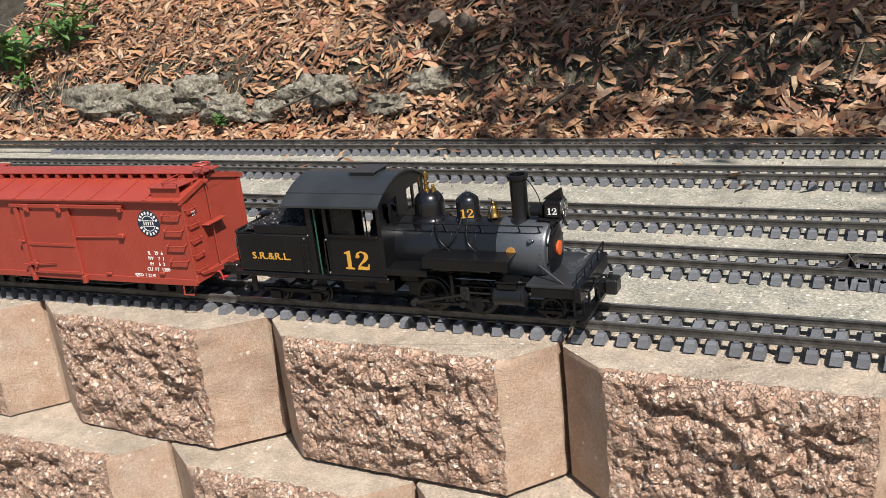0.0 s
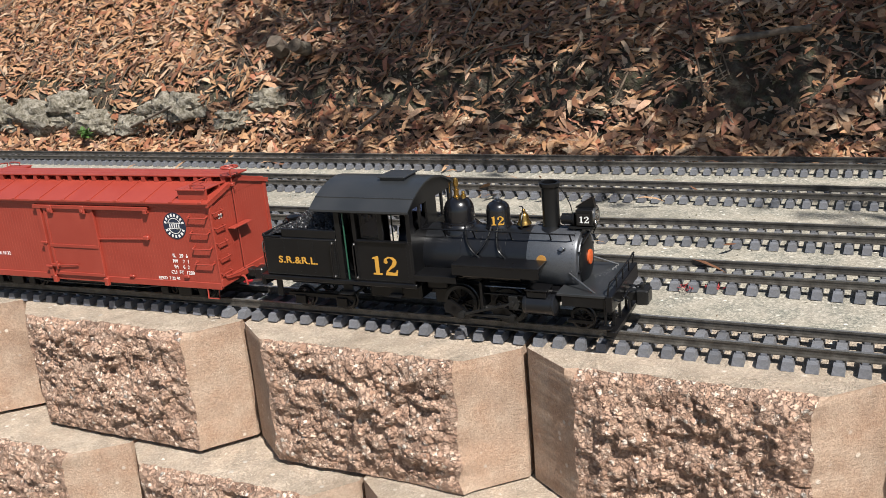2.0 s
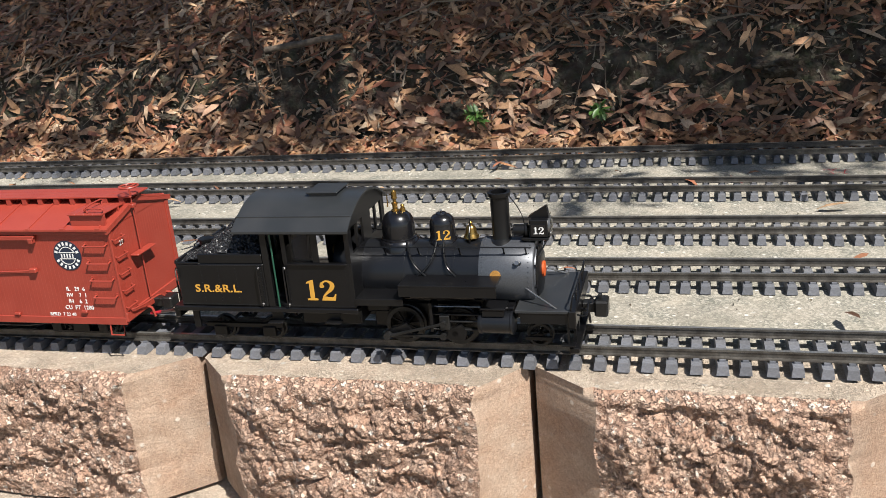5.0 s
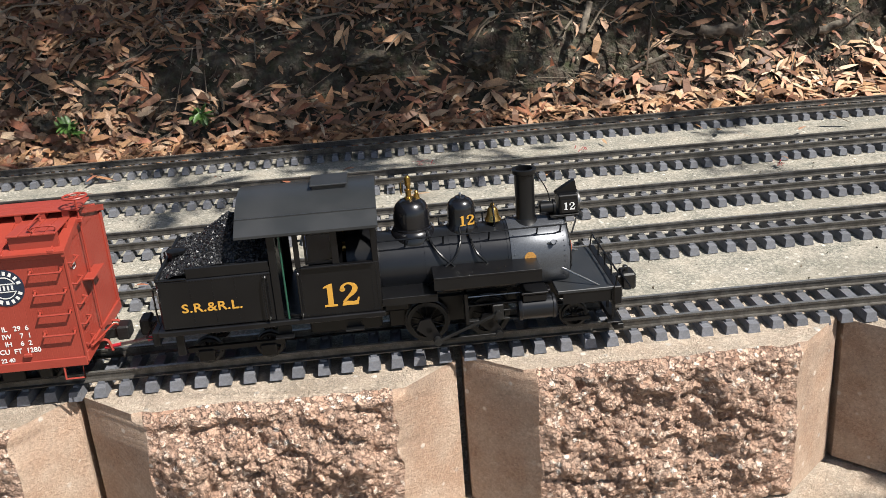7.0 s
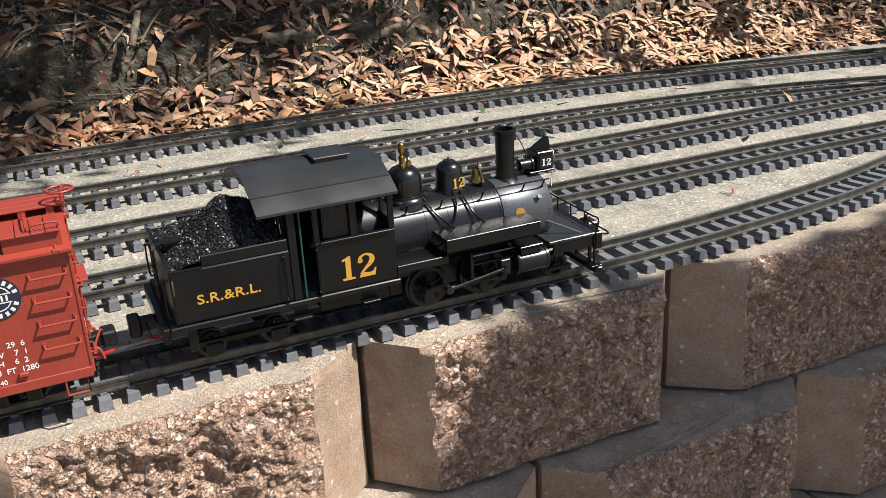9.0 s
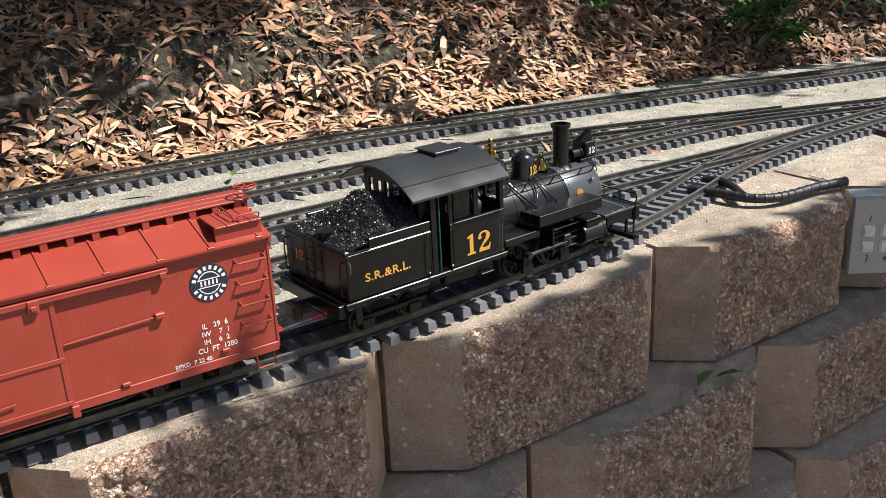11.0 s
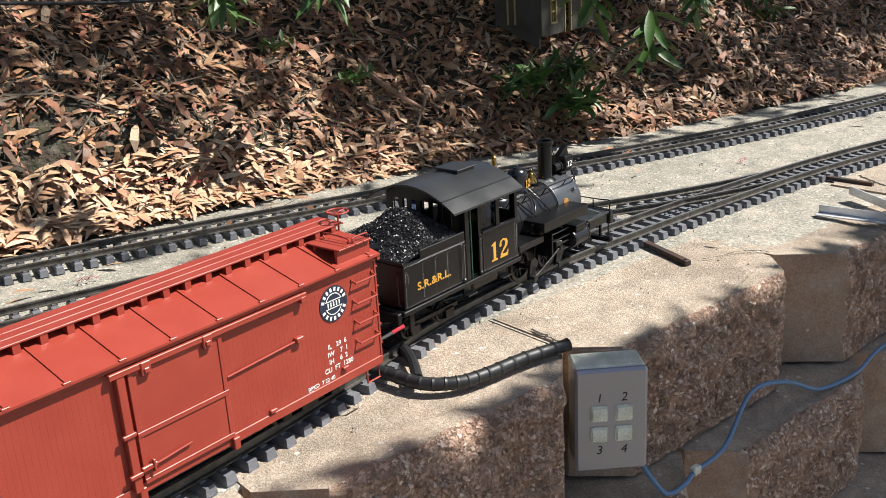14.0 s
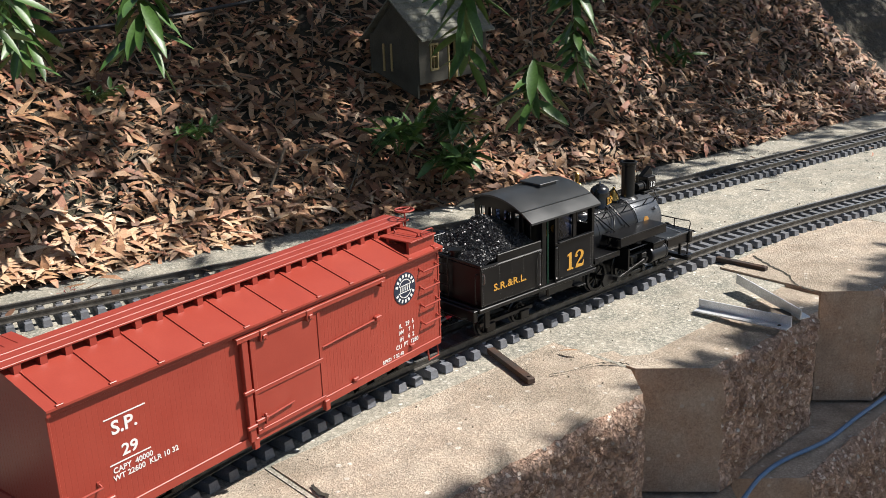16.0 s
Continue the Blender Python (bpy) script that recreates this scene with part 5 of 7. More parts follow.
def build_engine():
    e = tagged(new("steam_locomotive"), "black model tank engine with gold lettering and brass bell", "locomotive")
    # tender bunker
    tb = B()
    box(tb, -0.153, -0.056, -0.055, 0.055, 0.064, 0.1095, 0.0012)
    part("tender_tank", tb, M_BLACK, e)
    part("footplate", box(B(), -0.158, 0.038, -0.0575, 0.0575, 0.0590, 0.0640, 0.0008), M_BLACK, e)
    for s in (-1, 1):
        part("side_board", box(B(), -0.127, -0.057, s * 0.0545, s * 0.0515, 0.1095, 0.1190, 0.0006), M_BLACK, e)
        part("top_rim", tube(B(), [(-0.153, s * 0.0545, 0.1100), (-0.127, s * 0.0545, 0.1100)], 0.0011), M_BLACK, e)
    part("rear_board", box(B(), -0.1535, -0.1505, -0.0545, 0.0545, 0.1095, 0.1125, 0.0004), M_BLACK, e)
    rows = []
    for s in (-1, 1):
        y = s * 0.0552
        rows += [((-0.152, y, 0.066), (-0.058, y, 0.066), 0.0024), ((-0.152, y, 0.1078), (-0.058, y, 0.1078), 0.0026)]
        rows += [((x, y, 0.070), (x, y, 0.105), 0.0036) for x in (-0.125, -0.106, -0.087)] + [((x, y, 0.068), (x, y, 0.106), 0.0026) for x in (-0.064, -0.0595, -0.151)]
        rows += [((-0.032, y, 0.066), (0.034, y, 0.066), 0.003), ((0.033, y, 0.066), (0.033, y, 0.108), 0.003), ((0.029, y, 0.068), (0.029, y, 0.108), 0.004), ((-0.031, y, 0.068), (-0.031, y, 0.108), 0.004)]
    tagged(part("rivets", rivet_rows(rows), M_BLACK, e), kind="stuff")
    # coal heap: a mound and loose lumps
    r2 = np.random.default_rng(3)

    def heap(x, y):
        a = math.exp(-((x + 0.092) / 0.031) ** 2) * math.exp(-(y / 0.035) ** 2)
        rough = 0.003 * noise.noise(Vector((x * 90, y * 90, 1)))
        return 0.1095 + 0.028 * a + 0.008 * max(0, 1 - abs(x + 0.095) / 0.055) + rough + 0.008 * max(0.0, (x + 0.085) / 0.03) * math.exp(-(y / 0.04) ** 2)
    n = 30
    hv = [(-0.1505 + 0.093 * i / n, -0.0515 + 0.103 * j / n, heap(-0.1505 + 0.093 * i / n, -0.0515 + 0.103 * j / n)) for j in range(n + 1) for i in range(n + 1)]
    hf = [(j * (n + 1) + i, j * (n + 1) + i + 1, (j + 1) * (n + 1) + i + 1, (j + 1) * (n + 1) + i) for j in range(n) for i in range(n)]
    nl = 4200
    px, py = r2.uniform(-0.149, -0.059, nl), r2.uniform(-0.050, 0.050, nl)
    for k in range(nl):
        c = Vector((px[k], py[k], heap(px[k], py[k]) + 0.0003))
        q = Euler(tuple(r2.uniform(0, 6.3, 3))).to_matrix()
        sz = r2.uniform(0.0011, 0.0021)
        o = len(hv)
        for d in ((1, 0, 0), (-0.8, 0.6, 0), (-0.6, -0.8, 0.1), (0.1, 0.1, 0.9), (0, -0.1, -0.9)):
            hv.append(tuple(c + q @ Vector(d) * sz))
        for t in ((0, 1, 3), (1, 2, 3), (2, 0, 3), (1, 0, 4), (2, 1, 4), (0, 2, 4)):
            hf.append(tuple(o + i for i in t))
    coal = from_arrays("coal_load", hv, hf, M_COAL, e, False)
    coal["label"] = "heap of glossy broken black coal"
    hatch = part("filler_hatch", lathe(B(), [(0.0075, 0.110), (0.0075, 0.1165), (0.0085, 0.117), (0.0085, 0.119), (0.003, 0.1205)], (-0.143, -0.004, 0)), M_BLACK, e)
    # bunker rear: ladder, rails, buffer beam
    for y in (-0.006, 0.010):
        part("ladder_rail", tube(B(), [(-0.157, y, 0.058), (-0.157, y, 0.113), (-0.152, y, 0.116)], 0.0009), M_BLACK, e)
    for z in (0.068, 0.080, 0.092, 0.104):
        part("ladder_rung", tube(B(), [(-0.157, -0.006, z), (-0.157, 0.010, z)], 0.0008), M_BLACK, e)
    for s in (-1, 1):
        part("grab_rail", tube(B(), smooth_line([(-0.1535, s * 0.050, 0.070), (-0.157, s * 0.050, 0.072), (-0.157, s * 0.050, 0.100), (-0.1535, s * 0.050, 0.102)], 4), 0.0008), M_BLACK, e)
        part("grab_rail", tube(B(), smooth_line([(-0.1515, s * 0.0555, 0.0915), (-0.1515, s * 0.0585, 0.093), (-0.1515, s * 0.0585, 0.102), (-0.1515, s * 0.0555, 0.1035)], 4), 0.0007), M_STEEL, e)
    part("buffer_beam", box(B(), -0.164, -0.158, -0.054, 0.054, 0.050, 0.063, 0.0008), M_BLACK, e)
    part("rear_coupler", box(box(B(), -0.178, -0.164, -0.006, 0.006, 0.044, 0.054, 0.001), -0.186, -0.176, -0.009, 0.009, 0.041, 0.057, 0.0015), M_DARKSTEEL, e)
    part("uncoupling_lever", tube(B(), [(-0.166, -0.045, 0.054), (-0.172, -0.043, 0.054), (-0.172, -0.010, 0.054), (-0.172, -0.004, 0.050)], 0.0008), M_BLACK, e)
    # cab shell
    for s in (-1, 1):
        y0, y1 = s * 0.055, s * 0.0525
        part("cab_side", box(B(), -0.034, 0.036, y0, y1, 0.064, 0.1100, 0.0004), M_BLACK, e)
        for a, b, z0 in ((-0.056, -0.0495, 0.064), (-0.0345, -0.0300, 0.110), (-0.0030, 0.0030, 0.110), (0.0310, 0.0360, 0.110)):
            part("cab_post", box(B(), a, b, y0, y1, z0, 0.140, 0.0003), M_BLACK, e)
        part("cab_header", box(B(), -0.056, 0.036, y0, y1, 0.1395, 0.1495, 0.0003), M_BLACK, e)
        part("window_ledge", box(B(), -0.030, 0.031, s * 0.0575, y1, 0.1090, 0.1108, 0.0003), M_BLACK, e)
        w = part("window_sash", box(box(B(), -0.026, -0.003, s * 0.0518, s * 0.0508, 0.1115, 0.1135), -0.026, -0.024, s * 0.0518, s * 0.0508, 0.1115, 0.1390), M_BLACK, e)
        part("pane", box(B(), -0.025, -0.002, s * 0.0514, s * 0.0510, 0.1125, 0.1390), M_PANE, w, "blue-tinted window pane")
        part("door_stanchion", tube(B(), [(-0.0455, s * 0.0535, 0.064), (-0.0455, s * 0.0535, 0.140)], 0.0009), M_GREENPIPE, e)
        for x in (-0.0615, -0.0335):
            part("hand_rail", tube(B(), smooth_line([(x, s * 0.0555, 0.067), (x, s * 0.059, 0.0685), (x, s * 0.059, 0.1045), (x, s * 0.0555, 0.106)], 4), 0.0008), M_BLACK, e)
            for z in (0.0675, 0.1055):
                part("rail_boss", lathe(B(), [(0.0014, 0), (0.0014, 0.0012), (0.0006, 0.002)], (x, s * 0.0555, z), "y", 8) if s > 0 else lathe(B(), [(0.0006, -0.002), (0.0014, -0.0012), (0.0014, 0)], (x, s * 0.0555, z), "y", 8), M_STEEL, e)
        for x, z in ((-0.051, 0.048), (0.010, 0.049)):
            part("cab_step", box(box(B(), x - 0.008, x + 0.008, s * 0.058, s * 0.049, z - 0.001, z + 0.0005, 0.0003), x - 0.006, x + 0.006, s * 0.050, s * 0.049, z, 0.060), M_BLACK, e)
    arch = [(y, roof_z(y) - 0.001) for y in np.linspace(-0.0545, 0.0545, 19)]
    part("cab_front", prism(B(), [(-0.0545, 0.1435)] + arch + [(0.0545, 0.1435)], 0.0335, 0.0358, "yz"), M_BLACK, e)
    part("cab_front", box(B(), 0.0335, 0.0358, -0.0524, 0.0524, 0.064, 0.1180), M_BLACK, e)
    for a, b in ((-0.0524, -0.046), (-0.030, -0.026), (-0.012, 0.012), (0.026, 0.030), (0.046, 0.0524)):
        part("front_mullion", box(B(), 0.0335, 0.0358, a, b, 0.1180, 0.1440), M_BLACK, e)
    part("cab_back", prism(B(), [(-0.0545, 0.1435)] + arch + [(0.0545, 0.1435)], -0.0565, -0.0545, "yz"), M_BLACK, e)
    for y in (-0.0495, -0.034, -0.022, -0.009, 0.009, 0.022, 0.034, 0.0495):
        part("back_post", box(B(), -0.0562, -0.0548, y - 0.0028, y + 0.0028, 0.110, 0.1440), M_BLACK, e)
    roof = B()
    top = [(y, roof_z(y)) for y in np.linspace(-0.062, 0.062, 29)]
    prism(roof, top + [(y, z - 0.0022) for y, z in top[::-1]], -0.081, 0.0385, "yz")
    part("cab_roof", roof, M_ROOF, e, "curved charcoal cab roof")
    for s in (-1, 1):
        part("roof_seam", box(B(), -0.081, 0.0385, s * 0.0455, s * 0.0470, roof_z(0.047) - 0.0005, roof_z(0.047) + 0.0012), M_ROOF, e)
    part("roof_hatch", box(box(B(), -0.016, 0.013, -0.015, 0.015, 0.165, 0.1690, 0.0004), -0.018, 0.015, -0.017, 0.017, 0.1690, 0.1706, 0.0005), M_ROOF, e)
    part("cab_floor", box(B(), -0.056, 0.034, -0.052, 0.052, 0.0640, 0.0665), M_BLACK, e)
    part("backhead", cyl(B(), (0.008, 0, 0.092), (0.034, 0, 0.092), 0.034, seg=24), M_BLACK, e)
    for y, z in ((-0.018, 0.112), (0.012, 0.118), (-0.004, 0.105)):
        part("gauge", lathe(B(), [(0.005, 0.0050), (0.005, 0.0085), (0.004, 0.0088)], (0, y, z), "x", 12), M_BRASS, e)
    part("driver_seat", box(B(), -0.012, 0.006, -0.048, -0.030, 0.066, 0.098, 0.002), M_BLACK, e)
    # boiler and smokebox
    part("boiler", cyl(B(), (0.0355, 0, 0.085), (0.1545, 0, 0.085), 0.0310, seg=48), M_BOILER, e, "dark blue-black jacketed boiler")
    for x in (0.078, 0.1005, 0.128, 0.152):
        part("boiler_band", cyl(B(), (x - 0.0012, 0, 0.085), (x + 0.0012, 0, 0.085), 0.0314, seg=48), M_BOILER, e)
    part("smokebox", lathe(B(), [(0.0322, 0.1535), (0.0325, 0.155), (0.0325, 0.2035), (0.0312, 0.2055), (0.0255, 0.2060), (0.0250, 0.2072), (0.020, 0.2085), (0.010, 0.2095), (0.001, 0.210)], (0, 0, 0.085), "x", 48), M_GRAPHITE, e, "grey graphite smokebox")
    part("smokebox_door", lathe(B(), [(0.0250, 0.2066), (0.0252, 0.2078), (0.0215, 0.2094), (0.011, 0.2104), (0.001, 0.2108)], (0, 0, 0.085), "x", 36), M_BLACK, e)
    rv = B()
    for ring_x, count in ((0.1565, 44), (0.2012, 44)):
        for k in range(count):
            a = 2 * math.pi * k / count
            d = Vector((0, math.cos(a), math.sin(a)))
            c = Vector((ring_x, 0, 0.085)) + d * 0.0325
            cyl(rv, c, c + d * 0.0005, 0.0006, 0.0003, 5)
    tagged(part("smokebox_rivets", rv, M_GRAPHITE, e), kind="stuff")
    part("number_plate", lathe(B(), [(0.0078, 0.2105), (0.0078, 0.2122), (0.0064, 0.2126), (0.001, 0.2126)], (0, 0, 0.086), "x", 24), M_ORANGE, e, "round orange-red front plate")
    for k in range(8):
        a = 2 * math.pi * k / 8 + 0.3
        part("door_dog", box(B(), -0.001, 0.0016, -0.0035, 0.0035, -0.0009, 0.0009, 0.0003), M_BLACK, e, m=Matrix.Translation((0.2068, 0.0245 * math.cos(a), 0.085 + 0.0245 * math.sin(a))) @ Matrix.Rotation(a, 4, "X"))
    for s in (-1, 1):
        nrm = Vector((0, s * 0.985, 0.17)).normalized()
        c = Vector((0.170, 0, 0.085)) + nrm * 0.0322
        part("side_disc", cyl(B(), c, c + nrm * 0.0009, 0.0052, seg=20), M_COPPER, e, "round copper-coloured disc")
        v = Vector((0.191, 0, 0.085)) + Vector((0, s * 0.86, 0.5)) * 0.0322
        part("washout_plug", cyl(B(), v, v + Vector((0, s * 0.004, 0.0024)), 0.0022, seg=8), M_STEEL, e)
        part("clack_valve", tube(B(), [v + Vector((-0.004, s * 0.001, 0.0005)), v + Vector((0.004, s * 0.002, 0.002))], 0.0009), M_STEEL, e)
        part("hand_rail", tube(B(), [(0.036, s * 0.0270, 0.1172), (0.199, s * 0.0270, 0.1172), (0.2045, s * 0.0255, 0.1165)], 0.0008), M_BLACK, e)
        for x in (0.060, 0.094, 0.135, 0.178, 0.199):
            part("rail_stanchion", cyl(B(), (x, s * 0.0205, 0.1075), (x, s * 0.0272, 0.1175), 0.0008, seg=6), M_BLACK, e)
        part("sand_pipe", tube(B(), smooth_line([(0.110, s * 0.011, 0.119), (0.109, s * 0.024, 0.1085), (0.103, s * 0.0325, 0.098), (0.091, s * 0.0345, 0.088), (0.088, s * 0.0345, 0.078)], 5), 0.0010), M_BLACK, e)
        part("sand_pipe", tube(B(), smooth_line([(0.117, s * 0.011, 0.119), (0.119, s * 0.024, 0.1085), (0.124, s * 0.0325, 0.098), (0.133, s * 0.0345, 0.088), (0.134, s * 0.0345, 0.075)], 5), 0.0010), M_BLACK, e)
        part("injector_pipe", tube(B(), smooth_line([(0.080, s * 0.014, 0.118), (0.085, s * 0.025, 0.1075), (0.093, s * 0.0325, 0.098), (0.104, s * 0.0345, 0.088), (0.107, s * 0.036, 0.078)], 5), 0.0011), M_BLACK, e)
        part("running_board", box(box(B(), 0.0815, 0.1755, s * 0.0300, s * 0.0595, 0.0885, 0.0905, 0.0003), 0.0815, 0.1755, s * 0.0580, s * 0.0595, 0.0790, 0.0886), M_BLACK, e)
        part("air_tank", lathe(B(), [(0.004, 0.0880), (0.0080, 0.0900), (0.0080, 0.1530), (0.004, 0.1550)], (0, s * 0.0450, 0.0795), "x", 18), M_BLACK, e)
        part("running_board", box(box(B(), 0.0360, 0.0840, s * 0.0290, s * 0.0565, 0.0735, 0.0750, 0.0003), 0.0360, 0.0840, s * 0.0550, s * 0.0565, 0.0680, 0.0738), M_BLACK, e)
        for x in (0.086, 0.100):
            part("board_bracket", tube(B(), [(x, s * 0.0560, 0.0885), (x - 0.010, s * 0.0340, 0.0740)], 0.0009, 6), M_BLACK, e)
        part("guide_yoke", box(B(), 0.1075, 0.1105, s * 0.030, s * 0.052, 0.040, 0.070, 0.0004), M_BLACK, e)
        part("slide_bar", box(B(), 0.1100, 0.1580, s * 0.0425, s * 0.0475, 0.0555, 0.0570, 0.0003), M_DARKSTEEL, e)
        part("slide_bar", box(B(), 0.1100, 0.1580, s * 0.0425, s * 0.0475, 0.0400, 0.0415, 0.0003), M_DARKSTEEL, e)
        part("valve_rod", tube(B(), [(0.1080, s * 0.0430, 0.0630), (0.1620, s * 0.0430, 0.0630)], 0.0009), M_STEEL, e)
        part("reach_rod", tube(B(), [(0.0500, s * 0.0400, 0.0710), (0.1100, s * 0.0400, 0.0690)], 0.0008), M_DARKSTEEL, e)
        part("cylinder", lathe(B(), [(0.006, 0.1540), (0.0105, 0.1548), (0.0112, 0.1560), (0.0112, 0.1580), (0.0105, 0.1586), (0.0105, 0.1850), (0.0112, 0.1856), (0.0112, 0.1876), (0.0085, 0.1892), (0.003, 0.1902)], (0, s * 0.0450, 0.0485), "x", 26), M_BOILER, e)
        part("valve_chest", box(box(B(), 0.1590, 0.1800, s * 0.0330, s * 0.0530, 0.0570, 0.0640, 0.0008), 0.1575, 0.1815, s * 0.0330, s * 0.0540, 0.0640, 0.0662, 0.0006), M_BLACK, e)
        part("pilot_brace", tube(B(), [(0.1960, s * 0.0300, 0.0790), (0.2285, s * 0.0455, 0.0635)], 0.0009), M_STEEL, e)
        part("brace_boss", lathe(B(), [(0.002, -0.001), (0.002, 0.001)], (0.1955, s * 0.0300, 0.0795), "y", 8), M_STEEL, e)
        part("pilot_step", box(box(B(), 0.2330, 0.2460, s * 0.0480, s * 0.0560, 0.0300, 0.0315, 0.0003), 0.2385, 0.2405, s * 0.0500, s * 0.0515, 0.0300, 0.0600), M_BLACK, e)
        part("corner_rail", tube(B(), smooth_line([(0.2420, s * 0.0500, 0.0630), (0.2440, s * 0.0500, 0.0760), (0.2440, s * 0.0380, 0.0760)], 4), 0.0008), M_BLACK, e)
        part("truck_frame", box(box(box(B(), -0.1400, -0.0540, s * 0.0380, s * 0.0345, 0.0330, 0.0380, 0.0006), -0.131, -0.117, s * 0.0400, s * 0.0340, 0.0240, 0.0350, 0.0008), -0.076, -0.062, s * 0.0400, s * 0.0340, 0.0240, 0.0350, 0.0008), M_BLACK, e)
        part("underframe_hanger", box(B(), -0.1450, -0.1380, s * 0.0520, s * 0.0490, 0.0380, 0.0600, 0.0005), M_BLACK, e)
        part("brake_hose", tube(B(), smooth_line([(0.2470, s * 0.016, 0.0520), (0.2540, s * 0.017, 0.0500), (0.2560, s * 0.017, 0.0380)], 4), 0.0012), M_BLACK, e)
    part("cylinder_saddle", box(B(), 0.1580, 0.1870, -0.0360, 0.0360, 0.0440, 0.0600, 0.001), M_BLACK, e)
    part("saddle_web", prism(B(), [(-0.030, 0.058), (0.030, 0.058), (0.018, 0.064), (-0.018, 0.064)], 0.1600, 0.1860, "yz"), M_BLACK, e)
    part("main_frame", box(box(B(), -0.150, 0.2400, -0.0150, 0.0150, 0.0400, 0.0600, 0.001), 0.04, 0.150, -0.0185, 0.0185, 0.0300, 0.0560, 0.001), M_BLACK, e)
    part("firebox", box(B(), 0.0360, 0.0600, -0.0300, 0.0300, 0.0500, 0.0800, 0.002), M_BLACK, e)
    part("ash_pan", box(B(), -0.0300, 0.0340, -0.0400, 0.0400, 0.0400, 0.0600, 0.002), M_BLACK, e)
    part("pilot_deck", box(B(), 0.1900, 0.2440, -0.0510, 0.0510, 0.0605, 0.0635, 0.0005), M_ROOF, e)
    for s in (-1, 1):
        part("deck_valance", box(B(), 0.1950, 0.2400, s * 0.0500, s * 0.0480, 0.0500, 0.0606), M_BLACK, e)
    part("front_beam", box(B(), 0.2400, 0.2470, -0.0530, 0.0530, 0.0470, 0.0640, 0.0008), M_BLACK, e)
    part("foot_board", box(B(), 0.2400, 0.2490, -0.0520, 0.0520, 0.0215, 0.0270, 0.0006), M_BLACK, e)
    for y in (-0.036, -0.013, 0.013, 0.036):
        part("board_hanger", box(B(), 0.2425, 0.2450, y - 0.0015, y + 0.0015, 0.0250, 0.0500), M_BLACK, e)
    part("front_coupler", box(box(box(B(), 0.2470, 0.2600, -0.0055, 0.0055, 0.0430, 0.0530, 0.001), 0.2590, 0.2720, -0.0095, 0.0095, 0.0400, 0.0560, 0.0016), 0.262, 0.266, -0.003, 0.003, 0.056, 0.061, 0.0006), M_DARKSTEEL, e)
    part("uncoupling_lever", tube(B(), smooth_line([(0.2480, -0.050, 0.0600), (0.2560, -0.049, 0.0600), (0.2560, -0.015, 0.0610), (0.2640, -0.003, 0.0600)], 5), 0.0008), M_BLACK, e)
    part("deck_rail", tube(B(), [(0.2445, -0.038, 0.0760), (0.2445, 0.038, 0.0760)], 0.0008), M_BLACK, e)
    for y in (-0.025, 0.0, 0.025):
        part("deck_post", cyl(B(), (0.2445, y, 0.0630), (0.2445, y, 0.0760), 0.0008, seg=6), M_BLACK, e)
    # domes, chimney, bell, lamp
    part("steam_dome", lathe(B(), [(0.0215, 0.1060), (0.0206, 0.1148), (0.0186, 0.1176), (0.0176, 0.1184), (0.0176, 0.1196), (0.0166, 0.1202), (0.0165, 0.1310), (0.0158, 0.1362), (0.0138, 0.1408), (0.0104, 0.1440), (0.0060, 0.1458), (0.0010, 0.1464)], (0.0685, 0, 0), "z", 36), M_GLOSS, e, "glossy black steam dome")
    part("whistle", lathe(B(), [(0.0042, 0.1452), (0.0042, 0.1472), (0.0026, 0.1480), (0.0026, 0.1530), (0.0034, 0.1534), (0.0034, 0.1546), (0.0018, 0.1552), (0.0018, 0.1580), (0.0028, 0.1586), (0.0026, 0.1660), (0.0012, 0.1674)], (0.0675, -0.001, 0), "z", 14), M_BRASS, e, "brass whistle")
    part("safety_valve", lathe(B(), [(0.0030, 0.1448), (0.0026, 0.1485), (0.0017, 0.1490), (0.0017, 0.1506), (0.0023, 0.1510), (0.0010, 0.1524)], (0.0745, 0.001, 0), "z", 12), M_BRASS, e)
    part("whistle_lever", tube(B(), [(0.0610, -0.0035, 0.1510), (0.0610, -0.0035, 0.1620), (0.0640, -0.0032, 0.1630)], 0.0006), M_BRASS, e)
    part("sand_dome", lathe(B(), [(0.0146, 0.1030), (0.0146, 0.1155), (0.0136, 0.1178), (0.0126, 0.1198), (0.0126, 0.1335), (0.0116, 0.1378), (0.0090, 0.1408), (0.0055, 0.1424), (0.0050, 0.1436), (0.0015, 0.1442)], (0.1135, 0, 0), "z", 32), M_GLOSS, e, "glossy black sand dome")
    part("dome_finial", lathe(B(), [(0.0008, 0.1440), (0.0014, 0.1455), (0.0008, 0.1470)], (0.1135, 0, 0), "z", 8), M_STEEL, e)
    part("bell_frame", tube(B(), smooth_line([(0.1420, -0.0085, 0.1150), (0.1420, -0.0088, 0.1230), (0.1420, -0.0030, 0.1310), (0.1420, 0.0030, 0.1310), (0.1420, 0.0088, 0.1230), (0.1420, 0.0085, 0.1150)], 4), 0.0009), M_BLACK, e)
    part("bell", lathe(B(), [(0.0078, 0.1185), (0.0076, 0.1197), (0.0060, 0.1217), (0.0052, 0.1250), (0.0049, 0.1278), (0.0036, 0.1302), (0.0016, 0.1312), (0.0022, 0.1335), (0.0008, 0.1350)], (0.1420, 0, 0), "z", 24), M_BRASS, e, "brass bell")
    part("bell_lever", tube(B(), [(0.1420, -0.002, 0.1335), (0.1420, -0.002, 0.1375), (0.1380, -0.002, 0.1380)], 0.0006), M_BLACK, e)
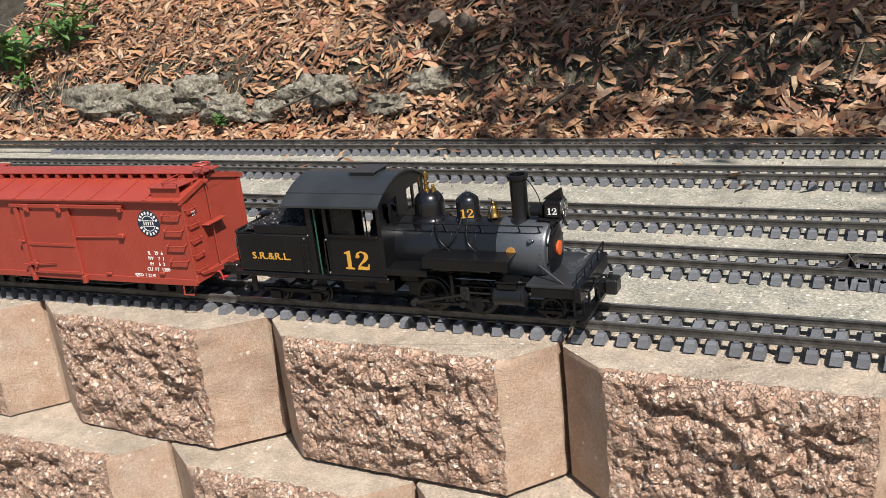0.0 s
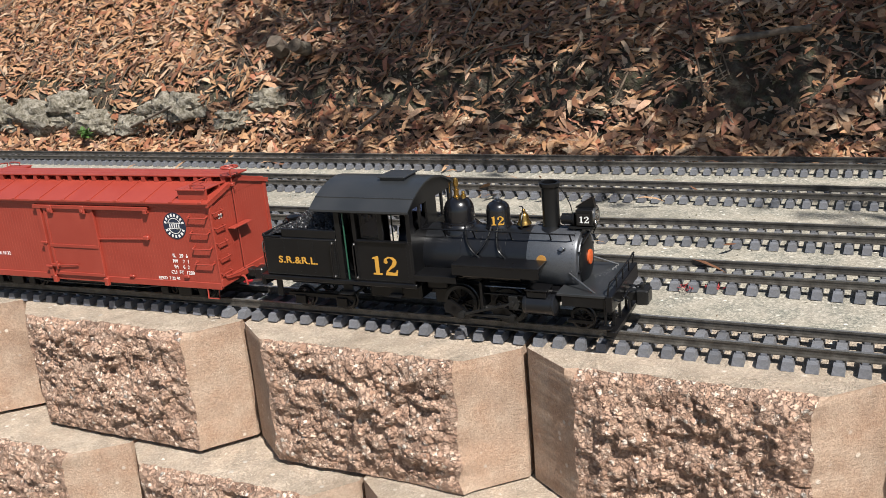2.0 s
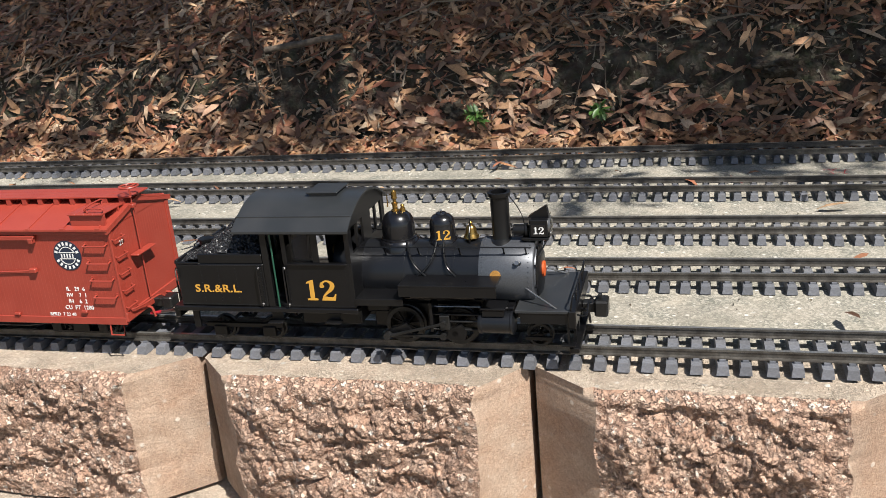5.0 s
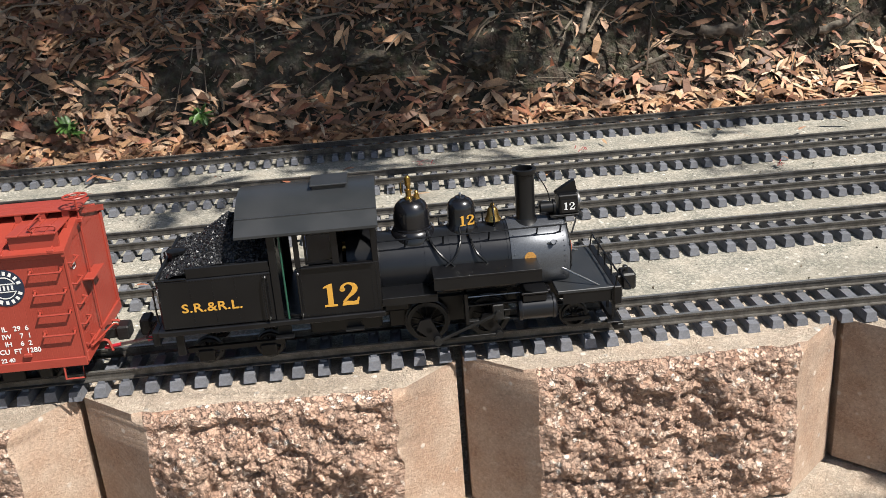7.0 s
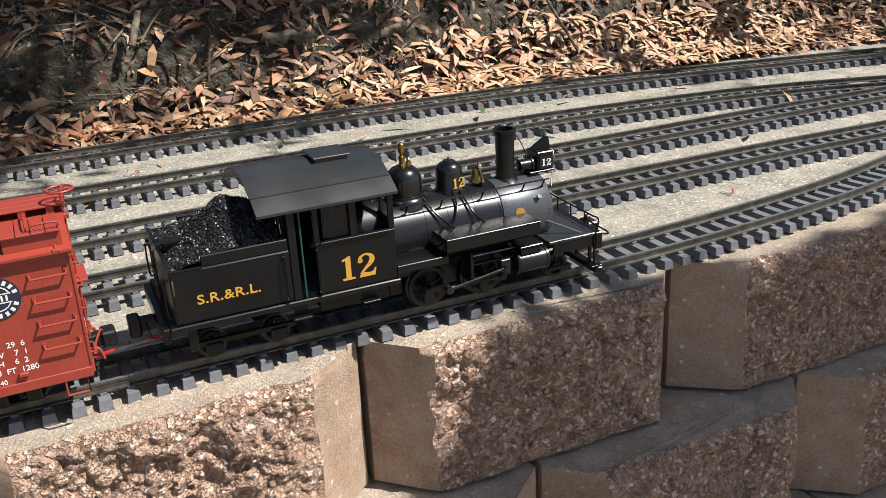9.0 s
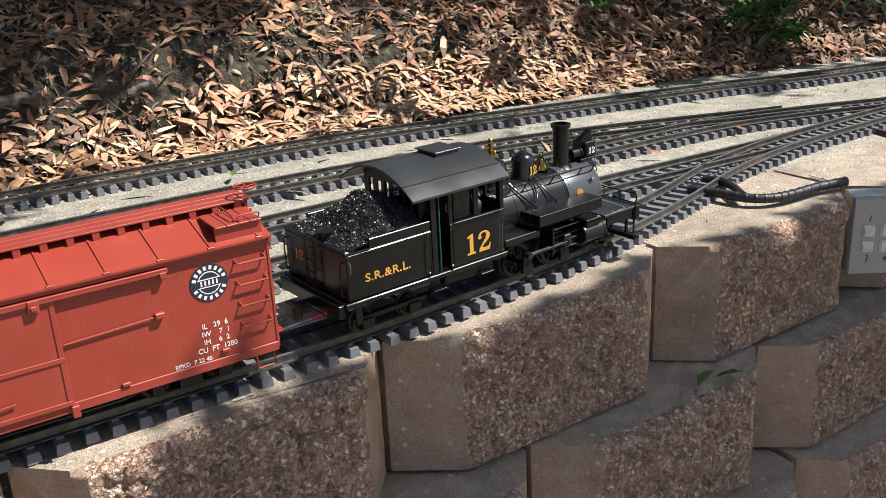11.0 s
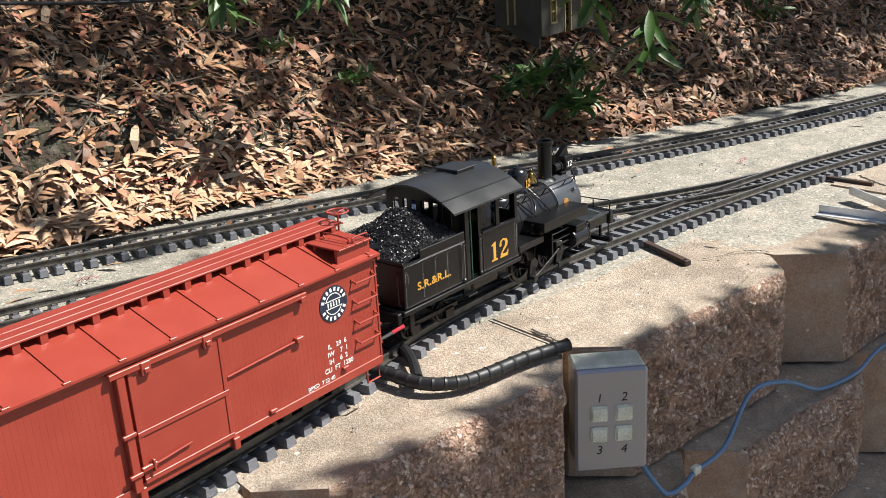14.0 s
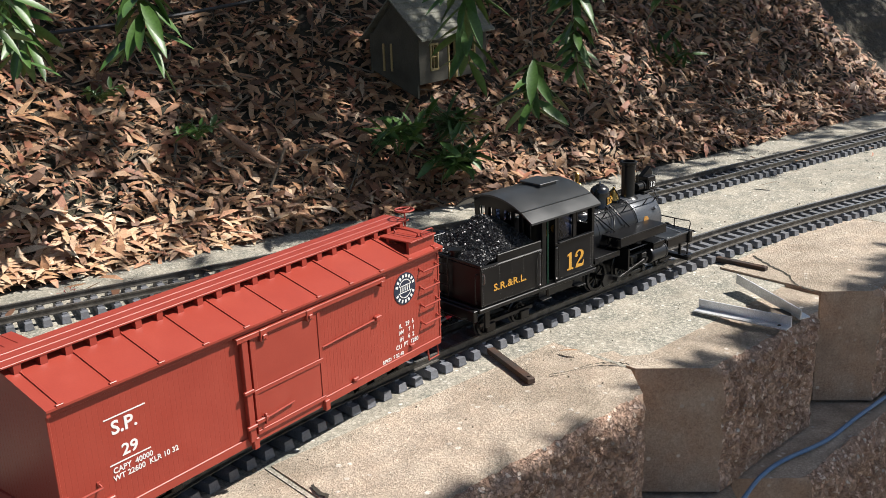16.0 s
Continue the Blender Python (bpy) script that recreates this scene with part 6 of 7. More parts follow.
    part("chimney", lathe(B(), [(0.0150, 0.1135), (0.0125, 0.1160), (0.0094, 0.1180), (0.0088, 0.1200), (0.0090, 0.1590), (0.0108, 0.1600), (0.0112, 0.1618), (0.0112, 0.1640), (0.0092, 0.1645), (0.0080, 0.1640), (0.0078, 0.1400), (0.0010, 0.1395)], (0.1720, 0, 0), "z", 32), M_BLACK, e)
    part("stay_wire", tube(B(), smooth_line([(0.1810, 0, 0.1600), (0.1870, 0, 0.1520), (0.1930, 0, 0.1400), (0.1950, 0, 0.1290)], 4), 0.0005), M_BLACK, e)
    lamp = part("headlamp", box(B(), 0.2010, 0.2185, -0.0105, 0.0105, 0.1210, 0.1385, 0.0008), M_BLACK, e)
    part("hood", prism(B(), [(0.1990, 0.1385), (0.2190, 0.1385), (0.2190, 0.1400), (0.2170, 0.1500), (0.2150, 0.1490), (0.2000, 0.1400)], -0.0035, 0.0035), M_BLACK, lamp)
    part("lens_rim", lathe(B(), [(0.0098, 0.2180), (0.0098, 0.2205), (0.0085, 0.2205), (0.0085, 0.2190), (0.002, 0.2186)], (0, 0, 0.1295), "x", 24), M_STEEL, lamp)
    part("lens", lathe(B(), [(0.0084, 0.2190), (0.0075, 0.2206), (0.004, 0.2216), (0.0005, 0.2219)], (0, 0, 0.1295), "x", 24), M_LENS, lamp)
    part("lamp_bracket", box(box(B(), 0.1930, 0.2190, -0.0110, 0.0110, 0.1185, 0.1205, 0.0004), 0.1960, 0.2000, -0.0080, 0.0080, 0.1120, 0.1190), M_BLACK, e)
    part("generator", lathe(B(), [(0.0030, 0.1840), (0.0058, 0.1850), (0.0058, 0.1960), (0.0070, 0.1965), (0.0070, 0.1985), (0.0030, 0.1995)], (0, -0.0030, 0.1265), "x", 18), M_BLACK, e)
    for s in (-1, 1):
        part("number_board", box(B(), 0.2030, 0.2165, s * 0.0106, s * 0.0114, 0.1225, 0.1345), M_GLOSS, lamp)
        part("headlamp_stay", tube(B(), [(0.2175, s * 0.0095, 0.1190), (0.2100, s * 0.0200, 0.1060)], 0.0008), M_BLACK, e)
    # lettering
    twelve("number", 0.0068, M_WHITE, lamp, on_side(0.2097, -0.0115, 0.1285), "white numerals")
    twelve("cab_number", 0.0212, M_YELLOW, e, on_side(-0.0005, -0.0551, 0.0828), "large gold slab-serif numerals")
    lettering("tender_lettering", "S.R.&R.L.", 0.0112, M_YELLOW, e, on_side(-0.1088, -0.0553, 0.0828), "gold lettering", 1.20, 0.016, 1.05)
    twelve("dome_number", 0.0095, M_YELLOW, e, Matrix.Translation((0.1165, -0.01265, 0.1245)) @ Matrix.Rotation(radians(14), 4, "Z") @ Matrix.Rotation(radians(90), 4, "X"), "gold numerals")
    twelve("rear_number", 0.0100, M_YELLOW, e, Matrix.Translation((-0.1531, 0.030, 0.090)) @ Matrix.Rotation(radians(-90), 4, "Z") @ Matrix.Rotation(radians(90), 4, "X"), "gold numerals")
    # wheels and rods
    for x in (0.0745, 0.1300):
        add_wheel("driving_wheel", e, x, 0.0192, 0.0262, 0.0056, 10, CRANK)
    for x in (-0.124, -0.069):
        add_wheel("truck_wheel", e, x, 0.0118, 0.0262, 0.0056, 8)
    add_wheel("pony_wheel", e, 0.2090, 0.0118, 0.0262, 0.0056, 8)
    for s in (-1, 1):
        part("pony_frame", box(B(), 0.1960, 0.2220, s * 0.0345, s * 0.0375, 0.0270, 0.0310, 0.0005), M_BLACK, e)
    rod_len, z0 = 0.0590, RAIL_TOP + 0.0192

    def pin(t, x):
        a = (run(t) - run(0)) / 0.0192
        return Vector((x - CRANK * math.cos(a), 0, z0 + CRANK * math.sin(a)))

    def rod_pose(t):
        p = pin(t, 0.0745)
        dz = 0.0485 - p.z
        return Matrix.Translation(p) @ Matrix.Rotation(-math.asin(dz / rod_len), 4, "Y")

    def cross_pose(t):
        p = pin(t, 0.0745)
        return Matrix.Translation((p.x + math.sqrt(rod_len ** 2 - (0.0485 - p.z) ** 2), 0, 0.0485))
    for s in (-1, 1):
        sr = B()
        box(sr, 0, 0.0555, s * 0.0480, s * 0.0500, -0.0014, 0.0014, 0.0003)
        for x in (0, 0.0555):
            cyl(sr, (x, s * 0.0470, 0), (x, s * 0.0515, 0), 0.0033, seg=14)
        RODS.append((part("coupling_rod", sr, M_DARKSTEEL, e), lambda t: Matrix.Translation(pin(t, 0.0745))))
        mr = B()
        box(mr, 0, rod_len, s * 0.0510, s * 0.0530, -0.0013, 0.0013, 0.0003)
        for x, r in ((0, 0.0036), (rod_len, 0.0028)):
            cyl(mr, (x, s * 0.0500, 0), (x, s * 0.0545, 0), r, seg=14)
        RODS.append((part("connecting_rod", mr, M_DARKSTEEL, e), rod_pose))
        ch = B()
        box(ch, -0.0045, 0.0055, s * 0.0415, s * 0.0500, -0.0075, 0.0075, 0.0008)
        cyl(ch, (0.005, s * 0.0450, 0), (0.036, s * 0.0450, 0), 0.0013, seg=10)
        RODS.append((part("crosshead", ch, M_DARKSTEEL, e), cross_pose))
    return e


# ---- boxcar ----
def build_boxcar():
    c = tagged(new("boxcar"), "oxide-red model boxcar with white lettering, coupled behind the engine", "boxcar")
    x0, x1, w, zb, ze, zr = -0.376, 0.0535, 0.0575, 0.0450, 0.1470, 0.1630
    pitch = 0.0046
    for s in (-1, 1):
        n = int((x1 - x0) / pitch)
        line = []
        for k in range(n):
            a = x0 + (x1 - x0) * k / n
            b = x0 + (x1 - x0) * (k + 1) / n
            line += [(a, s * (w - 0.00010)), (a + 0.00022, s * w), (b - 0.00022, s * w)]
        line += [(x1, s * (w - 0.0003)), (x1, s * (w - 0.003)), (x0, s * (w - 0.003))]
        part("side", prism(B(), line, zb, ze, "xy"), M_REDCAR, c, "vertical board siding", smooth=0)
    for x, d in ((x0, 1), (x1, -1)):
        n = 24
        line = []
        for k in range(n):
            a, b = -w + 0.003 + (2 * w - 0.006) * k / n, -w + 0.003 + (2 * w - 0.006) * (k + 1) / n
            line += [(x + d * 0.0001, a), (x, a + 0.00025), (x, b - 0.00025)]
        line += [(x + d * 0.003, w - 0.003), (x + d * 0.003, -w + 0.003)]
        part("end", prism(B(), line, zb, ze, "xy"), M_REDCAR, c, smooth=0)
        part("end_gable", prism(B(), [(-w, ze - 0.001), (w, ze - 0.001), (0, zr - 0.001)], x, x + d * 0.003, "yz"), M_REDCAR, c)
        part("end_beam", box(B(), x - 0.0018, x + 0.0018, -w, w, zb - 0.001, zb + 0.009, 0.0005), M_REDCAR, c)
        part("end_fascia", prism(B(), [(-0.0625, 0.1425), (0, 0.1595), (0.0625, 0.1425), (0.0625, 0.1475), (0, 0.1645), (-0.0625, 0.1475)], x - d * 0.0024, x + d * 0.0005, "yz"), M_REDCAR, c)
        for s in (-1, 1):
            part("corner_post", box(B(), x - 0.0012, x + 0.0012, s * (w + 0.0008), s * (w - 0.006), zb, ze - 0.003, 0.0004), M_REDCAR, c)
        for y, steps in ((-0.047, 5 if x > 0 else 0), (0.047, 0 if x > 0 else 5)):
            for k in range(steps):
                z = 0.060 + k * 0.0185
                part("end_grab", tube(B(), [(x - d * 0.0005, y - 0.009, z + 0.001), (x - d * 0.0045, y - 0.009, z), (x - d * 0.0045, y + 0.009, z), (x - d * 0.0005, y + 0.009, z + 0.001)], 0.0008, 6), M_REDCAR, c)
    # roof
    for s in (-1, 1):
        part("roof", prism(B(), [(s * 0.0632, 0.1462), (s * 0.0632, 0.1480), (0, 0.1650), (0, 0.1632)], x0 - 0.0025, x1 + 0.0025, "yz"), M_REDCAR, c, "sheet roof with raised seams")
        for k in range(11):
            x = x0 + 0.008 + (x1 - x0 - 0.016) * k / 10
            part("roof_seam", prism(B(), [(s * 0.0625, 0.1476), (s * 0.0625, 0.1492), (s * 0.012, 0.1629), (s * 0.012, 0.1612)], x - 0.0008, x + 0.0008, "yz"), M_REDCAR, c)
            part("seam_cap", box(B(), x - 0.0030, x + 0.0030, s * 0.0634, s * 0.0610, 0.1468, 0.1494, 0.0004), M_REDCAR, c)
        part("eave_fascia", box(B(), x0 - 0.001, x1 + 0.001, s * 0.0600, s * 0.0573, 0.1418, 0.1464, 0.0003), M_REDCAR, c)
    for k in range(22):
        x = x0 + 0.006 + (x1 - x0 - 0.012) * k / 21
        part("roofwalk_saddle", box(B(), x - 0.0028, x + 0.0028, -0.0165, 0.0165, 0.1600, 0.1675), M_REDCAR, c)
    for y in (-0.0115, 0.0, 0.0115):
        part("roofwalk_board", box(B(), x0 - 0.006, x1 + 0.006, y - 0.0056, y + 0.0056, 0.1675, 0.1692, 0.0003), M_REDCAR, c)
    for x, s in ((x1 - 0.013, -1), (x0 + 0.013, 1)):
        first = x1 - 0.0425 if s < 0 else x0 + 0.0025
        for k in range(4):
            a = first + k * 0.0101
            part("lateral_board", box(B(), a, a + 0.0096, s * 0.0590, s * 0.0180, 0.1615, 0.1630, 0.0003), M_REDCAR, c)
        for y in (0.056, 0.030):
            part("lateral_bracket", box(B(), first, first + 0.040, s * y, s * (y - 0.003), 0.1480 if y > 0.05 else 0.155, 0.1616), M_REDCAR, c)
        part("roof_grab", tube(B(), smooth_line([(x - 0.008, s * 0.055, 0.163), (x - 0.008, s * 0.055, 0.1675), (x + 0.009, s * 0.055, 0.1675), (x + 0.009, s * 0.055, 0.163)], 4), 0.0008, 6), M_REDCAR, c)
        part("roof_grab", tube(B(), smooth_line([(x - 0.012, s * 0.052, 0.163), (x - 0.012, s * 0.052, 0.1675), (x - 0.012, s * 0.024, 0.1685), (x - 0.012, s * 0.024, 0.163)], 4), 0.0008, 6), M_REDCAR, c)
    # side details, on both sides
    for s in (-1, 1):
        def q(y):
            return s * (w + y)
        part("door", box(B(), -0.2000, -0.1200, q(0.0), q(0.0028), 0.0490, 0.1380, 0.0004), M_REDCAR, c, "sliding door")
        for z0, z1 in ((0.0490, 0.0530), (0.0860, 0.0900), (0.1340, 0.1382)):
            part("door_rail", box(B(), -0.2005, -0.1195, q(0.0026), q(0.0040), z0, z1, 0.0003), M_REDCAR, c)
        for a, b in ((-0.2005, -0.1965), (-0.1235, -0.1195)):
            part("door_stile", box(B(), a, b, q(0.0024), q(0.0036), 0.0490, 0.1382, 0.0003), M_REDCAR, c)
        part("door_post", box(B(), -0.2100, -0.2035, q(0.0), q(0.0050), 0.0460, 0.1400, 0.0005), M_REDCAR, c)
        part("door_track", box(box(B(), -0.2150, -0.0330, q(0.0), q(0.0056), 0.1392, 0.1412, 0.0003), -0.2150, -0.0330, q(0.0046), q(0.0056), 0.1370, 0.1400, 0.0002), M_REDCAR, c)
        for x in (-0.1870, -0.1340):
            part("door_hanger", box(box(B(), x - 0.0040, x + 0.0040, q(0.0036), q(0.0066), 0.1310, 0.1415, 0.0006), x - 0.0022, x + 0.0022, q(0.006), q(0.0078), 0.1330, 0.1370, 0.0006), M_REDCAR, c)
        for z in (0.060, 0.092):
            part("door_stop", box(B(), -0.2130, -0.2025, q(0.004), q(0.0066), z - 0.0016, z + 0.0016, 0.0005), M_REDCAR, c)
        part("door_latch", box(box(B(), -0.2030, -0.1900, q(0.0036), q(0.0064), 0.0600, 0.0640, 0.0006), -0.1940, -0.1920, q(0.004), q(0.0072), 0.0570, 0.0670, 0.0005), M_REDCAR, c)
        part("latch_bar", tube(B(), [(-0.1930, q(0.0055), 0.0620), (-0.1590, q(0.0050), 0.0640)], 0.0008, 6), M_REDCAR, c)
        part("door_foot", box(B(), -0.2070, -0.2010, q(0.0), q(0.0050), 0.0380, 0.0480, 0.0006), M_REDCAR, c)
        part("door_foot", box(B(), -0.1220, -0.1160, q(0.0), q(0.0050), 0.0380, 0.0480, 0.0006), M_REDCAR, c)
        part("guide_rod", tube(B(), [(-0.1180, q(0.0018), 0.0990), (-0.0440, q(0.0022), 0.1020)], 0.0009, 6), M_REDCAR, c)
        part("rod_bracket", box(B(), -0.0480, -0.0400, q(0.0), q(0.0048), 0.1000, 0.1050, 0.0008), M_REDCAR, c)
        part("track_stop", box(B(), -0.0400, -0.0345, q(0.0), q(0.0060), 0.1330, 0.1385, 0.0006), M_REDCAR, c)
        part("side_sill", box(B(), x0, x1, q(-0.004), q(0.0012), zb - 0.0035, zb + 0.0045, 0.0004), M_REDCAR, c)
        for x, z in ((-0.078, 0.0520), (0.006, 0.0560), (-0.340, 0.060)):
            part("tie_bracket", box(B(), x - 0.0035, x + 0.0035, q(0.0), q(0.0030), z - 0.0016, z + 0.0016, 0.0006), M_REDCAR, c)
        for xg in ((0.0240, 0.0490), (-0.3720, -0.3470)):
            for k in range(4 if (xg[0] > 0) == (s < 0) else 1):
                z = 0.0745 + k * 0.0188
                part("grab_iron", tube(B(), smooth_line([(xg[0], q(0.0), z + 0.0005), (xg[0], q(0.0045), z - 0.001), (xg[0] + 0.002, q(0.0050), z - 0.0012), (xg[1] - 0.002, q(0.0050), z - 0.0012), (xg[1], q(0.0045), z - 0.001), (xg[1], q(0.0), z + 0.0005)], 2), 0.0009, 6), M_REDCAR, c)
                for x in xg:
                    part("grab_boss", box(B(), x - 0.0014, x + 0.0014, q(0), q(0.0010), z - 0.0006, z + 0.0022), M_REDCAR, c)
            xm = (xg[0] + xg[1]) / 2 + 0.004
            part("stirrup_step", tube(B(), [(xm - 0.008, q(-0.001), 0.0480), (xm - 0.008, q(0.001), 0.0300), (xm + 0.008, q(0.001), 0.0300), (xm + 0.008, q(-0.001), 0.0480)], 0.0011, 6), M_REDCAR, c)
        part("truss_rod", tube(B(), [(-0.330, q(-0.014), 0.0440), (-0.240, q(-0.014), 0.0320), (-0.080, q(-0.014), 0.0320), (0.010, q(-0.014), 0.0440)], 0.0010, 6), M_DARKSTEEL, c)
        for xt in (-0.300, -0.020):
            part("truck_frame", box(box(box(B(), xt - 0.040, xt + 0.040, s * 0.0370, s * 0.0330, 0.0330, 0.0370, 0.0006), xt - 0.036, xt + 0.036, s * 0.0365, s * 0.0335, 0.0210, 0.0235, 0.0004), xt - 0.010, xt + 0.010, s * 0.0380, s * 0.0320, 0.0220, 0.0360, 0.001), M_BLACK, c)
            for dx in (-0.029, 0.029):
                part("axle_box", box(B(), xt + dx - 0.0055, xt + dx + 0.0055, s * 0.0410, s * 0.0330, 0.0235, 0.0345, 0.0012), M_BLACK, c)
    part("underframe", box(box(box(B(), x0 + 0.002, x1 - 0.002, -0.0540, 0.0540, 0.0410, 0.0450), x0, x1, -0.010, 0.010, 0.0330, 0.0420), -0.22, -0.10, -0.03, -0.01, 0.026, 0.042, 0.002), M_BLACK, c)
    for xt in (-0.300, -0.020):
        part("bolster", box(B(), xt - 0.006, xt + 0.006, -0.0400, 0.0400, 0.0330, 0.0420, 0.001), M_BLACK, c)
        for dx in (-0.029, 0.029):
            add_wheel("wheel", c, xt + dx, 0.0122, 0.0262, 0.0056, 8)
    part("brake_staff", cyl(B(), (0.0570, -0.0130, 0.0550), (0.0570, -0.0130, 0.1795), 0.0009, seg=8), M_REDCAR, c)
    bw = B()
    tube(bw, [(0.0570 + 0.0098 * math.cos(a), -0.0130 + 0.0098 * math.sin(a), 0.1790) for a in np.linspace(0, 2 * math.pi, 25)], 0.0010, 6)
    for k in range(5):
        a = 2 * math.pi * k / 5
        cyl(bw, (0.0570, -0.0130, 0.1782), (0.0570 + 0.0098 * math.cos(a), -0.0130 + 0.0098 * math.sin(a), 0.1790), 0.0007, seg=5)
    part("brake_wheel", bw, M_REDCAR, c, "red handbrake wheel on a tall staff")
    part("brake_step", box(B(), 0.0545, 0.0640, -0.0300, 0.0060, 0.1080, 0.1096, 0.0003), M_REDCAR, c)
    part("staff_collar", box(B(), 0.0540, 0.0600, -0.0160, -0.0100, 0.1560, 0.1600, 0.0006), M_REDCAR, c)
    part("end_coupler", box(box(B(), x1, x1 + 0.014, -0.0055, 0.0055, 0.0400, 0.0500, 0.001), x1 + 0.012, x1 + 0.024, -0.0085, 0.0085, 0.0385, 0.0520, 0.0016), M_DARKSTEEL, c)
    part("cut_lever", tube(B(), smooth_line([(x1, -0.050, 0.0560), (x1 + 0.005, -0.049, 0.0560), (x1 + 0.006, -0.030, 0.0540), (x1 + 0.012, -0.010, 0.0560), (x1 + 0.014, -0.003, 0.0520)], 4), 0.0009, 6), M_REDCAR, c)
    for y in (-0.022, 0.02):
        part("air_hose", tube(B(), smooth_line([(x1, y, 0.047), (x1 + 0.008, y, 0.046), (x1 + 0.011, y, 0.036)], 4), 0.0014, 6), M_REDCAR, c)
    link = part("draw_link", tube(B(), [(x1 + 0.018, -0.022, 0.0410), (x1 + 0.050, -0.030, 0.0480)], 0.0017), M_STEEL, c, "silver and red link between wagon and engine")
    part("link_tip", tube(B(), [(x1 + 0.046, -0.029, 0.0470), (x1 + 0.060, -0.0325, 0.0500)], 0.0020), M_REDTIP, link)
    part("link_tip", tube(B(), [(x1 + 0.004, -0.019, 0.0380), (x1 + 0.020, -0.0225, 0.0415)], 0.0018), M_REDTIP, link)
    # roundel as plain shapes, then the readable stencils
    disc = part("roundel", cyl(B(), (0, -w - 0.0001, 0.1185), (0, -w - 0.0006, 0.1185), 0.0162, seg=40), M_NAVY, c, "navy roundel with white ring marks")
    for count, lo, hi in ((8, 162, 18), (7, 205, 335)):
        for k in range(count):
            a = radians(lo + (hi - lo) * k / (count - 1))
            m = Matrix.Translation((0.0131 * math.cos(a), -w - 0.0008, 0.1185 + 0.0131 * math.sin(a))) @ Matrix.Rotation(math.pi / 2 - a, 4, "Y")
            part("ring_mark", box(B(), -0.0012, 0.0012, -0.0001, 0.0001, -0.0017, 0.0017), M_WHITE, disc, m=m)
    for s in (-1, 1):
        part("ring_mark", box(B(), -0.0096, 0.0096, -w - 0.0009, -w - 0.0007, 0.1185 + s * 0.0034 - 0.0004, 0.1185 + s * 0.0034 + 0.0004), M_WHITE, disc)
        turn = [radians(22 + 13.6 * q) * s for q in range(11)]
        arc = [(0.0098 * math.cos(t), 0.1185 + 0.0098 * math.sin(t)) for t in turn] + [(0.0090 * math.cos(t), 0.1185 + 0.0090 * math.sin(t)) for t in turn[::-1]]
        part("ring_mark", prism(B(), arc, -w - 0.0009, -w - 0.0007), M_WHITE, disc)
    for k in range(5):
        part("ring_mark", box(B(), -0.0074 + k * 0.0033, -0.0060 + k * 0.0033, -w - 0.0009, -w - 0.0007, 0.1164, 0.1206), M_WHITE, disc)

    def stencil(text, x, z, size, width=1.0, bold=0.015):
        lettering("stencil", text, size, M_WHITE, c, on_side(x, -w - 0.0002, z), "", width, bold)
    stencil("S.P.", -0.320, 0.1115, 0.0150, 1.05, 0.02)
    stencil("29", -0.318, 0.0915, 0.0130, 1.1, 0.02)
    for z in (0.1205, 0.0838):
        part("stencil_line", box(B(), -0.3360, -0.3010, -w - 0.0002, -w - 0.0004, z - 0.0005, z + 0.0005), M_WHITE, c)
    stencil("CAPY  40000", -0.317, 0.0785, 0.0062, 1.0)
    stencil("WT 22600  KLR 10 32", -0.306, 0.0725, 0.0062, 1.0)
    for k, row in enumerate(("IL   29  6", "IW    7  1", "IH    6  2", "CU  FT  1280")):
        stencil(row, 0.0, 0.0810 - k * 0.0070, 0.0062)
    stencil("RPKD  7 22 40", -0.022, 0.0520, 0.0052)
    stencil("S.P.", -0.034, 0.0480, 0.0045)
    lettering("stencil", "29", 0.0075, M_WHITE, c, Matrix.Translation((x1 + 0.0003, -0.040, 0.1265)) @ Matrix.Rotation(radians(90), 4, "Z") @ Matrix.Rotation(radians(90), 4, "X"))
    return c


engine = build_engine()
wagon = build_boxcar()

# ---- the train's way ----
_way = resample(NEAR, 0.01)
_wd = np.concatenate([[0], np.cumsum(np.linalg.norm(np.diff(_way, axis=0), axis=1))])
_S0 = float(np.interp(-0.539, _way[:, 0], _wd)) - 1.665
RUN_T = [0, 1, 2, 3, 5.5, 6.5, 7.5, 8.5, 9.5, 10, 12.5, 13, 14, 15, 16]
RUN_S = [1.665, 1.878, 2.094, 2.312, 2.856, 3.078, 3.304, 3.533, 3.766, 3.884, 4.436, 4.547, 4.779, 5.002, 5.225]


def run(t):
    """Metres that the engine's mark has come along the near track at t seconds."""
    return float(np.interp(t, RUN_T, RUN_S)) + _S0


def on_way(s):
    return Vector((float(np.interp(s, _wd, _way[:, 0])), float(np.interp(s, _wd, _way[:, 1])), 0))


def riding(s, back, ahead):
    """Pose of a vehicle whose mark is at s and whose pivots lie back and ahead of it."""
    a, b = on_way(s + back), on_way(s + ahead)
    d = (b - a).normalized()
    o = a - d * back
    return Matrix.Translation((o.x, o.y, 0)) @ Matrix.Rotation(math.atan2(d.y, d.x), 4, "Z")


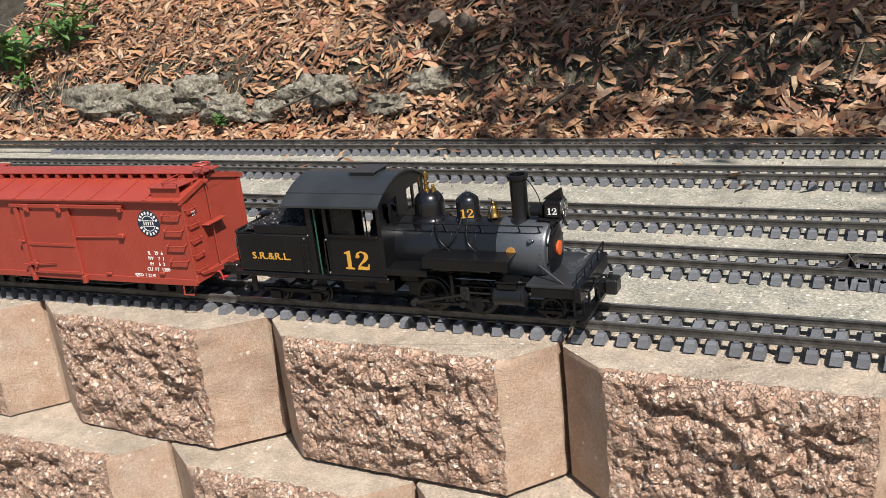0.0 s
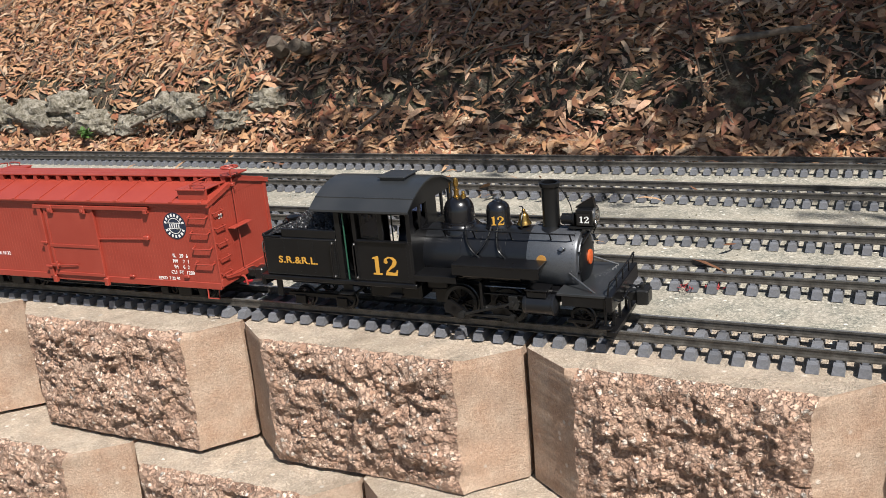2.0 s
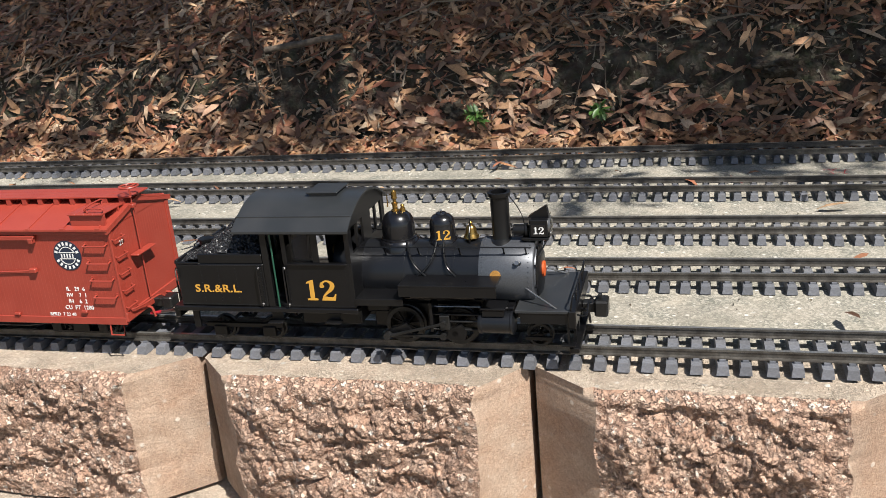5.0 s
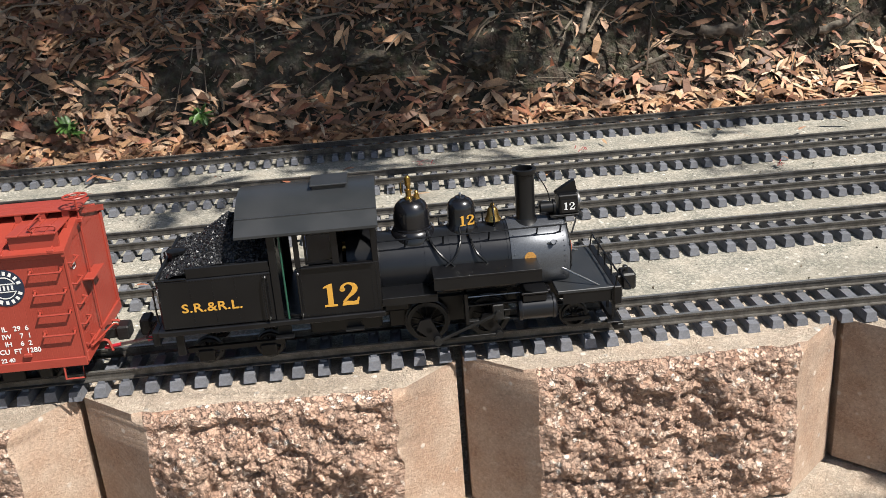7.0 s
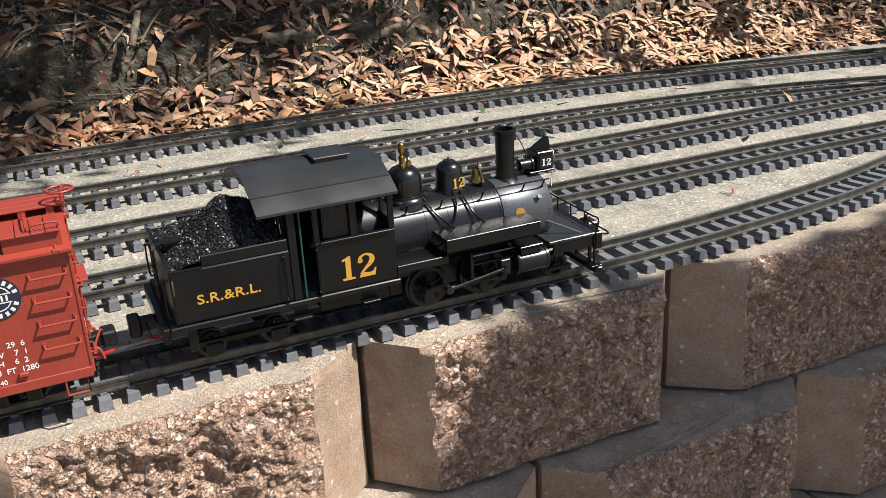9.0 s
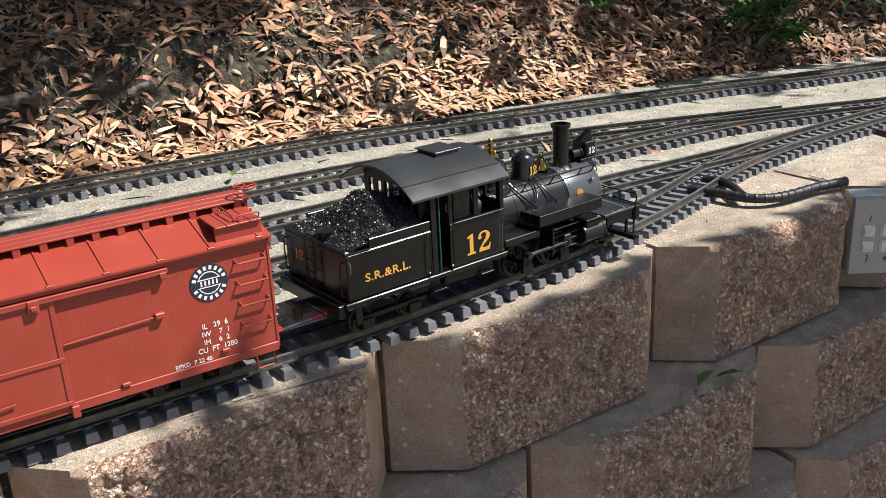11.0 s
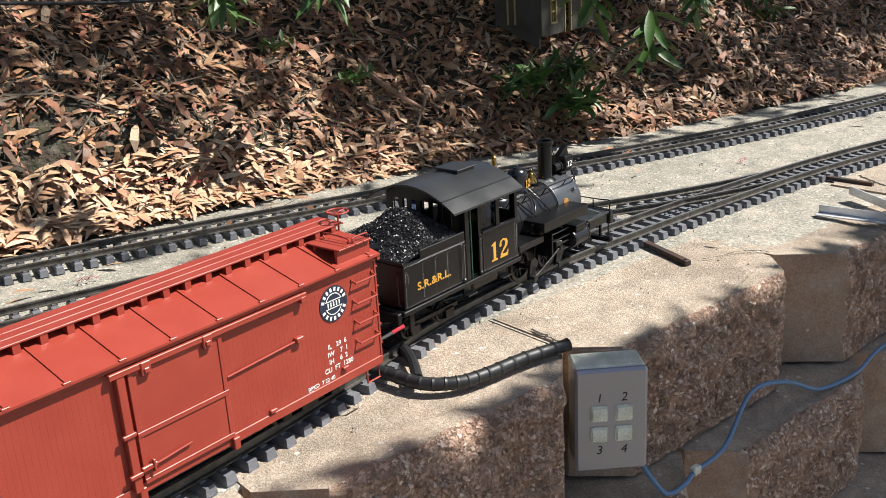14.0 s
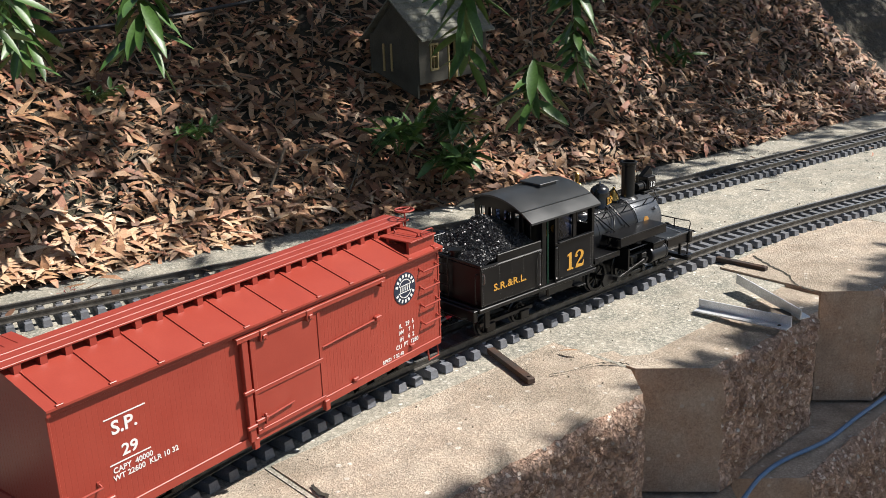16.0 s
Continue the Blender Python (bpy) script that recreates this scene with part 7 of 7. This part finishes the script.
def motions():
    """Engine and wagon roll along the near track; wheels turn and rods swing."""
    times = [k * 0.5 for k in range(33)]
    walk(engine, [(t, riding(run(t), -0.097, 0.104)) for t in times])
    walk(wagon, [(t, riding(run(t) - 0.274, -0.30, -0.02)) for t in times])
    fine_times = [k / 15 for k in range(241)]
    for wheel, x, z, r in WHEELS:
        walk(wheel, [(t, Matrix.Translation((x, 0, z)) @ Matrix.Rotation((run(t) - run(0)) / r, 4, "Y")) for t in fine_times])
    for rod, rows in RODS:
        walk(rod, [(t, rows(t)) for t in fine_times])


motions()
